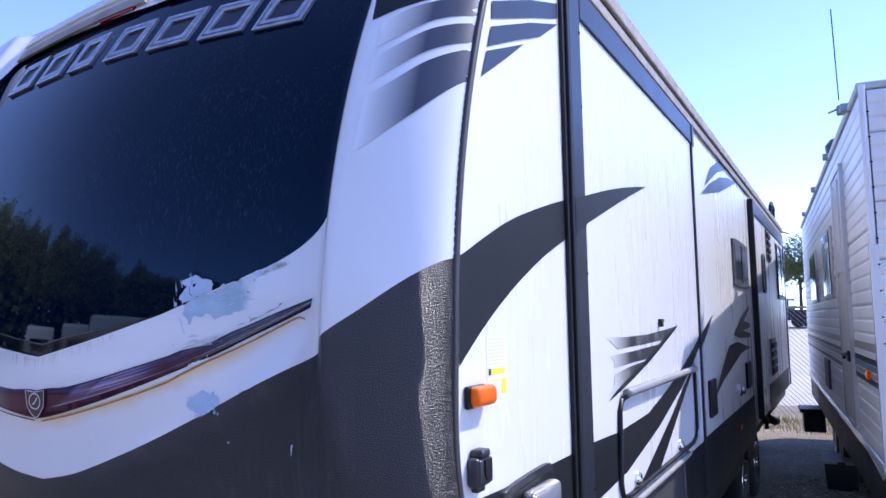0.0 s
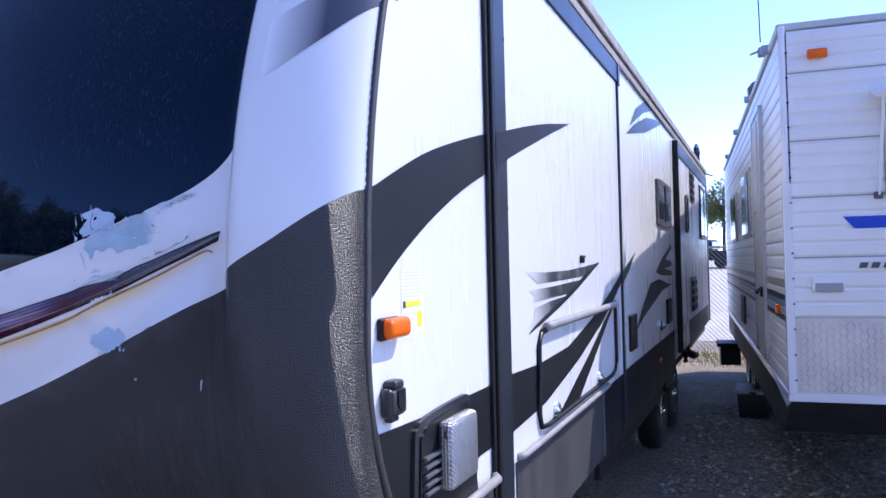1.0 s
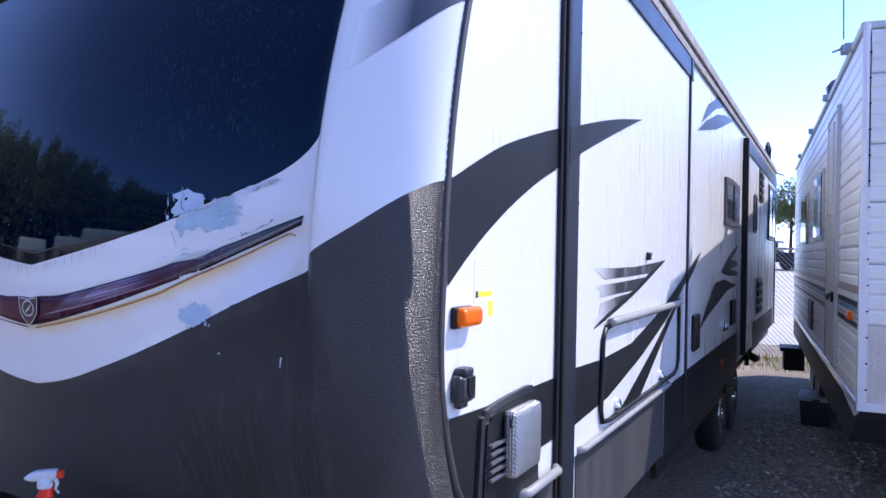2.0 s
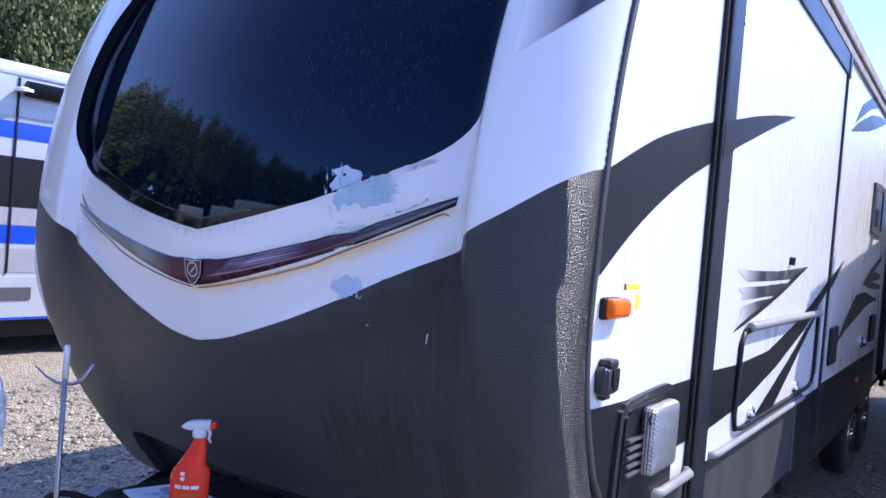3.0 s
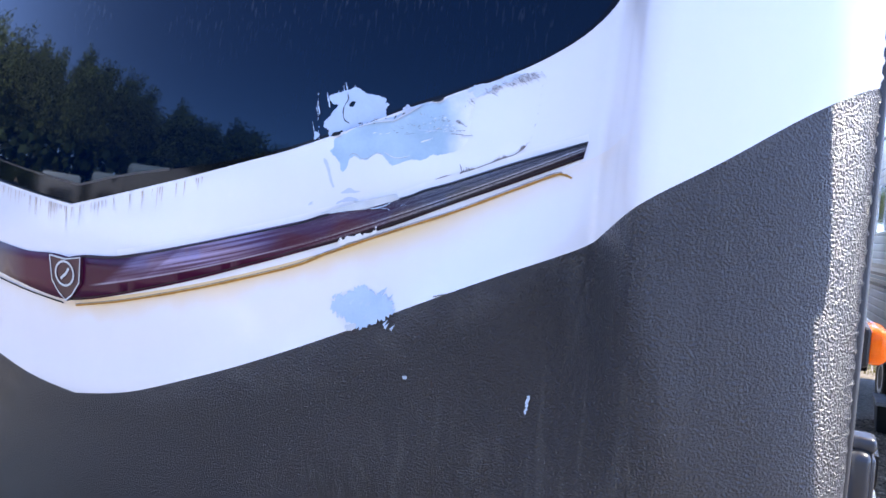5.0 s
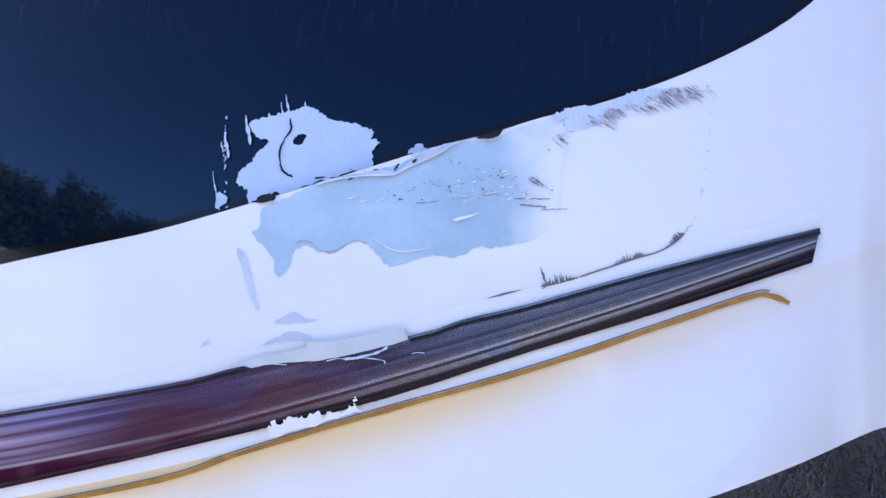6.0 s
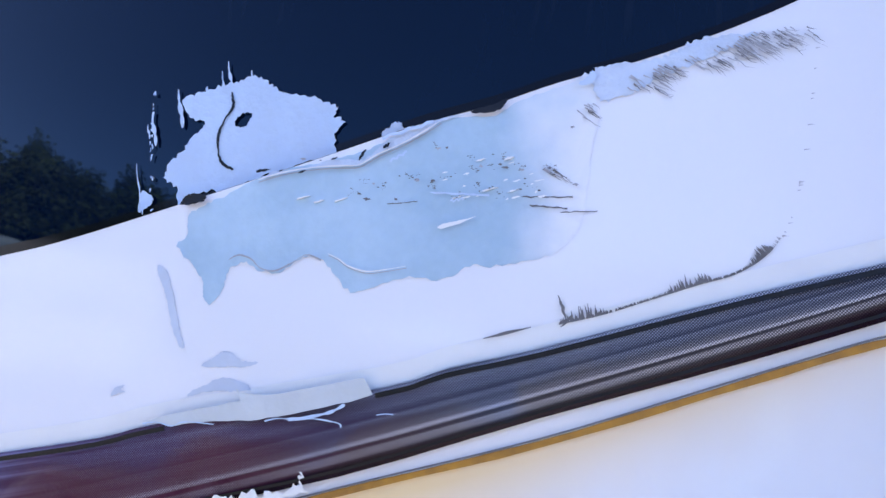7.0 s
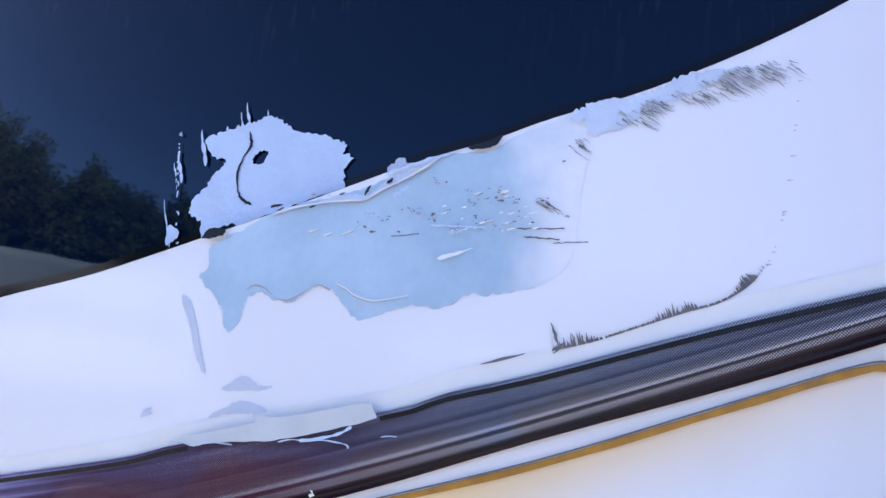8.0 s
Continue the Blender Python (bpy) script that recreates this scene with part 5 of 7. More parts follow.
    rail = [(SX + 0.012, 2.52, 1.105), (SX + 0.030, 2.56, 1.105), (SX + 0.030, 4.05, 1.105), (SX + 0.012, 4.09, 1.105)]
    part("rub_rail", tube(rail, 0.012, 10), RAIL, trailer, "weathered grey rounded rub rail", True)
    rail = [(SX + 0.006, 1.99, 1.10), (SX + 0.028, 2.03, 1.10), (SX + 0.028, 2.28, 1.10), (SX + 0.006, 2.31, 1.10)]
    part("rub_rail", tube(rail, 0.0145, 10), RAIL, trailer, "", True)
    part("skirt_panel", box(SX - 0.02, SX + 0.005, 1.98, 2.33, 0.74, 1.07, 0.004), SKIRT, trailer, "streaked grey skirt panel")


build_body()


def build_slideouts():
    # front slide-out: a flush white box with a slate flange and a black seal
    flange = part("slide_flange", box(SX + 0.001, SX + 0.022, 2.350, 2.466, 0.80, 2.97, 0.005), SLATE, trailer, "slate-grey slide-out flange")
    part("slide_seal", merge(box(SX, SX + 0.014, 2.302, 2.322, 0.80, 2.98, 0.004), box(SX, SX + 0.024, 2.325, 2.349, 0.80, 2.98, 0.006)), BLACK, trailer, "black rubber bulb seal", False)
    part("slide_flange", box(SX + 0.001, SX + 0.024, 2.466, 4.60, 2.835, 2.945, 0.005), SLATE, trailer)
    part("slide_flange", box(SX + 0.001, SX + 0.030, 4.575, 4.635, 2.82, 2.95, 0.005), SLATE, trailer)
    part("slide_flange", box(SX + 0.001, SX + 0.026, 4.572, 4.602, 0.80, 2.82, 0.004), SLATE, trailer)
    part("slide_face", box(SX + 0.0, SX + 0.014, 2.466, 4.572, 1.09, 2.835, 0.002), WALL, trailer, "white slide-out face panel")
    for z in (1.25, 1.95, 2.52, 2.78):
        part("screw", revolve([(0.006, 0), (0.006, 0.003), (0.002, 0.005)], (SX + 0.020, 2.456, z), 8, 1, "x"), BLACK, flange)
    # rear slide-out
    part("slide_seal", box(SX, SX + 0.05, 7.66, 7.74, 0.84, 2.93, 0.006), BLACK, trailer)
    part("slide_face", box(SX, SX + 0.03, 7.74, 11.75, 1.08, 2.93, 0.006), WALL, trailer, "white rear slide-out face panel")
    part("slide_flange", box(SX + 0.03, SX + 0.042, 7.74, 11.75, 2.80, 2.92, 0.003), SLATE, trailer)
    part("slide_flange", box(SX + 0.03, SX + 0.042, 11.67, 11.77, 0.84, 2.93, 0.003), SLATE, trailer)


build_slideouts()


def build_decals():
    F = 0.0155      # just proud of the slide-out's face
    # great swoosh
    top = curve([(1.558, 1.945), (1.72, 2.012), (1.88, 2.07), (2.10, 2.13), (2.30, 2.178), (2.464, 2.213), (2.76, 2.278), (3.05, 2.333), (3.39, 2.388)], 8, False)
    foot = curve([(1.540, 1.690), (1.67, 1.775), (1.80, 1.848), (1.95, 1.920), (2.12, 1.990), (2.30, 2.052), (2.464, 2.112), (2.82, 2.222), (3.10, 2.305), (3.39, 2.388)], 8, False)

    def height_at(line, y):
        for a, b in zip(line, line[1:]):
            if a.x <= y <= b.x:
                return a.y + (b.y - a.y) * (y - a.x) / (b.x - a.x)
        return line[0].y if y < line[0].x else line[-1].y

    for k, (y0, y1, lift) in enumerate(((1.552, 2.300, 0.003), (2.352, 2.464, 0.0235), (2.468, 3.388, F))):
        ys = [y0 + (y1 - y0) * i / 24 for i in range(25)]
        loop = [(y, height_at(top, y)) for y in ys] + [(y, height_at(foot, y)) for y in ys[::-1]]
        if k == 2:
            loop = loop[:24] + [(3.392, 2.3885)] + loop[26:]
        wall_decal("swoosh_decal", loop, CHARCOAL, lift, "charcoal swoosh decal" if not k else "", 0)
    # three stripes sweep from the cap, where they fade out, to the wall
    fade = material("fading_blue_grey_decal", (0.055, 0.065, 0.10), 0.35, vary=0.3, scale=14, fine=160, stretch=(1, 1, 0.1))
    n, l = fade.node_tree.nodes, fade.node_tree.links
    p = n["Principled BSDF"]
    old = p.inputs["Base Color"].links[0].from_socket
    geo, sep, rng, mix = n.new("ShaderNodeNewGeometry"), n.new("ShaderNodeSeparateXYZ"), n.new("ShaderNodeMapRange"), n.new("ShaderNodeMix")
    l.new(geo.outputs["Position"], sep.inputs[0])
    rng.inputs["From Min"].default_value, rng.inputs["From Max"].default_value = CX + 1.00, CX + 1.11
    l.new(sep.outputs["X"], rng.inputs["Value"])
    mix.data_type = "RGBA"
    mix.inputs[6].default_value = (0.80, 0.80, 0.81, 1)
    l.new(old, mix.inputs[7])
    l.new(rng.outputs["Result"], mix.inputs["Factor"])
    l.new(mix.outputs[2], p.inputs["Base Color"])
    for up, low, wall in (
            ([(1.0, 2.535), (1.05, 2.575), (1.12, 2.605), (1.2, 2.622)], [(1.2, 2.570), (1.12, 2.545), (1.06, 2.505), (1.0, 2.465)], [(1.775, 2.635), (2.05, 2.745), (2.29, 2.825), (2.29, 2.775), (2.05, 2.69), (1.77, 2.585)]),
            ([(1.0, 2.435), (1.06, 2.48), (1.12, 2.52), (1.2, 2.548)], [(1.2, 2.490), (1.12, 2.455), (1.06, 2.41), (1.0, 2.365)], [(1.765, 2.562), (2.05, 2.675), (2.29, 2.755), (2.12, 2.655), (1.93, 2.58), (1.74, 2.50)]),
            ([(1.0, 2.33), (1.06, 2.375), (1.12, 2.425), (1.2, 2.472)], [(1.2, 2.385), (1.12, 2.295), (1.06, 2.24), (0.995, 2.19)], [(1.735, 2.487), (1.988, 2.588), (1.85, 2.50), (1.70, 2.41)])):
        loop = [tuple(q) for q in curve(up, 4, False)] + [tuple(q) for q in curve(low, 4, False)]
        cap_normals(part("stripe_decal", face_towards(sheet(loop, on_cap(0.0022), (0.02, 0.02), (), True, CORNER), (0, -1, 0)), fade, trailer, "blue-grey stripe decal fading out", True))
        wall_decal("stripe_decal", wall, SLATE, 0.003, "", 0)
    part("shoulder_decal", face_towards(sheet([(0.975, 2.55), (1.03, 2.58), (1.09, 2.605), (1.2, 2.655), (1.2, 2.95), (0.955, 2.93), (0.96, 2.7)], on_cap(0.0026), (0.02, 0.02), (), True, CORNER), (0, -1, 0)), CHARCOAL, trailer, "dark streaked shoulder decal", True)
    # lower band that climbs to the rear
    wall_decal("band_decal", [(1.572, 1.392), (1.78, 1.386), (2.28, 1.385), (2.30, 1.385), (2.30, 1.19), (2.20, 1.19), (2.02, 1.15), (1.80, 1.14), (1.69, 1.12), (1.640, 1.20), (1.598, 1.30)], CHARCOAL, 0.0025, "charcoal band decal", 0)
    wall_decal("band_decal", [(2.468, 1.395), (2.80, 1.385), (3.26, 1.40), (3.70, 1.475), (4.10, 1.56), (4.45, 1.65), (4.57, 1.69), (4.57, 1.63), (4.30, 1.535), (3.98, 1.44), (3.45, 1.32), (2.89, 1.225), (2.468, 1.20)], CHARCOAL, F, "", 0)
    wall_decal("band_decal", [(3.02, 1.125), (3.30, 1.21), (3.70, 1.33), (4.05, 1.45), (4.35, 1.54), (4.42, 1.55), (4.10, 1.42), (3.75, 1.27), (3.40, 1.125)], CHARCOAL, F + 0.0002, "", 0)
    wall_decal("band_decal", [(4.605, 1.66), (4.89, 1.74), (5.22, 1.82), (4.95, 1.70), (4.605, 1.58)], CHARCOAL, 0.003, "", 0)
    # feather decal of three blades
    silver = material("silver_grey_decal", (0.20, 0.205, 0.21), 0.4, vary=0.5, scale=7, fine=40, second=(0.03, 0.03, 0.032), second_amount=1.0)
    n, l = silver.node_tree.nodes, silver.node_tree.links
    base = n["Principled BSDF"].inputs["Base Color"]
    sep, run, mix = n.new("ShaderNodeSeparateXYZ"), n.new("ShaderNodeMapRange"), n.new("ShaderNodeMix")
    l.new(n.new("ShaderNodeNewGeometry").outputs["Position"], sep.inputs[0])
    run.inputs["From Min"].default_value, run.inputs["From Max"].default_value = 2.62, 3.0
    l.new(sep.outputs["Y"], run.inputs["Value"])
    mix.data_type = "RGBA"
    mix.inputs[6].default_value = (0.80, 0.80, 0.78, 1)
    l.new(base.links[0].from_socket, mix.inputs[7])
    l.new(run.outputs["Result"], mix.inputs["Factor"])
    l.new(mix.outputs[2], base)
    for pts in ([(2.671, 1.734), (2.928, 1.727), (3.288, 1.729), (3.611, 1.741), (3.959, 1.758), (3.788, 1.72), (3.587, 1.696), (3.2, 1.689), (2.818, 1.686), (2.747, 1.709)], [(2.698, 1.665), (3.024, 1.668), (3.556, 1.681), (3.41, 1.649), (3.282, 1.627), (3.034, 1.624), (2.75, 1.619), (2.771, 1.643)], [(2.769, 1.597), (2.994, 1.611), (3.274, 1.62), (3.153, 1.588), (3.013, 1.559), (2.848, 1.539), (2.669, 1.524), (2.751, 1.556)]):
        wall_decal("feather_decal", pts, silver, F, "fading silver-grey feather decal", 0)
    wall_decal("feather_decal", [(3.965, 1.760), (3.70, 1.697), (3.40, 1.630), (3.10, 1.573), (2.86, 1.533), (2.68, 1.508), (2.84, 1.548), (3.10, 1.594), (3.40, 1.655), (3.70, 1.722)], CHARCOAL, F + 0.0004, "", 4)
    # rear fins
    wall_decal("fin_decal", [(5.13, 1.28), (5.50, 1.44), (5.90, 1.585), (6.40, 1.60), (7.00, 1.545), (7.30, 1.525), (6.60, 1.50), (6.00, 1.42), (5.55, 1.36)], CHARCOAL, 0.003, "charcoal fin decal", 0)
    wall_decal("fin_decal", [(6.20, 1.66), (6.65, 1.78), (7.30, 1.90), (7.30, 1.86), (6.85, 1.76), (7.30, 1.74), (7.30, 1.70), (6.75, 1.68), (7.30, 1.65), (7.30, 1.61), (6.60, 1.625)], CHARCOAL, 0.003, "", 0)
    wall_decal("fin_decal", [(4.97, 2.585), (5.30, 2.70), (5.85, 2.84), (6.30, 2.91), (6.84, 2.955), (6.30, 2.83), (5.80, 2.72)], SLATE, 0.003, "", 0)
    wall_decal("fin_decal", [(5.12, 2.66), (5.40, 2.83), (5.85, 2.965), (6.25, 2.965), (5.75, 2.86), (5.40, 2.75)], SLATE, 0.0028, "", 0)


build_decals()


def build_fittings():
    # amber marker lamp
    lamp = part("marker_lamp", box(SX, SX + 0.014, 1.573, 1.668, 1.599, 1.651, 0.006, 3), BLACK, trailer, "amber side marker lamp in a black base")
    part("lens", box(SX + 0.004, SX + 0.036, 1.580, 1.688, 1.602, 1.650, 0.0155, 6), AMBER, lamp, "amber ribbed plastic lens", True)
    # cable box with a hinged flap and a tongue latch
    cable = part("cable_box", box(SX, SX + 0.030, 1.578, 1.658, 1.424, 1.492, 0.012, 4), CABLE, trailer, "dark grey cable inlet box with a hinged flap", True)
    part("flap", box(SX + 0.024, SX + 0.034, 1.585, 1.652, 1.431, 1.487, 0.0055, 3), CABLE, cable, "", True)
    part("hinge", box(SX, SX + 0.034, 1.596, 1.642, 1.488, 1.508, 0.007, 3), CABLE, cable, "", True)
    shield = [(1.604, 1.486), (1.640, 1.486), (1.640, 1.455), (1.632, 1.443), (1.622, 1.438), (1.612, 1.443), (1.604, 1.455)]
    part("tongue_latch", thicken(face_towards(sheet(shield, on_wall(0.0375), (1, 1), (), False), (1, 0, 0)), (-0.006, 0, 0)), BLACK, cable)
    part("drip_lip", box(SX, SX + 0.020, 1.600, 1.640, 1.411, 1.426, 0.005), CABLE, cable)
    # faded sticker with a yellow warning
    sticker = part("warning_sticker", box(SX, SX + 0.0008, 1.700, 1.822, 1.592, 1.760), PAPER, trailer, "faded paper warning sticker with yellow bars")
    part("bar", box(SX + 0.0006, SX + 0.0016, 1.716, 1.806, 1.667, 1.681), YELLOW, sticker)
    part("bar", box(SX + 0.0006, SX + 0.0020, 1.708, 1.720, 1.666, 1.682), INKED, sticker)
    part("bar", box(SX + 0.0006, SX + 0.0016, 1.784, 1.812, 1.616, 1.655), YELLOW, sticker)
    rnd = random.Random(3)
    for z in [1.752 - 0.0085 * i for i in range(9)] + [1.652 - 0.0075 * i for i in range(8)]:
        end = (1.816 if z > 1.66 else 1.778) - 0.03 * rnd.random() ** 2
        part("bar", box(SX + 0.0006, SX + 0.0010, 1.708, end, z - 0.0013, z + 0.0013), INK, sticker)
    # heater door: black frame, louvres, woven chrome vent hood
    frame_loop = [(1.755, 1.0), (1.735, 1.32), (1.757, 1.365), (1.81, 1.386), (2.05, 1.398), (2.095, 1.385), (2.11, 1.34), (2.13, 1.0)]
    fl = [tuple(p) for p in curve(frame_loop, 4)]
    heater = part("heater_door", face_towards(thicken(sheet(fl, on_wall(0.012), (1, 1), (), False), (-0.012, 0, 0)), (1, 0, 0)), CABLE, trailer, "heater access door with louvres and a mesh vent hood")
    inner = [((y - 1.925) * 0.90 + 1.93, (z - 1.19) * 0.93 + 1.185) for y, z in fl]
    part("door_panel", face_towards(thicken(sheet(inner, on_wall(0.017), (1, 1), (), False), (-0.01, 0, 0)), (1, 0, 0)), CHARCOAL, heater, "dark painted metal door panel")
    for k in range(5):
        z = 1.195 + 0.022 * k
        part("louvre", box(SX + 0.016, SX + 0.030, 1.765, 1.870, z, z + 0.010, 0.003), GREYBOX, heater)
    hood = box(SX + 0.016, SX + 0.060, 1.855, 2.045, 1.185, 1.365, 0.016, 3)
    part("vent_hood", hood, HOOD, heater, "crimped chrome vent hood", True)
    part("pull_ring", tube([(SX + 0.045, 1.856 + 0.012 * math.cos(a), 1.335 + 0.012 * math.sin(a)) for a in [0.2 + 0.5 * k for k in range(11)]], 0.003, 6), BLACK, heater)
    part("lower_label", box(SX + 0.018, SX + 0.020, 1.82, 2.02, 1.035, 1.065), PAPER, heater)
    # baggage door in the slide-out's lower face
    baggage = part("baggage_door", merge(
        tube([(SX + 0.024, 2.82, 1.50), (SX + 0.034, 2.88, 1.512), (SX + 0.034, 4.26, 1.512), (SX + 0.024, 4.32, 1.49), (SX + 0.022, 4.33, 1.20), (SX + 0.022, 4.29, 1.155)], 0.010, 8),
        tube([(SX + 0.024, 2.82, 1.50), (SX + 0.022, 2.79, 1.46), (SX + 0.022, 2.775, 1.20), (SX + 0.022, 2.80, 1.15), (SX + 0.022, 2.90, 1.138), (SX + 0.022, 4.20, 1.138), (SX + 0.022, 4.29, 1.155)], 0.010, 8)),
        BLACK, trailer, "baggage door with a rounded black frame and a grey top hinge", True)
    part("hinge", tube([(SX + 0.034, 2.85, 1.520), (SX + 0.038, 2.88, 1.522), (SX + 0.038, 4.26, 1.522), (SX + 0.034, 4.29, 1.520)], 0.0165, 10), RAIL, baggage, "weathered grey hinge rail", True)
    part("door_skin", box(SX + 0.0142, SX + 0.0152, 2.79, 4.31, 1.15, 1.50), WALL, baggage)
    for y in (3.02, 3.86):
        latch = part("latch", revolve([(0.026, 0), (0.026, 0.012), (0.018, 0.02)], (SX + 0.014, y, 1.178), 14, 1, "x"), CHROME, baggage, "round chrome lock")
        part("thumb_turn", box(SX + 0.03, SX + 0.045, y - 0.03, y + 0.004, 1.170, 1.182, 0.003), CHROME, latch)
    part("door_catch", merge(box(SX + 0.014, SX + 0.026, 3.52, 3.60, 1.782, 1.794, 0.003), box(SX + 0.014, SX + 0.034, 3.515, 3.545, 1.758, 1.790, 0.004)), BLACK, trailer, "small dark door catch")
    # windows, vents and hatches towards the rear
    for (y0, y1, z0, z1, lift) in ((6.34, 7.28, 2.05, 2.43, 0.0), (10.4, 11.4, 2.02, 2.72, 0.03), (8.42, 8.72, 2.05, 2.45, 0.03)):
        w = part("window", thicken(face_towards(sheet([tuple(p) for p in curve([(y0, z0 + 0.06), (y0 + 0.05, z0), (y1 - 0.05, z0), (y1, z0 + 0.06), (y1, z1 - 0.06), (y1 - 0.05, z1), (y0 + 0.05, z1), (y0, z1 - 0.06)], 3)], on_wall(lift + 0.018), (1, 1), (), False), (1, 0, 0)), (-0.018, 0, 0)), GREYBOX, trailer, "dark framed side window with a sliding pane")
        ym = (y0 + y1) / 2
        for a, b in ((y0 + 0.05, ym - 0.02), (ym + 0.02, y1 - 0.05)):
            part("pane", box(SX + lift + 0.014, SX + lift + 0.021, a, b, z0 + 0.05, z1 - 0.05, 0.002), DARKGLASS, w)
        part("mullion", box(SX + lift + 0.016, SX + lift + 0.026, ym - 0.018, ym + 0.018, z0 + 0.03, z1 - 0.03, 0.003), BLACK, w)
    for (y0, y1, z0, z1, lift) in ((8.93, 9.5, 1.15, 1.55, 0.03), (9.05, 9.48, 2.42, 2.78, 0.03)):
        v = part("vent_grille", box(SX + lift, SX + lift + 0.012, y0, y1, z0, z1, 0.004), GREYBOX, trailer, "grey louvred appliance vent")
        n = 4
        for k in range(n):
            zz = z0 + 0.02 + (z1 - z0 - 0.03) * k / n
            part("slat", box(SX + lift + 0.01, SX + lift + 0.025, y0 + 0.03, y1 - 0.03, zz, zz + (z1 - z0) / n * 0.55, 0.004), BLACK, v)
    part("service_hatch", box(SX, SX + 0.02, 4.88, 5.12, 1.18, 1.41, 0.012, 3), BLACK, trailer, "black outside service hatch")
    part("service_hatch", box(SX, SX + 0.02, 6.82, 7.12, 1.19, 1.41, 0.012, 3), BLACK, trailer)
    part("water_inlet", revolve([(0.05, 0), (0.05, 0.01), (0.03, 0.02), (0.03, 0.04)], (SX, 6.40, 1.22), 12, 1, "x"), CHROME, trailer, "round chrome water inlet")
    part("side_marker", box(SX + 0.004, SX + 0.02, 6.20, 6.30, 0.93, 0.97, 0.004), material("red_marker_lens", (0.35, 0.02, 0.01), 0.2), trailer, "small red marker lamp")
    # gutter spout and roof fittings
    part("gutter_spout", tube([(SX + 0.02, REAR - 0.05, TOP + 0.0), (SX + 0.10, REAR + 0.10, TOP - 0.02)], 0.012, 6), BLACK, trailer)
    part("roof_bracket", tube([(SX - 0.02, 10.7, TOP + 0.05), (SX - 0.02, 10.7, TOP + 0.22), (SX - 0.02, 10.85, TOP + 0.28), (SX - 0.02, 11.2, TOP + 0.24), (SX - 0.02, 11.25, TOP + 0.05)], 0.025, 6), BLACK, trailer, "bent black roof bracket")


build_fittings()


def build_running_gear():
    for y in (7.25, 8.20):
        for side in (0, 1):
            x = SX - 0.30 if side == 0 else CX - HALF + 0.10
            tyre = revolve([(0.19, 0.0), (0.31, 0.0), (0.345, 0.03), (0.352, 0.10), (0.345, 0.17), (0.31, 0.20), (0.19, 0.20)], (x, y, 0.352), 28, 1, "x")
            wheel = part("wheel", tyre, RUBBER, trailer, "black trailer tyre on a silver rim", True)
            rim = revolve([(0.02, 0.06), (0.16, 0.09), (0.19, 0.17), (0.20, 0.198), (0.185, 0.205), (0.12, 0.16), (0.05, 0.165), (0.045, 0.21), (0.02, 0.215)], (x, y, 0.352), 24, 1, "x")
            part("rim", rim, CHROME, wheel, "", True)
    part("axle_beam", merge(tube([(CX - 1.0, 7.25, 0.352), (SX - 0.2, 7.25, 0.352)], 0.04, 8), tube([(CX - 1.0, 8.2, 0.352), (SX - 0.2, 8.2, 0.352)], 0.04, 8)), RUST, trailer)
    fender = [(SX - 0.03, 7.7 + 0.98 * math.cos(a), 0.62 + 0.30 * math.sin(a)) for a in [math.pi * k / 16 for k in range(17)]]
    part("fender_lip", tube(fender, 0.03, 6), BLACK, trailer, "black wheel-arch lip", True)
    part("drain_pipe", tube([(SX - 0.05, 9.0, 0.85), (SX - 0.05, 9.0, 0.70), (SX + 0.0, 9.25, 0.62), (SX + 0.0, 9.5, 0.60)], 0.045, 8), BLACK, trailer, "black waste pipe under the floor", True)
    for x in (CX - 0.75, CX + 0.75):
        part("chassis_rail", box(x - 0.03, x + 0.03, 2.0, REAR - 0.3, 0.50, 0.66), RUST, trailer)
    # A-frame tongue
    for s in (-1, 1):
        legs = [(CX + s * 0.03, 0.36), (CX + s * 0.98, 2.15)]
        (xa, ya), (xb, yb) = legs
        d = Vector((xb - xa, yb - ya, 0)).normalized()
        nrm = Vector((-d.y, d.x, 0))
        verts = []
        for (x, y) in legs:
            for w, z in ((-0.03, 0.54), (0.03, 0.54), (0.03, 0.66), (-0.03, 0.66)):
                verts.append(Vector((x, y, z)) + nrm * w)
        faces = [(0, 1, 5, 4), (1, 2, 6, 5), (2, 3, 7, 6), (3, 0, 4, 7), (3, 2, 1, 0), (4, 5, 6, 7)]
        bm = from_lists(verts, faces)
        bmesh.ops.bevel(bm, geom=bm.edges[:], offset=0.006, segments=2, affect="EDGES")
        part("tongue_beam", bm, BLACK, trailer, "black steel tongue beam")
    part("coupler", box(CX - 0.07, CX + 0.07, 0.10, 0.46, 0.53, 0.68, 0.02), STEEL, trailer, "steel ball coupler")


build_running_gear()


# ---- things on the tongue ----
def build_battery_box():
    b = thing("battery_box", (-1.93, 1.40, 0.75), "black plastic battery box on the trailer tongue", "battery box")
    part("case", box(-2.12, -1.70, 1.25, 1.58, 0.72, 0.875, 0.03, 3), BLACK, b)
    part("lid", box(-2.16, -1.67, 1.21, 1.60, 0.865, 0.900, 0.014, 3), BLACK, b)
    for x in (-2.04, -1.82):
        part("strap", box(x, x + 0.04, 1.203, 1.607, 0.76, 0.9035, 0.004), GASKET, b)
    for y in (1.27, 1.48):
        part("strap", box(-1.674, -1.655, y, y + 0.05, 0.76, 0.89, 0.005), GASKET, b)
    part("tray", box(-2.20, -1.62, 1.22, 1.62, 0.69, 0.725, 0.006), BLACK, b)


build_battery_box()


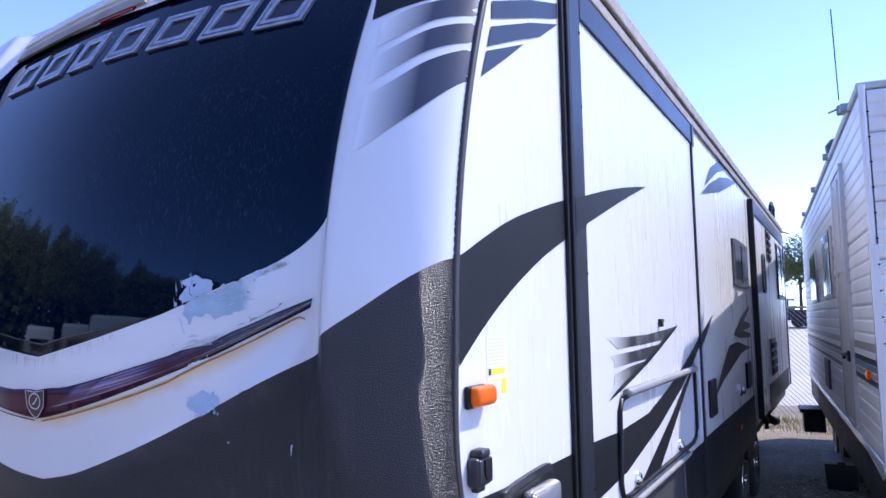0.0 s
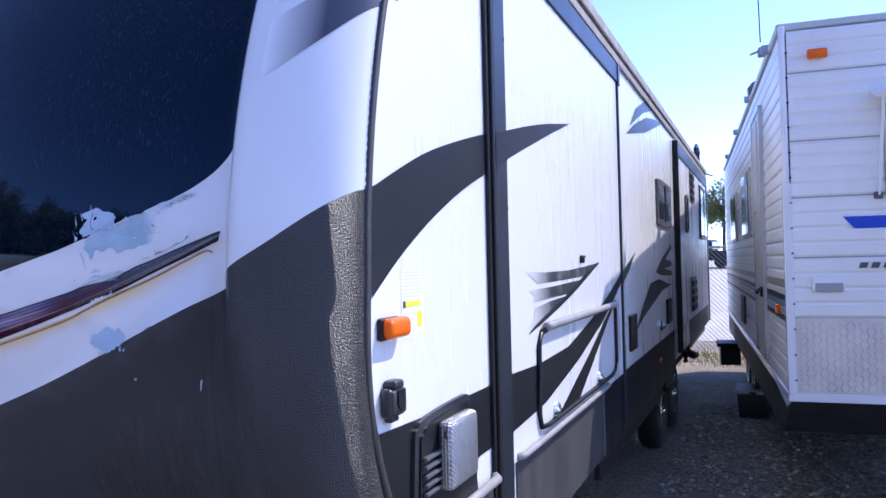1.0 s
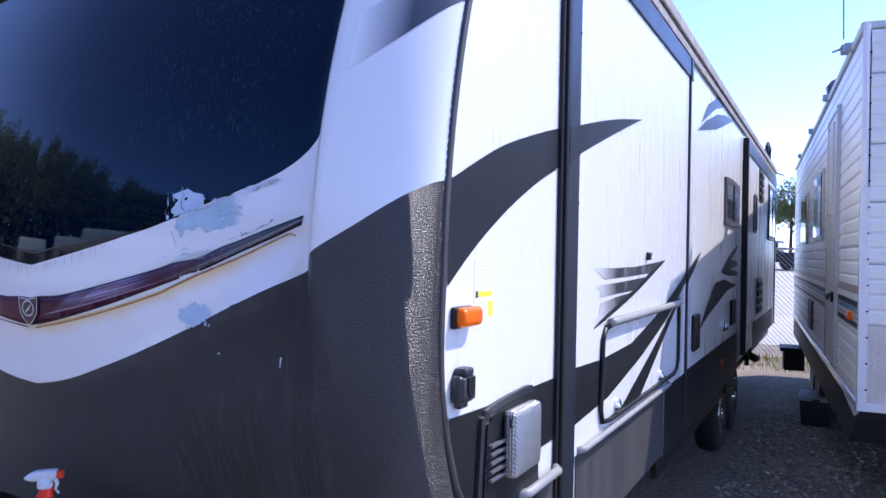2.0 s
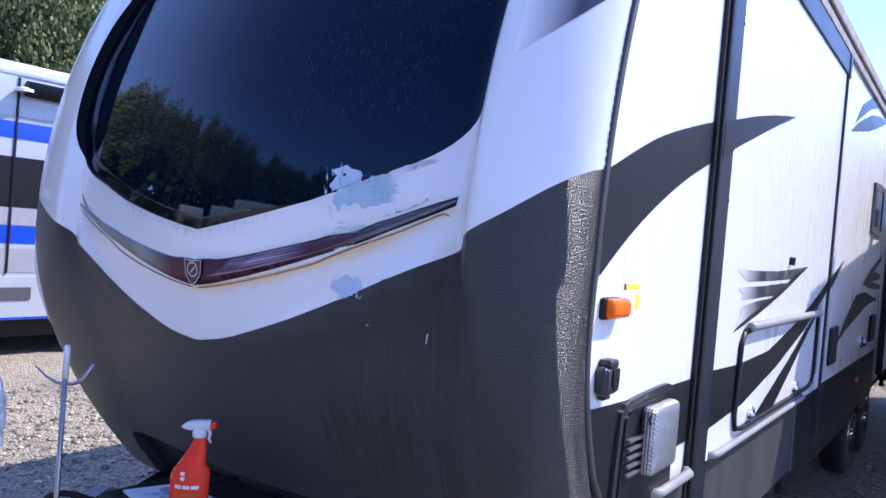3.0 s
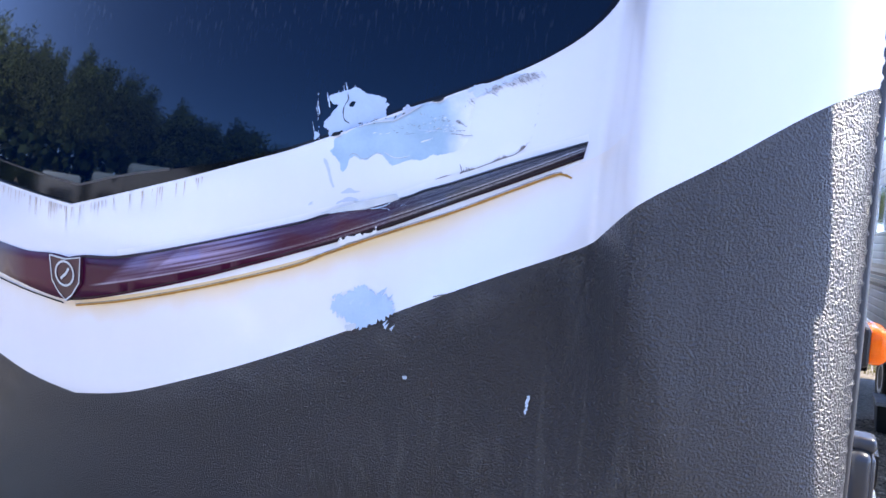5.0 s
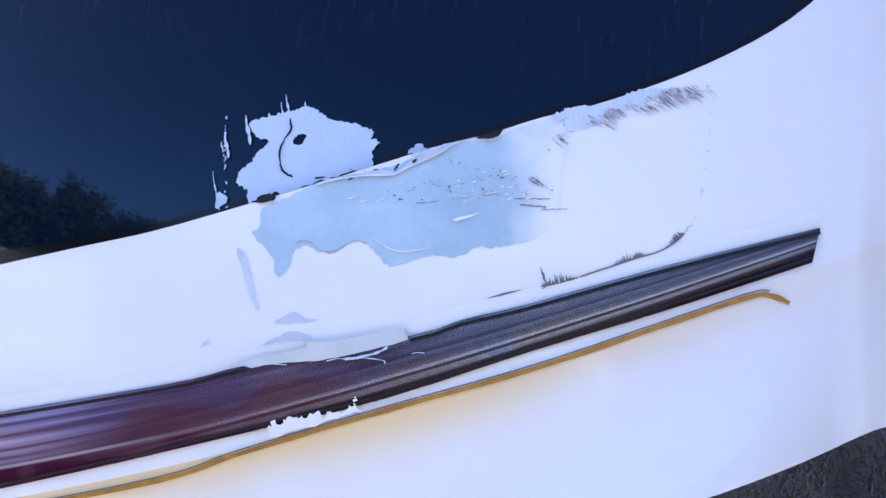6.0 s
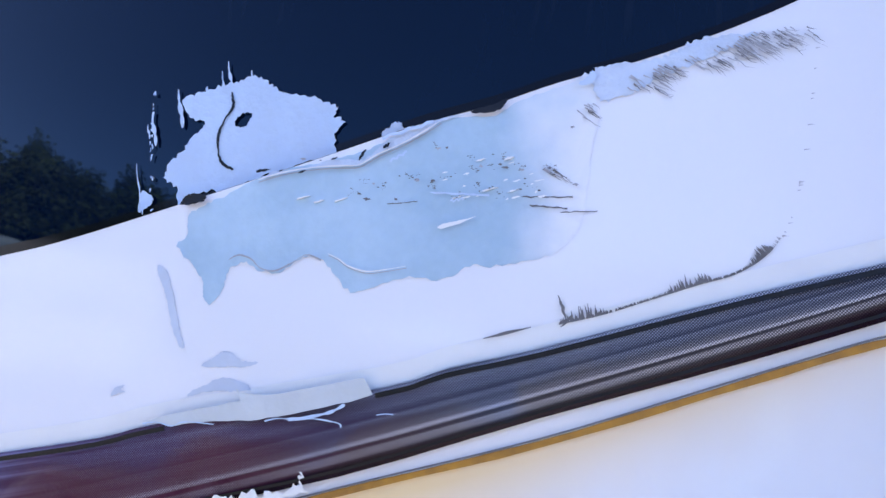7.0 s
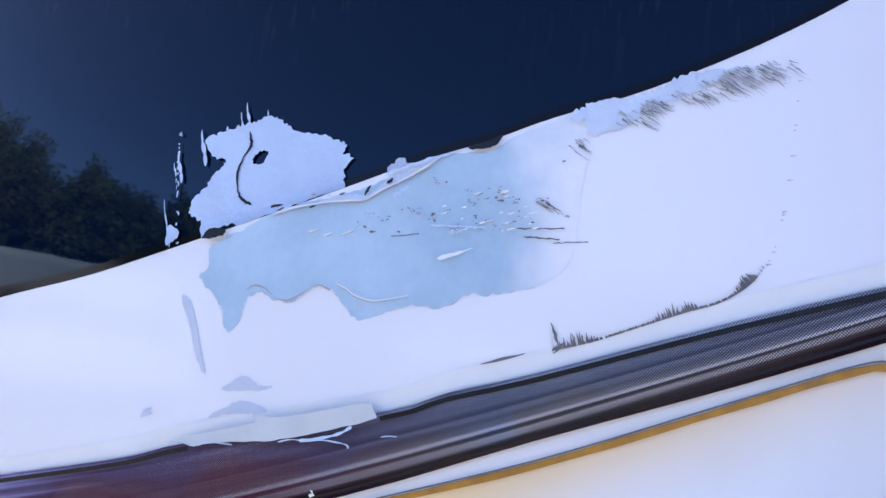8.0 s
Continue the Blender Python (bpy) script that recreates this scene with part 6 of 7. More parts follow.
def build_board():
    ob = thing("scrap_board", (-1.94, 1.32, 0.90), "white scrap board with grey smears lying on the battery box", "board")
    pts = [(-2.115, 1.262), (-1.80, 1.205), (-1.765, 1.425), (-2.06, 1.425)]
    bm = from_lists([(x, y, 0.907) for x, y in pts], [(0, 1, 2, 3)])
    part("sheet", thicken(face_towards(bm, (0, 0, 1)), (0, 0, -0.006)), material("white_board", (0.84, 0.84, 0.85), 0.4, vary=0.08, scale=20), ob)
    rnd = random.Random(5)
    for k in range(26):
        x, y, r = -2.04 + 0.11 * rnd.random(), 1.28 + 0.10 * rnd.random(), 0.004 + 0.011 * rnd.random()
        blob = [(x + r * (0.5 + rnd.random()) * math.cos(a), y + r * (0.5 + rnd.random()) * math.sin(a), 0.9074 + 0.0001 * k) for a in [j * math.pi / 4 for j in range(8)]]
        part("smear", from_lists(blob, [list(range(8))]), SMEAR_SHADE if k % 3 == 0 else PRIMER, ob)


build_board()


def trigger_head(top):
    """Sloping sprayer head, pulled from its side outline."""
    side = curve([(-0.050, 0.026), (-0.043, 0.036), (-0.024, 0.045), (0.010, 0.048), (0.030, 0.047), (0.030, 0.027), (0.014, 0.022), (-0.012, 0.020), (-0.030, 0.019)], 3)
    n = len(side)
    verts = []
    for y, k in ((-0.012, 0.86), (-0.009, 1.0), (0.009, 1.0), (0.012, 0.86)):
        verts += [(top.x - 0.008 + (p.x + 0.008) * k, top.y + y, top.z + 0.034 + (p.y - 0.034) * k) for p in side]
    faces = [(r * n + i, r * n + (i + 1) % n, (r + 1) * n + (i + 1) % n, (r + 1) * n + i) for r in range(3) for i in range(n)]
    bm = from_lists(verts, faces + [tuple(range(n))[::-1], tuple(range(3 * n, 4 * n))])
    bmesh.ops.recalc_face_normals(bm, faces=bm.faces[:])
    return bm


def build_bottle():
    at = Vector((-1.838, 1.296, 0.908))
    ob = thing("spray_bottle", tuple(at), "red plastic trigger spray bottle with a clear nozzle, on the board", "spray bottle")
    turn = Matrix.Translation(at) @ Matrix.Rotation(radians(38), 4, "Z") @ Matrix.Translation(-at)
    prof = [(0.050, 0.0), (0.055, 0.006), (0.055, 0.10), (0.054, 0.116), (0.050, 0.130), (0.042, 0.147), (0.033, 0.166), (0.026, 0.186), (0.019, 0.206), (0.017, 0.212), (0.017, 0.226)]
    body = revolve(prof, at, 28, 0.62)
    for v in body.verts:
        h = v.co.z - at.z
        if h > 0.11:
            v.co.x += 0.20 * (h - 0.11)
        # finger waist on the trigger's side
        if v.co.x > at.x + 0.01:
            v.co.x -= 0.010 * math.exp(-((h - 0.152) / 0.014) ** 2)
    body.transform(turn)
    part("bottle_body", body, RED, ob, "translucent red bottle with a waisted neck", True)
    top = at + Vector((0.018, 0, 0.222))
    parts = [("neck_collar", revolve([(0.019, 0), (0.020, 0.004), (0.019, 0.022), (0.013, 0.028)], top, 18), CLOUDY),
             ("trigger_head", trigger_head(top), CLOUDY),
             ("trigger", tube([top + Vector((0.022, 0, 0.028)), top + Vector((0.030, 0, 0.010)), top + Vector((0.026, 0, -0.004)), top + Vector((0.034, 0, -0.016))], [0.006, 0.005, 0.004, 0.003], 8), CLOUDY),
             ("nozzle", box(top.x + 0.028, top.x + 0.045, top.y - 0.010, top.y + 0.010, top.z + 0.025, top.z + 0.045, 0.003), RED)]
    for name, bm, mat in parts:
        bm.transform(turn)
        part(name, bm, mat, ob, "", name != "nozzle")
    # printed label: plain bars and a small code of bars
    marks = [(-0.018, 0.012, 0.118, 0.010, PAPER), (-0.018, 0.012, 0.104, 0.010, PAPER)] + [(-0.034 + 0.024 * k, 0.020, 0.080, 0.010, PAPER) for k in range(3)]
    marks += [(-0.032, 0.064, 0.066 - 0.008 * k, 0.003, GOLD) for k in range(4)]
    marks += [(0.006, 0.028, 0.014, 0.016, PAPER)]
    marks += [(0.009 + 0.0048 * k, 0.0022, 0.015, 0.014, BLACK) for k in range(5)]
    for k, (x, w, z, h, mat) in enumerate(marks):
        verts = []
        for i in range(7):
            xx = x + w * i / 6
            y = -0.62 * math.sqrt(max(0.0, 0.054 ** 2 - xx * xx)) - 0.0006 - 0.00005 * k
            verts += [(at.x + xx, at.y + y, at.z + z), (at.x + xx, at.y + y, at.z + z + h)]
        bm = from_lists(verts, [(2 * i, 2 * i + 2, 2 * i + 3, 2 * i + 1) for i in range(6)])
        bm.transform(turn)
        part("label_bar", bm, mat, ob)


build_bottle()


def build_rod():
    x, y = -2.03, 1.015
    ob = thing("jack_rod", (x, y, 0.75), "upright steel rod with a two-winged hook, standing in the tongue", "steel rod")
    part("shaft", tube([(x, y, 0.62), (x, y, 1.30)], 0.0068, 10), STEEL, ob, "", True)
    part("cap", tube([(x, y, 1.29), (x, y, 1.375), (x, y, 1.382)], [0.0082, 0.0082, 0.006], 12), CLOUDY, ob, "white sleeve on the rod's top", True)
    wing = [(x - 0.075, y - 0.045, 1.318), (x - 0.045, y - 0.028, 1.292), (x - 0.018, y - 0.012, 1.278), (x + 0.018, y + 0.012, 1.278), (x + 0.040, y + 0.028, 1.292), (x + 0.058, y + 0.044, 1.335)]
    part("hook", tube(wing, [0.0022, 0.0032, 0.0045, 0.005, 0.0065, 0.005], 8), STEEL, ob, "", True)
    hose = [(x - 0.045 + 0.085 * math.cos(a), y + 0.085 + 0.10 * math.sin(a), 0.905 + 0.02 * math.sin(2 * a + 1)) for a in [2 * math.pi * k / 28 for k in range(28)]]
    h = thing("hose_loop", (x, y, 0.80), "loop of black hose round the steel rod", "hose")
    part("hose", tube(hose, 0.0095, 8, True), RUBBER, h, "", True)
    part("tail", tube([(x + 0.03, y + 0.085, 0.905), (x + 0.09, y + 0.13, 0.90), (x + 0.13, y + 0.24, 0.82)], 0.0095, 8), RUBBER, h, "", True)
    bar = thing("steel_channel", (x - 0.14, y + 0.10, 0.84), "galvanised steel channel lying across the tongue", "steel channel")
    a, b = Vector((-2.0, 0.885, 0.862)), Vector((-2.24, 1.265, 0.862))
    d = (b - a).normalized()
    side = d.cross(Vector((0, 0, 1))).normalized() * 0.024
    up = Vector((0, 0, 0.018))
    prof = [-side - up, -side + up, side + up, side - up, side * 0.8 - up, side * 0.8 + up * 0.75, -side * 0.8 + up * 0.75, -side * 0.8 - up]
    verts = [a + q for q in prof] + [b + q for q in prof]
    part("web", from_lists(verts, [(k, (k + 1) % 8, (k + 1) % 8 + 8, k + 8) for k in range(8)]), GALV, bar)
    for t in (0.25, 0.5, 0.75):
        part("slot", revolve([(0.008, 0), (0.008, 0.0008)], a.lerp(b, t) + Vector((0, 0, 0.0182)), 10), BLACK, bar)
    cx, cy = x - 0.06, y + 0.12
    clamp = thing("spring_clamp", (cx, cy, 0.80), "bright steel clamp and chain links on the tongue", "clamp")
    part("jaw", box(cx + 0.03, cx + 0.10, cy + 0.02, cy + 0.10, 0.85, 0.89, 0.012, 3), GALV, clamp)
    part("jaw", tube([(cx + 0.02, cy + 0.09, 0.81), (cx + 0.06, cy + 0.10, 0.87), (cx + 0.11, cy + 0.06, 0.88), (cx + 0.14, cy + 0.02, 0.83)], 0.012, 8), CHROME, clamp, "", True)
    for k in range(4):
        c = Vector((cx + 0.08 + 0.025 * k, cy - 0.01 + 0.012 * k, 0.862))
        part("link", tube([c + Vector((0.02 * math.cos(a), 0.012 * math.sin(a), 0.006 * math.sin(a + k))) for a in [2 * math.pi * j / 12 for j in range(12)]], 0.005, 6, True), CHROME, clamp)


build_rod()


def build_jack():
    x, y = CX, 0.74
    ob = thing("tongue_jack", (x, y, 0.0), "tongue jack under a white plastic bag", "trailer jack")
    part("post", tube([(x, y, 0.10), (x, y, 1.15)], 0.03, 12), STEEL, ob, "", True)
    part("foot", revolve([(0.09, 0.0), (0.09, 0.02), (0.035, 0.05), (0.03, 0.12)], (x, y, 0.0), 16), STEEL, ob)
    bag = thing("plastic_bag", (x, y, 1.1), "crumpled white plastic bag tied over the jack", "plastic bag")
    bm = bmesh.new()
    bmesh.ops.create_icosphere(bm, subdivisions=5, radius=1)
    for v in bm.verts:
        n = v.co.copy()
        fold = 1 + 0.16 * noise.noise(n * 2.1) + 0.07 * noise.noise(n * 5 + Vector((3, 1, 2))) + 0.025 * abs(noise.noise(n * 11))
        taper = 1 - 0.35 * max(0, n.z) ** 2
        v.co = Vector((x - 0.045, y, 1.245)) + Vector((n.x * 0.118 * taper, n.y * 0.11 * taper, n.z * 0.145)) * fold
    part("film", bm, BAG, bag, "", True)


build_jack()


# ---- the old trailer alongside ----
def build_old_trailer():
    base = Vector((0.17, 4.96, 0))
    ob = thing("old_trailer", (0.17, 4.96, 0), "older white corrugated-aluminium travel trailer with a diamond-plate front", "travel trailer")
    turn = Matrix.Translation(base) @ Matrix.Rotation(radians(5.0), 4, "Z")
    L, Wd, Z0, Z1 = 7.7, 2.35, 0.955, 3.15

    def put(name, bm, mat, parent=None, label="", smooth=False):
        bm.transform(turn)
        return part(name, bm, mat, parent or ob, label, smooth)

    def ribbed(z0, z1, span, pitch=0.082, depth=0.007):
        """Profile of horizontal ribs as (out, z)."""
        prof = []
        n = max(1, round((z1 - z0) / pitch))
        h = (z1 - z0) / n
        for i in range(n):
            z = z0 + h * i
            prof += [(0, z), (depth, z + 0.012), (depth * 1.1, z + h * 0.5), (depth, z + h - 0.016), (0, z + h - 0.006)]
        return prof + [(0, z1)]

    # front face leans back a little at the top
    def lean(z):
        return 0.0 if z < 2.2 else 0.03 * (z - 2.2)

    for z0, z1 in ((1.40, 1.756), (1.756, 2.113), (2.113, 2.449), (2.449, 2.86), (2.86, Z1 - 0.03)):
        prof = ribbed(z0 + 0.004, z1 - 0.004, Wd)
        verts = [(0.03, lean(z) - o, z) for o, z in prof] + [(Wd - 0.03, lean(z) - o, z) for o, z in prof]
        n = len(prof)
        put("front_panel", from_lists(verts, [(i, n + i, n + i + 1, i + 1) for i in range(n - 1)]), ALU_WHITE, None, "white ribbed aluminium front sheet")
        put("panel_seam", box(0.03, Wd - 0.03, lean(z0) - 0.004, lean(z0) + 0.01, z0 - 0.004, z0 + 0.004), STRIPE_GREY)
    # lower diamond plate
    plate = put("diamond_plate", box(0.03, Wd - 0.03, -0.006, 0.01, Z0, 1.40), DIAMOND, None, "worn diamond-plate gravel guard")
    dv, df = [], []
    for i in range(64):
        for j in range(15):
            cx, cz = 0.055 + 0.0355 * i, Z0 + 0.025 + 0.0275 * j
            a = radians(45 if (i + j) % 2 else -45)
            for sx, sz in ((-0.017, 0), (0, -0.005), (0.017, 0), (0, 0.005)):
                dv.append((cx + sx * math.cos(a) - sz * math.sin(a), -0.0065, cz + sx * math.sin(a) + sz * math.cos(a)))
            dv.append((cx, -0.0125, cz))
            k = len(dv) - 5
            df += [(k, k + 1, k + 4), (k + 1, k + 2, k + 4), (k + 2, k + 3, k + 4), (k + 3, k, k + 4)]
    tagged(put("tread_pattern", from_lists(dv, df), DIAMOND, plate), kind="stuff")
    # side towards the other trailer, with slanting ribs of thinner pitch
    for z0, z1 in ((Z0, 1.42), (1.42, 1.86), (1.86, 2.3), (2.3, 2.74), (2.74, Z1 - 0.03)):
        prof = ribbed(z0 + 0.003, z1 - 0.003, L, 0.088)
        verts = [(-o, 0.04 + lean(z), z) for o, z in prof] + [(-o, L - 0.03, z) for o, z in prof]
        n = len(prof)
        put("side_panel", from_lists(verts, [(i + 1, n + i + 1, n + i, i) for i in range(n - 1)]), ALU_WHITE, None, "white ribbed aluminium side sheet")
        put("panel_seam", box(-0.004, 0.01, 0.05, L, z0 - 0.004, z0 + 0.004), STRIPE_GREY)
    put("far_side", box(Wd - 0.02, Wd, 0.04, L, Z0, Z1 - 0.02), ALU_WHITE)
    put("rear_side", box(0.02, Wd - 0.02, L - 0.03, L, Z0, Z1 - 0.02), ALU_WHITE)
    put("roof", box(-0.02, Wd + 0.02, 0.06, L + 0.02, Z1 - 0.02, Z1 + 0.03, 0.012), FILLER, None, "white metal roof with a folded edge")
    put("corner_moulding", merge(box(-0.018, 0.03, -0.014, 0.03, Z0 - 0.01, 2.2, 0.006), tube([(0.006, 0.006, 2.2), (0.006, lean(Z1), Z1)], 0.02, 8)), WHITE, None, "white corner moulding with screws")
    for k in range(14):
        z = Z0 + 0.08 + k * 0.15
        put("screw", revolve([(0.007, -0.006), (0.007, 0.0), (0.003, 0.003)], (0.026, -0.016 + lean(z), z), 6), BLACK)
    put("corner_moulding", box(Wd - 0.03, Wd + 0.018, -0.014, 0.05, Z0, Z1, 0.006), WHITE)
    put("floor_rail", box(-0.02, Wd + 0.02, -0.012, L, Z0 - 0.05, Z0, 0.006), WHITE)
    # dark underbody, slanted at the front
    verts = [(0.0, 0.0, Z0 - 0.05), (Wd, 0.0, Z0 - 0.05), (Wd, 0.5, 0.62), (0.0, 0.5, 0.62), (0.0, L, 0.62), (Wd, L, 0.62), (0.0, L, Z0 - 0.05), (Wd, L, Z0 - 0.05)]
    put("underbody", from_lists(verts, [(0, 1, 2, 3), (3, 2, 5, 4), (0, 3, 4, 6), (1, 7, 5, 2), (4, 5, 7, 6)]), DULL, None, "dark underbody")
    for y in (4.4, 5.25):
        for x in (0.10, Wd - 0.30):
            wheel = put("wheel", revolve([(0.18, 0.0), (0.31, 0.0), (0.34, 0.03), (0.345, 0.10), (0.34, 0.17), (0.31, 0.20), (0.18, 0.20)], (x, y, 0.345), 24, 1, "x"), RUBBER, None, "black trailer tyre", True)
            put("rim", revolve([(0.02, 0.03), (0.17, 0.02), (0.185, 0.0), (0.15, -0.004), (0.05, 0.02), (0.02, 0.02)], (x, y, 0.345), 18, 1, "x"), STEEL, wheel)
    put("marker_lamp", box(0.139, 0.247, lean(2.96) - 0.045, lean(2.96) - 0.006, 2.932, 2.988, 0.012, 3), AMBER, None, "amber clearance lamp")
    docking = put("docking_lamp", box(0.122, 0.297, -0.028, 0.0, 1.550, 1.645, 0.016, 3), ALU_WHITE, None, "front lamp with a smoky lens in a white frame")
    put("lens", box(0.140, 0.288, -0.034, -0.02, 1.556, 1.606, 0.006), STRIPE_GREY, docking)
    bm = from_lists([(0.298, -0.0105, 1.990), (1.9, -0.0105, 1.990), (1.9, -0.0105, 1.920), (0.357, -0.0105, 1.920)], [(3, 2, 1, 0)])
    put("blue_stripe", bm, BLUE, None, "blue stripe decal")
    for k in range(6):
        x = 0.372 + 0.062 * k
        bm = from_lists([(x, -0.0145, 1.690), (x + 0.040, -0.0145, 1.690), (x + 0.052, -0.0145, 1.722), (x + 0.012, -0.0145, 1.722)], [(0, 1, 2, 3)])
        put("badge_bar", thicken(bm, (0, 0.006, 0)), GREYBOX, None, "slanted dark badge shape" if k == 0 else "")
    # front window under a folded awning plate
    win = put("front_window", box(0.52, 1.70, lean(2.35) - 0.02, lean(2.35) + 0.0, 2.10, 2.64, 0.02), SILVER, None, "front window under a hinged awning plate")
    put("pane", box(0.58, 1.66, lean(2.3) - 0.026, lean(2.3) - 0.015, 2.12, 2.58), DARKGLASS, win)
    verts = [(0.46, -0.02, 2.715), (1.76, -0.02, 2.715), (1.76, -0.22, 2.655), (0.46, -0.22, 2.655)]
    put("awning_plate", thicken(from_lists(verts, [(0, 1, 2, 3)]), (0, 0.01, -0.02)), ALU_WHITE, win)
    for x in (0.487, 1.73):
        put("stay", tube([(x, -0.20, 2.655), (x, -0.02, 2.10)], 0.009, 6), ALU_WHITE, win)
        put("stay_bracket", box(x - 0.025, x + 0.02, -0.03, 0.0, 2.085, 2.125, 0.006), GREYBOX, win)
    # door, windows and stripes on the side
    door = put("entry_door", box(-0.030, 0.0, 1.25, 1.92, 1.02, 2.88, 0.01), BEIGE, None, "cream entry door with an aluminium frame")
    put("door_frame", merge(box(-0.036, 0.0, 1.21, 1.25, 0.99, 2.91, 0.004), box(-0.036, 0.0, 1.92, 1.96, 0.99, 2.91, 0.004), box(-0.036, 0.0, 1.25, 1.92, 2.88, 2.92, 0.004)), SILVER, door)
    put("door_handle", merge(box(-0.05, -0.03, 1.27, 1.36, 1.46, 1.54, 0.008), tube([(-0.06, 1.30, 1.515), (-0.085, 1.22, 1.512), (-0.085, 1.14, 1.500)], 0.013, 8)), BLACK, door)
    put("door_window", box(-0.040, -0.028, 1.42, 1.78, 2.12, 2.80, 0.01), BEIGE, door, "tall cream blind-covered door window")
    put("window_seal", merge(box(-0.043, -0.030, 1.40, 1.42, 2.10, 2.82), box(-0.043, -0.030, 1.78, 1.80, 2.10, 2.82)), CLOUDY, door)
    for y0, y1, z0, z1 in ((2.5, 3.4, 1.95, 2.6), (4.6, 5.6, 1.95, 2.55)):
        w = put("side_window", box(-0.028, 0.0, y0, y1, z0, z1, 0.015), SILVER, None, "louvred side window in an aluminium frame")
        put("pane", box(-0.036, -0.024, y0 + 0.04, y1 - 0.04, z0 + 0.04, z1 - 0.04), DARKGLASS, w)
    for z, h, mat in ((1.575, 0.05, TAN), (1.535, 0.03, CREAM), (1.495, 0.035, SLATE), (1.455, 0.035, TEAL), (1.415, 0.03, STRIPE_GREY), (1.37, 0.035, SLATE)):
        for y0, y1 in ((0.05, 1.20), (1.97, L - 0.1)):
            put("side_stripe", box(-0.0125, -0.009, y0, y1, z, z + h), mat)
    put("porch_lamp", box(-0.035, 0.0, 0.36, 0.46, 1.40, 1.46, 0.010), AMBER, None, "small amber side lamp")
    put("service_box", box(-0.03, 0.0, 3.6, 4.1, 1.05, 1.35, 0.01), GREYBOX)
    for y in (0.55, 2.2, 4.0, 6.1):
        put("roof_bracket", box(-0.06, 0.02, y, y + 0.04, Z1 - 0.02, Z1 + 0.04, 0.008), STEEL)
    ant = put("antenna_base", merge(box(-0.07, 0.0, 0.66, 0.74, Z1 + 0.0, Z1 + 0.06, 0.012), tube([(-0.03, 0.7, Z1 + 0.05), (-0.12, 0.66, Z1 + 0.01)], 0.008, 6)), STEEL, None, "roof antenna with a thin whip")
    put("whip", tube([(-0.05, 0.7, Z1 + 0.1), (-0.06, 0.72, Z1 + 0.75)], 0.004, 5), BLACK, ant)
    put("roof_vent", revolve([(0.12, 0.0), (0.13, 0.10), (0.09, 0.15), (0.03, 0.16)], (0.10, 2.3, Z1 + 0.02), 16), GREYBOX, None, "round grey roof vent")
    # entry step and boxes under the side
    put("entry_step", merge(box(-0.24, 0.06, 5.85, 6.35, 0.55, 0.60, 0.01), box(-0.20, 0.06, 5.90, 6.30, 0.30, 0.55, 0.02)), BLACK, None, "folded black metal entry step")
    put("skirt_corner", from_lists([(-0.004, 0.0, Z0), (-0.004, 1.2, Z0), (-0.004, 1.2, Z0 - 0.04), (-0.004, 0.22, 0.83), (-0.004, 0.0, 0.90)], [(0, 1, 2, 3, 4)]), ALU_WHITE)
    put("tongue_beam", merge(box(0.55, 0.63, -0.9, 0.3, 0.60, 0.70), box(1.70, 1.78, -0.9, 0.3, 0.60, 0.70)), RUST)
    return ob


build_old_trailer()


def build_storage_bin():
    BIN = material("dark_green_plastic", (0.012, 0.018, 0.018), 0.45, vary=0.3, scale=12, fine=120)
    LID = material("dusty_grey_lid", (0.36, 0.37, 0.37), 0.5, vary=0.3, scale=12, fine=120)
    ob = thing("storage_bin", (-0.12, 9.05, 0), "dark plastic storage bin with a dusty grey lid on the gravel", "storage bin")
    bm = box(-0.275, 0.045, 8.80, 9.30, 0.0, 0.275, 0.02, 3)
    for v in bm.verts:
        k = 0.90 + 0.10 * v.co.z / 0.275
        v.co.x, v.co.y = -0.115 + (v.co.x + 0.115) * k, 9.05 + (v.co.y - 9.05) * k
    part("tub", bm, BIN, ob, "", True)
    part("lid", box(-0.293, 0.063, 8.78, 9.33, 0.272, 0.31, 0.012, 3), LID, ob)
    for x in (-0.20, -0.115, -0.03):
        part("lid_rib", box(x - 0.008, x + 0.008, 8.82, 9.29, 0.309, 0.314, 0.002), LID, ob)
    part("latch", box(-0.15, -0.08, 8.772, 8.785, 0.22, 0.30, 0.004), BIN, ob)


build_storage_bin()


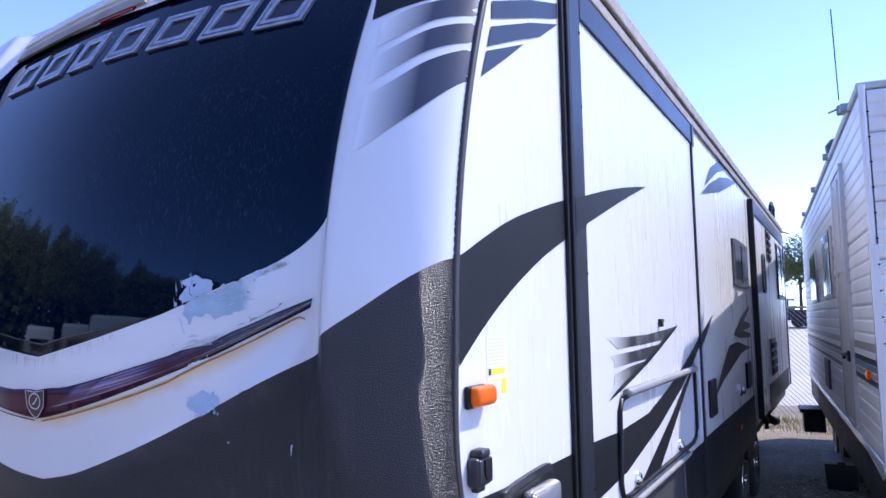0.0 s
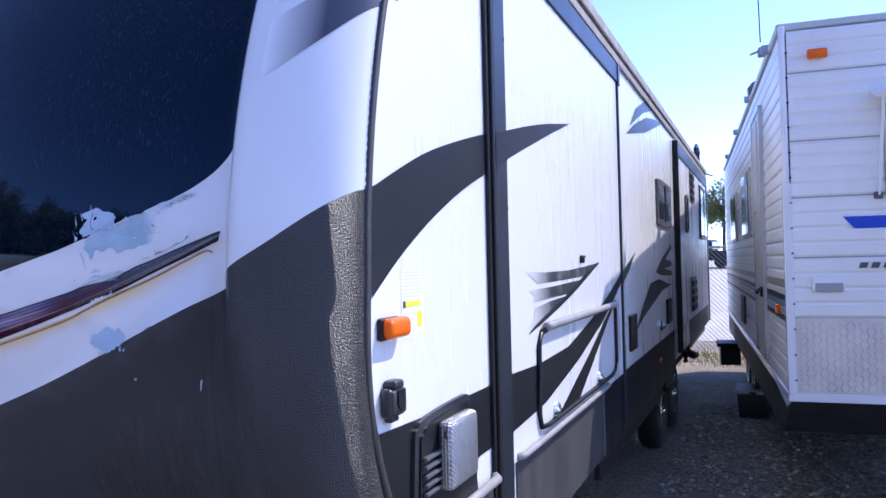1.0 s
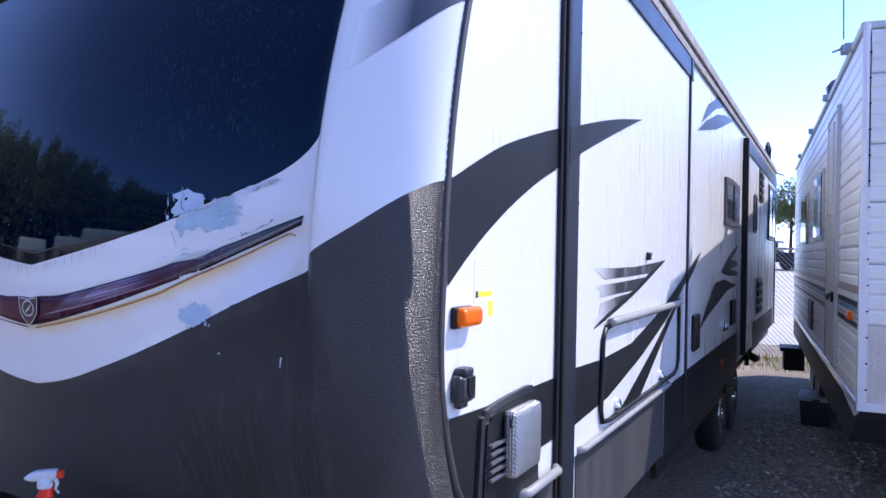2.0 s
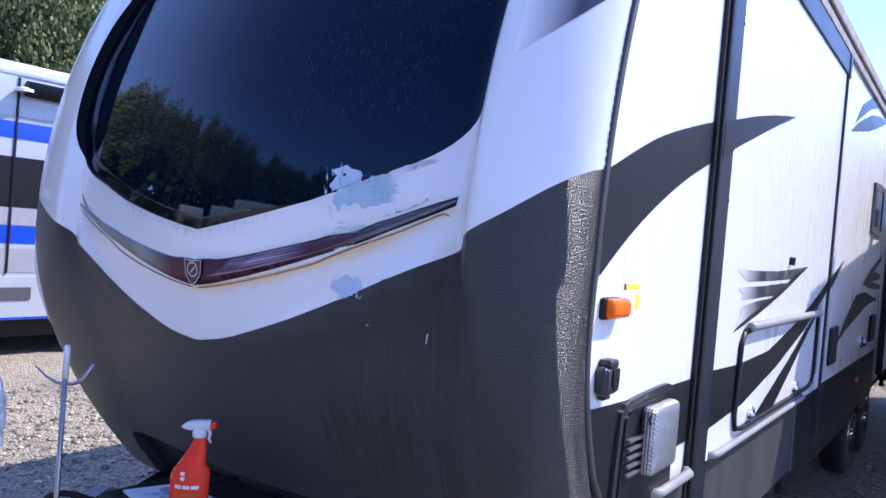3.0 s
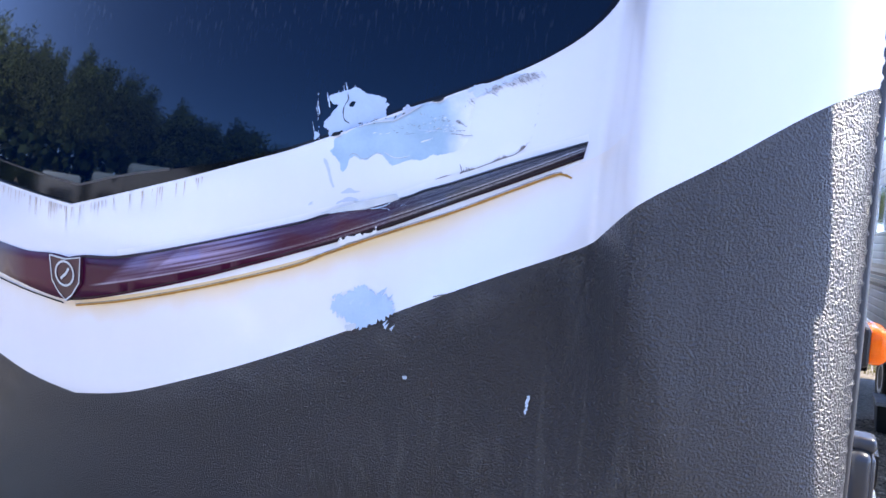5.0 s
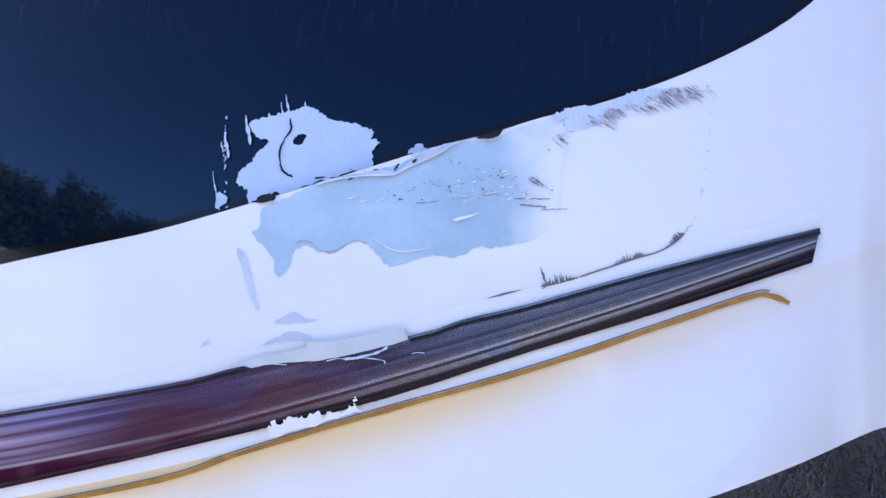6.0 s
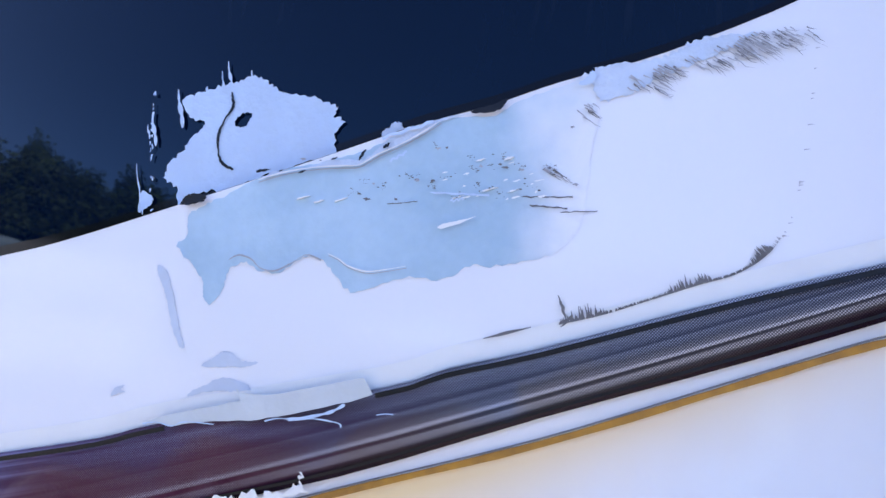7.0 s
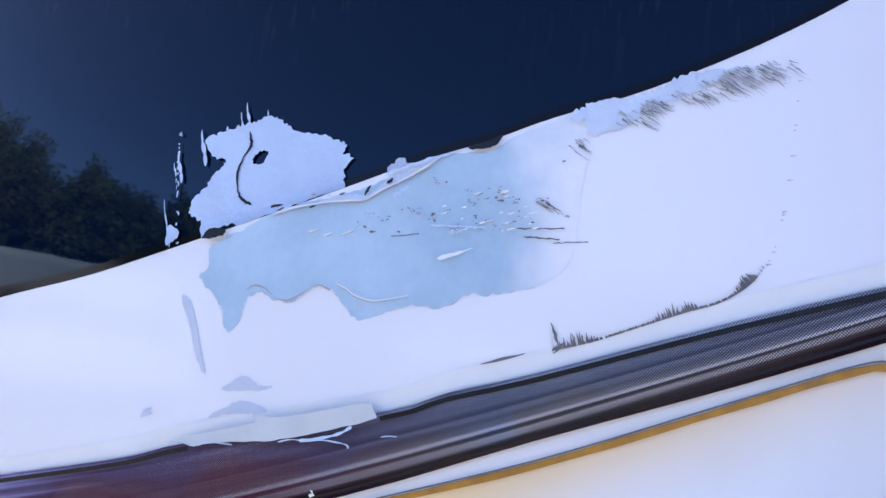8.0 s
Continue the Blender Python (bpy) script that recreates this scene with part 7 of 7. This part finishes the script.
# ---- motorhome on the other side ----
def build_motorhome():
    X = -8.6
    COACH = material("pale_coach_paint", (0.44, 0.47, 0.51), 0.3, vary=0.08, scale=2, fine=30)
    ob = thing("motorhome", (X - 1.2, 5.5, 0), "white motorhome with blue, black and grey stripes", "motorhome")
    Y0, Y1 = 2.3, 11.5
    bm = box(X - 2.45, X, Y0, Y1, 0.42, 3.18, 0.10, 4)
    part("body", bm, COACH, ob, "pale blue-white motorhome body", False)
    part("roof_edge", box(X - 2.3, X + 0.02, Y0 + 0.05, Y1, 3.08, 3.24, 0.05, 3), FILLER, ob)
    for z0, z1, mat in ((2.42, 2.60, BLUE), (2.60, 2.66, STRIPE_GREY), (1.67, 2.22, BLACK), (1.48, 1.67, STRIPE_GREY), (1.28, 1.47, BLUE), (0.96, 1.22, STRIPE_GREY), (0.50, 0.68, BLUE)):
        part("stripe", box(X - 0.004, X + 0.006, Y0 + 0.2, Y1 - 0.1, z0, z1), mat, ob)
    verts = [(X + 0.009, 2.6, 0.44), (X + 0.009, 5.6, 0.44), (X + 0.009, 5.6, 0.86)]
    part("stripe", from_lists(verts, [(0, 1, 2)]), BLUE, ob)
    part("slide_seam", box(X - 0.002, X + 0.02, 3.67, 3.69, 0.95, 3.08), BLACK, ob)
    part("slide_seam", box(X - 0.002, X + 0.015, 3.02, 3.05, 0.95, 3.08), BLACK, ob)
    aw = part("awning_case", tube([(X + 0.10, 3.72, 2.96), (X + 0.10, 7.2, 2.96)], 0.085, 12), BLACK, ob, "rolled awning in a dark case", True)
    part("end_cap", revolve([(0.10, 0.0), (0.10, 0.03), (0.05, 0.05)], (X + 0.10, 3.70, 2.92), 12), WHITE, aw)
    for y0, y1 in ((5.2, 6.6), (8.6, 10.0)):
        w = part("window", box(X, X + 0.02, y0, y1, 1.70, 2.30, 0.02), BLACK, ob, "tinted motorhome window")
        part("pane", box(X + 0.015, X + 0.026, y0 + 0.05, y1 - 0.05, 1.75, 2.25), DARKGLASS, w)
    for k in range(6):
        y = Y0 + 0.4 + 1.6 * k
        d = part("locker_door", box(X, X + 0.012, y, y + 1.45, 0.46, 0.92, 0.008), COACH if k < 2 else STRIPE_GREY, ob, "storage locker door")
        part("latch", box(X + 0.01, X + 0.03, y + 0.1, y + 0.2, 0.62, 0.68, 0.006), CHROME, d)
    part("locker_grille", box(X + 0.012, X + 0.03, 3.25, 3.95, 0.66, 0.80, 0.006), GREYBOX, ob)
    for y in (4.9, 9.4):
        wheel = part("wheel", revolve([(0.24, 0.0), (0.42, 0.0), (0.47, 0.04), (0.48, 0.13), (0.47, 0.24), (0.42, 0.28), (0.24, 0.28)], (X - 0.29, y, 0.48), 24, 1, "x"), RUBBER, ob, "", True)
        part("rim", revolve([(0.03, 0.2), (0.2, 0.24), (0.25, 0.285), (0.1, 0.25), (0.03, 0.26)], (X - 0.29, y, 0.48), 18, 1, "x"), CHROME, wheel)
    part("underbody", box(X - 2.3, X - 0.15, Y0 + 0.3, Y1 - 0.3, 0.22, 0.46), BLACK, ob)


build_motorhome()


# ---- yard behind: fence, pale lot, parked vehicles ----
def build_fence():
    ob = thing("chain_link_fence", (0, 14.6, 0), "galvanised chain-link fence at the back of the yard", "fence")
    for x in [-14 + 2.5 * i for i in range(12)]:
        part("post", tube([(x, 14.6, 0), (x, 14.6, 2.0)], 0.035, 8), WIRE, ob)
    part("top_rail", tube([(-14, 14.6, 1.95), (13.5, 14.6, 1.95)], 0.025, 6), WIRE, ob)
    verts, faces = [], []

    def wire(a, b):
        a, b = Vector(a), Vector(b)
        k = len(verts)
        o = Vector((0.0026, 0, 0.0026))
        verts.extend([a - o, a + o, b + o, b - o])
        faces.append((k, k + 1, k + 2, k + 3))

    p = 0.085
    for i in range(int(9.0 / p)):
        x = -5.0 + p * i
        for s in (-1, 1):
            wire((x, 14.6 + 0.004 * s, 0.05), (x + s * 1.85, 14.6 + 0.004 * s, 1.90))
    part("mesh", from_lists(verts, faces), WIRE, ob)


build_fence()


def build_lot():
    bm = bmesh.new()
    bmesh.ops.create_grid(bm, x_segments=30, y_segments=30, size=1)
    for v in bm.verts:
        v.co = Vector((v.co.x * 60, 16.5 + (v.co.y + 1) * 28, 0.012))
        v.co.z += 0.02 * noise.noise(v.co * 0.2) + max(0, v.co.y - 17) * 0.035
    tagged(part("lot", bm, PALE_LOT, None), "pale dusty lot behind the fence", "lot", kind="structure")
    rnd = random.Random(9)
    verts, faces = [], []
    for k in range(2600):
        x, y = -2.6 + 4.2 * rnd.random(), 12.6 + 1.9 * rnd.random() ** 0.7
        h, a = 0.03 + 0.10 * rnd.random(), rnd.random() * 6.28
        o = Vector((math.cos(a), math.sin(a), 0)) * 0.006
        b = Vector((x, y, 0))
        i = len(verts)
        verts += [b - o, b + o, b + Vector((0.03 * math.cos(a * 3), 0.03 * math.sin(a * 3), h))]
        faces.append((i, i + 1, i + 2))
    tagged(part("grass_tufts", from_lists(verts, faces), GRASS, None), "thin yellow weeds along the fence", "weeds", kind="stuff")


build_lot()


def parked_trailer(at, yaw, length, high, stripe, label):
    """A plain white travel trailer seen from afar."""
    ob = thing("parked_trailer", (0, 0, 0), label, "travel trailer", "trailers parked across the yard")
    part("body", box(-1.2, 1.2, 0, length, 0.6, high, 0.18, 4), WALL, ob)
    part("stripe", box(-1.206, 1.206, 0.2, length - 0.2, 1.3, 1.5, 0.02), stripe, ob)
    for y in (1.0, length * 0.6):
        for x in (-1.21, 1.18):
            part("window", box(x, x + 0.03, y, y + 1.1, 1.75, 2.35, 0.01), DARKGLASS, ob)
    part("front_window", box(-0.8, 0.8, -0.03, 0.01, 1.8, 2.4, 0.01), DARKGLASS, ob)
    part("underbody", box(-1.1, 1.1, 0.2, length - 0.2, 0.40, 0.62), BLACK, ob)
    for y in (length * 0.5, length * 0.5 + 0.85):
        for x in (-1.15, 0.95):
            part("wheel", revolve([(0.18, 0.0), (0.33, 0.02), (0.34, 0.1), (0.33, 0.18), (0.18, 0.2)], (x, y, 0.34), 18, 1, "x"), RUBBER, ob)
    part("tongue", box(-0.06, 0.06, -1.1, 0.2, 0.5, 0.6), RUST, ob)
    ob.matrix_basis = pose(*at, 0, 0, yaw)
    return ob


def across(azimuth, far):
    """A place across the yard, by its bearing from straight ahead of the nose."""
    return (CX - far * math.sin(radians(azimuth)), 1.4 - far * math.cos(radians(azimuth)))


for bearing, far, length, high, stripe, text in [
        (32, 13, 5.0, 3.2, STRIPE_GREY, "white travel trailer parked across the yard"), (40, 12, 6.0, 3.25, SLATE, "white travel trailer with a slate stripe across the yard"),
        (47.5, 15, 8.0, 3.1, BLUE, "white travel trailer with a blue stripe across the yard"), (58, 17, 6.0, 3.0, STRIPE_GREY, "short white travel trailer parked across the yard")]:
    parked_trailer((*across(bearing, far), 0), 180 - bearing, length, high, stripe, text)


def parked_pickup(at, yaw):
    ob = thing("parked_pickup", (0, 0, 0), "dark pickup truck parked behind the fence", "pickup truck")
    part("body", merge(box(-0.95, 0.95, 0, 5.4, 0.45, 1.05, 0.10, 3), box(-0.85, 0.85, 1.6, 3.5, 1.0, 1.75, 0.16, 3)), SLATE, ob)
    part("windscreen", box(-0.75, 0.75, 1.52, 1.62, 1.12, 1.62, 0.03), DARKGLASS, ob)
    part("side_glass", box(-0.87, 0.87, 1.9, 3.3, 1.15, 1.6, 0.03), DARKGLASS, ob)
    for y in (1.0, 4.3):
        for x in (-0.98, 0.74):
            part("wheel", revolve([(0.2, 0.0), (0.36, 0.02), (0.38, 0.12), (0.36, 0.22), (0.2, 0.24)], (x, y, 0.38), 18, 1, "x"), RUBBER, ob)
    ob.matrix_basis = pose(*at, 0, 0, yaw)


parked_pickup((-1.2, 48, 1.1), 75)


# ---- trees ----
def leaf_crown(rnd, centre, size, count, leaf, conifer=False):
    verts, faces = [], []
    for _ in range(count):
        if conifer:
            h = rnd.random() ** 1.4
            r = (1 - h) * size[0] * (0.35 + 0.65 * rnd.random()) * (0.75 + 0.25 * math.sin(h * 40))
            a = rnd.random() * 2 * math.pi
            p = Vector((r * math.cos(a), r * math.sin(a), size[2] * h)) + Vector(centre)
        else:
            d = Vector((rnd.gauss(0, 1), rnd.gauss(0, 1), rnd.gauss(0, 1))).normalized()
            lump = 0.72 + 0.5 * noise.noise(d * 1.9 + Vector(centre))
            r = (0.55 + 0.45 * rnd.random()) * lump
            p = Vector((d.x * size[0] * r, d.y * size[1] * r, d.z * size[2] * r)) + Vector(centre)
        n = Vector((rnd.gauss(0, 1), rnd.gauss(0, 1), rnd.gauss(0, 1) + 0.4)).normalized()
        s = n.cross(Vector((0.3, 0.5, 0.8))).normalized()
        t = n.cross(s)
        q = leaf * (0.5 + rnd.random())
        i = len(verts)
        verts += [p - s * q, p - t * q * 0.7, p + s * q, p + t * q * 0.7]
        faces.append((i, i + 1, i + 2, i + 3))
    return from_lists(verts, faces)


def tree(seed, height, spread, conifer, label):
    rnd = random.Random(seed)
    ob = thing("tree", (0, 0, 0), label, "tree", "trees round the yard")
    trunk = [tube([(0, 0, 0), (0.1, 0.05, height * 0.4), (0.0, 0.1, height * (0.95 if conifer else 0.75))], [height * 0.022, height * 0.016, 0.03], 8)]
    if not conifer:
        for k in range(6):
            a, z = k * 1.1, height * (0.35 + 0.06 * k)
            trunk.append(tube([(0.05, 0.05, z), (spread * 0.35 * math.cos(a), spread * 0.35 * math.sin(a), z + height * 0.12), (spread * 0.7 * math.cos(a), spread * 0.7 * math.sin(a), z + height * 0.2)], [height * 0.009, height * 0.006, 0.03], 6))
    part("trunk", merge(*trunk), BARK, ob, "", True)
    if conifer:
        crown = leaf_crown(rnd, (0, 0, height * 0.12), (spread, spread, height * 0.9), 2600, 0.32, True)
        part("crown", crown, LEAF_DARK, ob)
    else:
        lobes = [leaf_crown(rnd, (0, 0, height * 0.68), (spread, spread, height * 0.32), 4600, 0.14)]
        for k in range(6):
            a = k * 1.05 + 0.3
            lobes.append(leaf_crown(rnd, (spread * 0.62 * math.cos(a), spread * 0.62 * math.sin(a), height * (0.50 + 0.06 * (k % 3))), (spread * 0.5, spread * 0.5, height * 0.17), 1700, 0.14))
        part("crown", merge(*lobes), LEAF, ob)
    return ob


def build_trees():
    rnd = random.Random(77)
    kinds = [tree(1, 15, 5.0, False, "broad green deciduous tree beyond the yard"), tree(2, 22, 4.2, True, "tall dark green conifer on the slope"), tree(3, 12, 4.2, False, "smaller green deciduous tree beyond the yard"), tree(4, 18, 3.6, True, "slim dark green conifer on the slope")]
    first = [(-36, 9, 0), (-44, -46, 0), (-20, 20, 0), (-38, -48, 0)]
    for k, at in zip(kinds, first):
        k.matrix_basis = pose(*at, 0, 0, 40) @ Matrix.Scale(0.5 if at[1] < -40 else 1.0, 4)
    # left of the motorhome and behind the yard
    for x, y, kind in [(-27, 9, 0), (-25, 14, 2), (-33, 8, 0), (-31, 15, 0), (-38, 12, 0), (-29, 12, 2)]:
        copy_thing(kinds[kind], pose(x, y, 0, 0, 0, rnd.random() * 360) @ Matrix.Scale(0.46 + 0.12 * rnd.random(), 4))
    for x in [-30 + 5.0 * i for i in range(14)]:
        copy_thing(kinds[rnd.choice((0, 2))], pose(x + rnd.random() * 2, 62 + 8 * rnd.random(), 1, 0, 0, rnd.random() * 360) @ Matrix.Scale(0.5 + 0.15 * rnd.random(), 4))
    # wooded belt across the yard, an even wall of crowns that sinks a little towards the east
    for row in range(4):
        for i in range(42):
            bearing = -62 + 4.6 * i + 2.2 * rnd.random()
            far = 37 + 6.5 * row + 3 * rnd.random()
            kind = rnd.choice((0, 2, 0, 2))
            lift = 12 + 7.5 * ease((bearing - 15) / 45)
            x, y = across(bearing, far)
            high = (far * math.tan(radians(lift)) + 1.8) * (0.86 + 0.18 * rnd.random())
            copy_thing(kinds[kind], pose(x, y, 0, 0, 0, rnd.random() * 360) @ Matrix.Diagonal((*[0.55 + 0.3 * rnd.random()] * 2, high / (14.2, 21.5, 11.4, 17.6)[kind], 1)))


build_trees()


def build_undergrowth():
    """Dense shrubs that close the foot of the wood."""
    rnd = random.Random(15)
    verts, faces = [], []
    for _ in range(16000):
        bearing = -62 + 192 * rnd.random()
        x, y = across(bearing, 34.5 + 12 * rnd.random())
        h = 0.2 + (2.5 + 4.0 * ease((bearing - 5) / 40)) * rnd.random()
        p = Vector((x, y, h))
        n = Vector((rnd.gauss(0, 1), rnd.gauss(0, 1), rnd.gauss(0, 1) + 0.4)).normalized()
        s = n.cross(Vector((0.3, 0.5, 0.8))).normalized()
        t = n.cross(s)
        q = 0.35 + 0.4 * rnd.random()
        i = len(verts)
        verts += [p - s * q, p - t * q * 0.7, p + s * q, p + t * q * 0.7]
        faces.append((i, i + 1, i + 2, i + 3))
    me = bpy.data.meshes.new("undergrowth")
    me.from_pydata([tuple(v) for v in verts], [], faces)
    me.materials.append(LEAF_DARK)
    tagged(new("undergrowth", me), "dense dark green shrubs at the foot of the wood", "shrubs", kind="stuff")


build_undergrowth()


# ---- loose stones on the gravel ----
def build_stones():
    rnd = random.Random(31)
    phi = (1 + 5 ** 0.5) / 2
    ico = [Vector(v).normalized() for v in ((0, 1, phi), (0, -1, phi), (phi, 0, 1), (-phi, 0, 1), (1, phi, 0), (-1, phi, 0), (1, -phi, 0), (-1, -phi, 0))]
    fs = [(0, 3, 1), (0, 1, 2), (0, 2, 4), (0, 4, 5), (0, 5, 3), (1, 3, 7), (1, 7, 6), (1, 6, 2)]
    verts, faces = [], []
    for region, count in (((-7.2, -2.3, 0.6, 5.5), 9000), ((-0.75, 1.3, 2.4, 9.5), 7000)):
        for _ in range(count):
            x, y = region[0] + (region[1] - region[0]) * rnd.random(), region[2] + (region[3] - region[2]) * rnd.random()
            r = 0.007 + 0.022 * rnd.random() ** 2.2
            turn = Matrix.Rotation(rnd.random() * 6.28, 3, "Z")
            sx, sy, sz = 0.8 + 0.6 * rnd.random(), 0.7 + 0.5 * rnd.random(), 0.5 + 0.4 * rnd.random()
            k = len(verts)
            for v in ico:
                verts.append(turn @ Vector((v.x * r * sx, v.y * r * sy, v.z * r * sz)) + Vector((x, y, r * 0.15)))
            faces += [(a + k, b + k, c + k) for a, b, c in fs]
    me = bpy.data.meshes.new("loose_stones")
    me.from_pydata([tuple(v) for v in verts], [], faces)
    me.materials.append(STONE)
    tagged(new("loose_stones", me), "loose angular grey gravel stones", "gravel", kind="stuff")
    n, l = STONE.node_tree.nodes, STONE.node_tree.links
    p = n["Principled BSDF"]
    old = p.inputs["Base Color"].links[0].from_socket
    geo = n.new("ShaderNodeNewGeometry")
    hsv = n.new("ShaderNodeHueSaturation")
    rng = n.new("ShaderNodeMapRange")
    rng.inputs["To Min"].default_value, rng.inputs["To Max"].default_value = 0.35, 1.6
    l.new(geo.outputs["Random Per Island"], rng.inputs["Value"])
    l.new(rng.outputs["Result"], hsv.inputs["Value"])
    l.new(old, hsv.inputs["Color"])
    l.new(hsv.outputs["Color"], p.inputs["Base Color"])
    lane_shade(STONE, (1.0, 0.98, 0.98, 1))


build_stones()
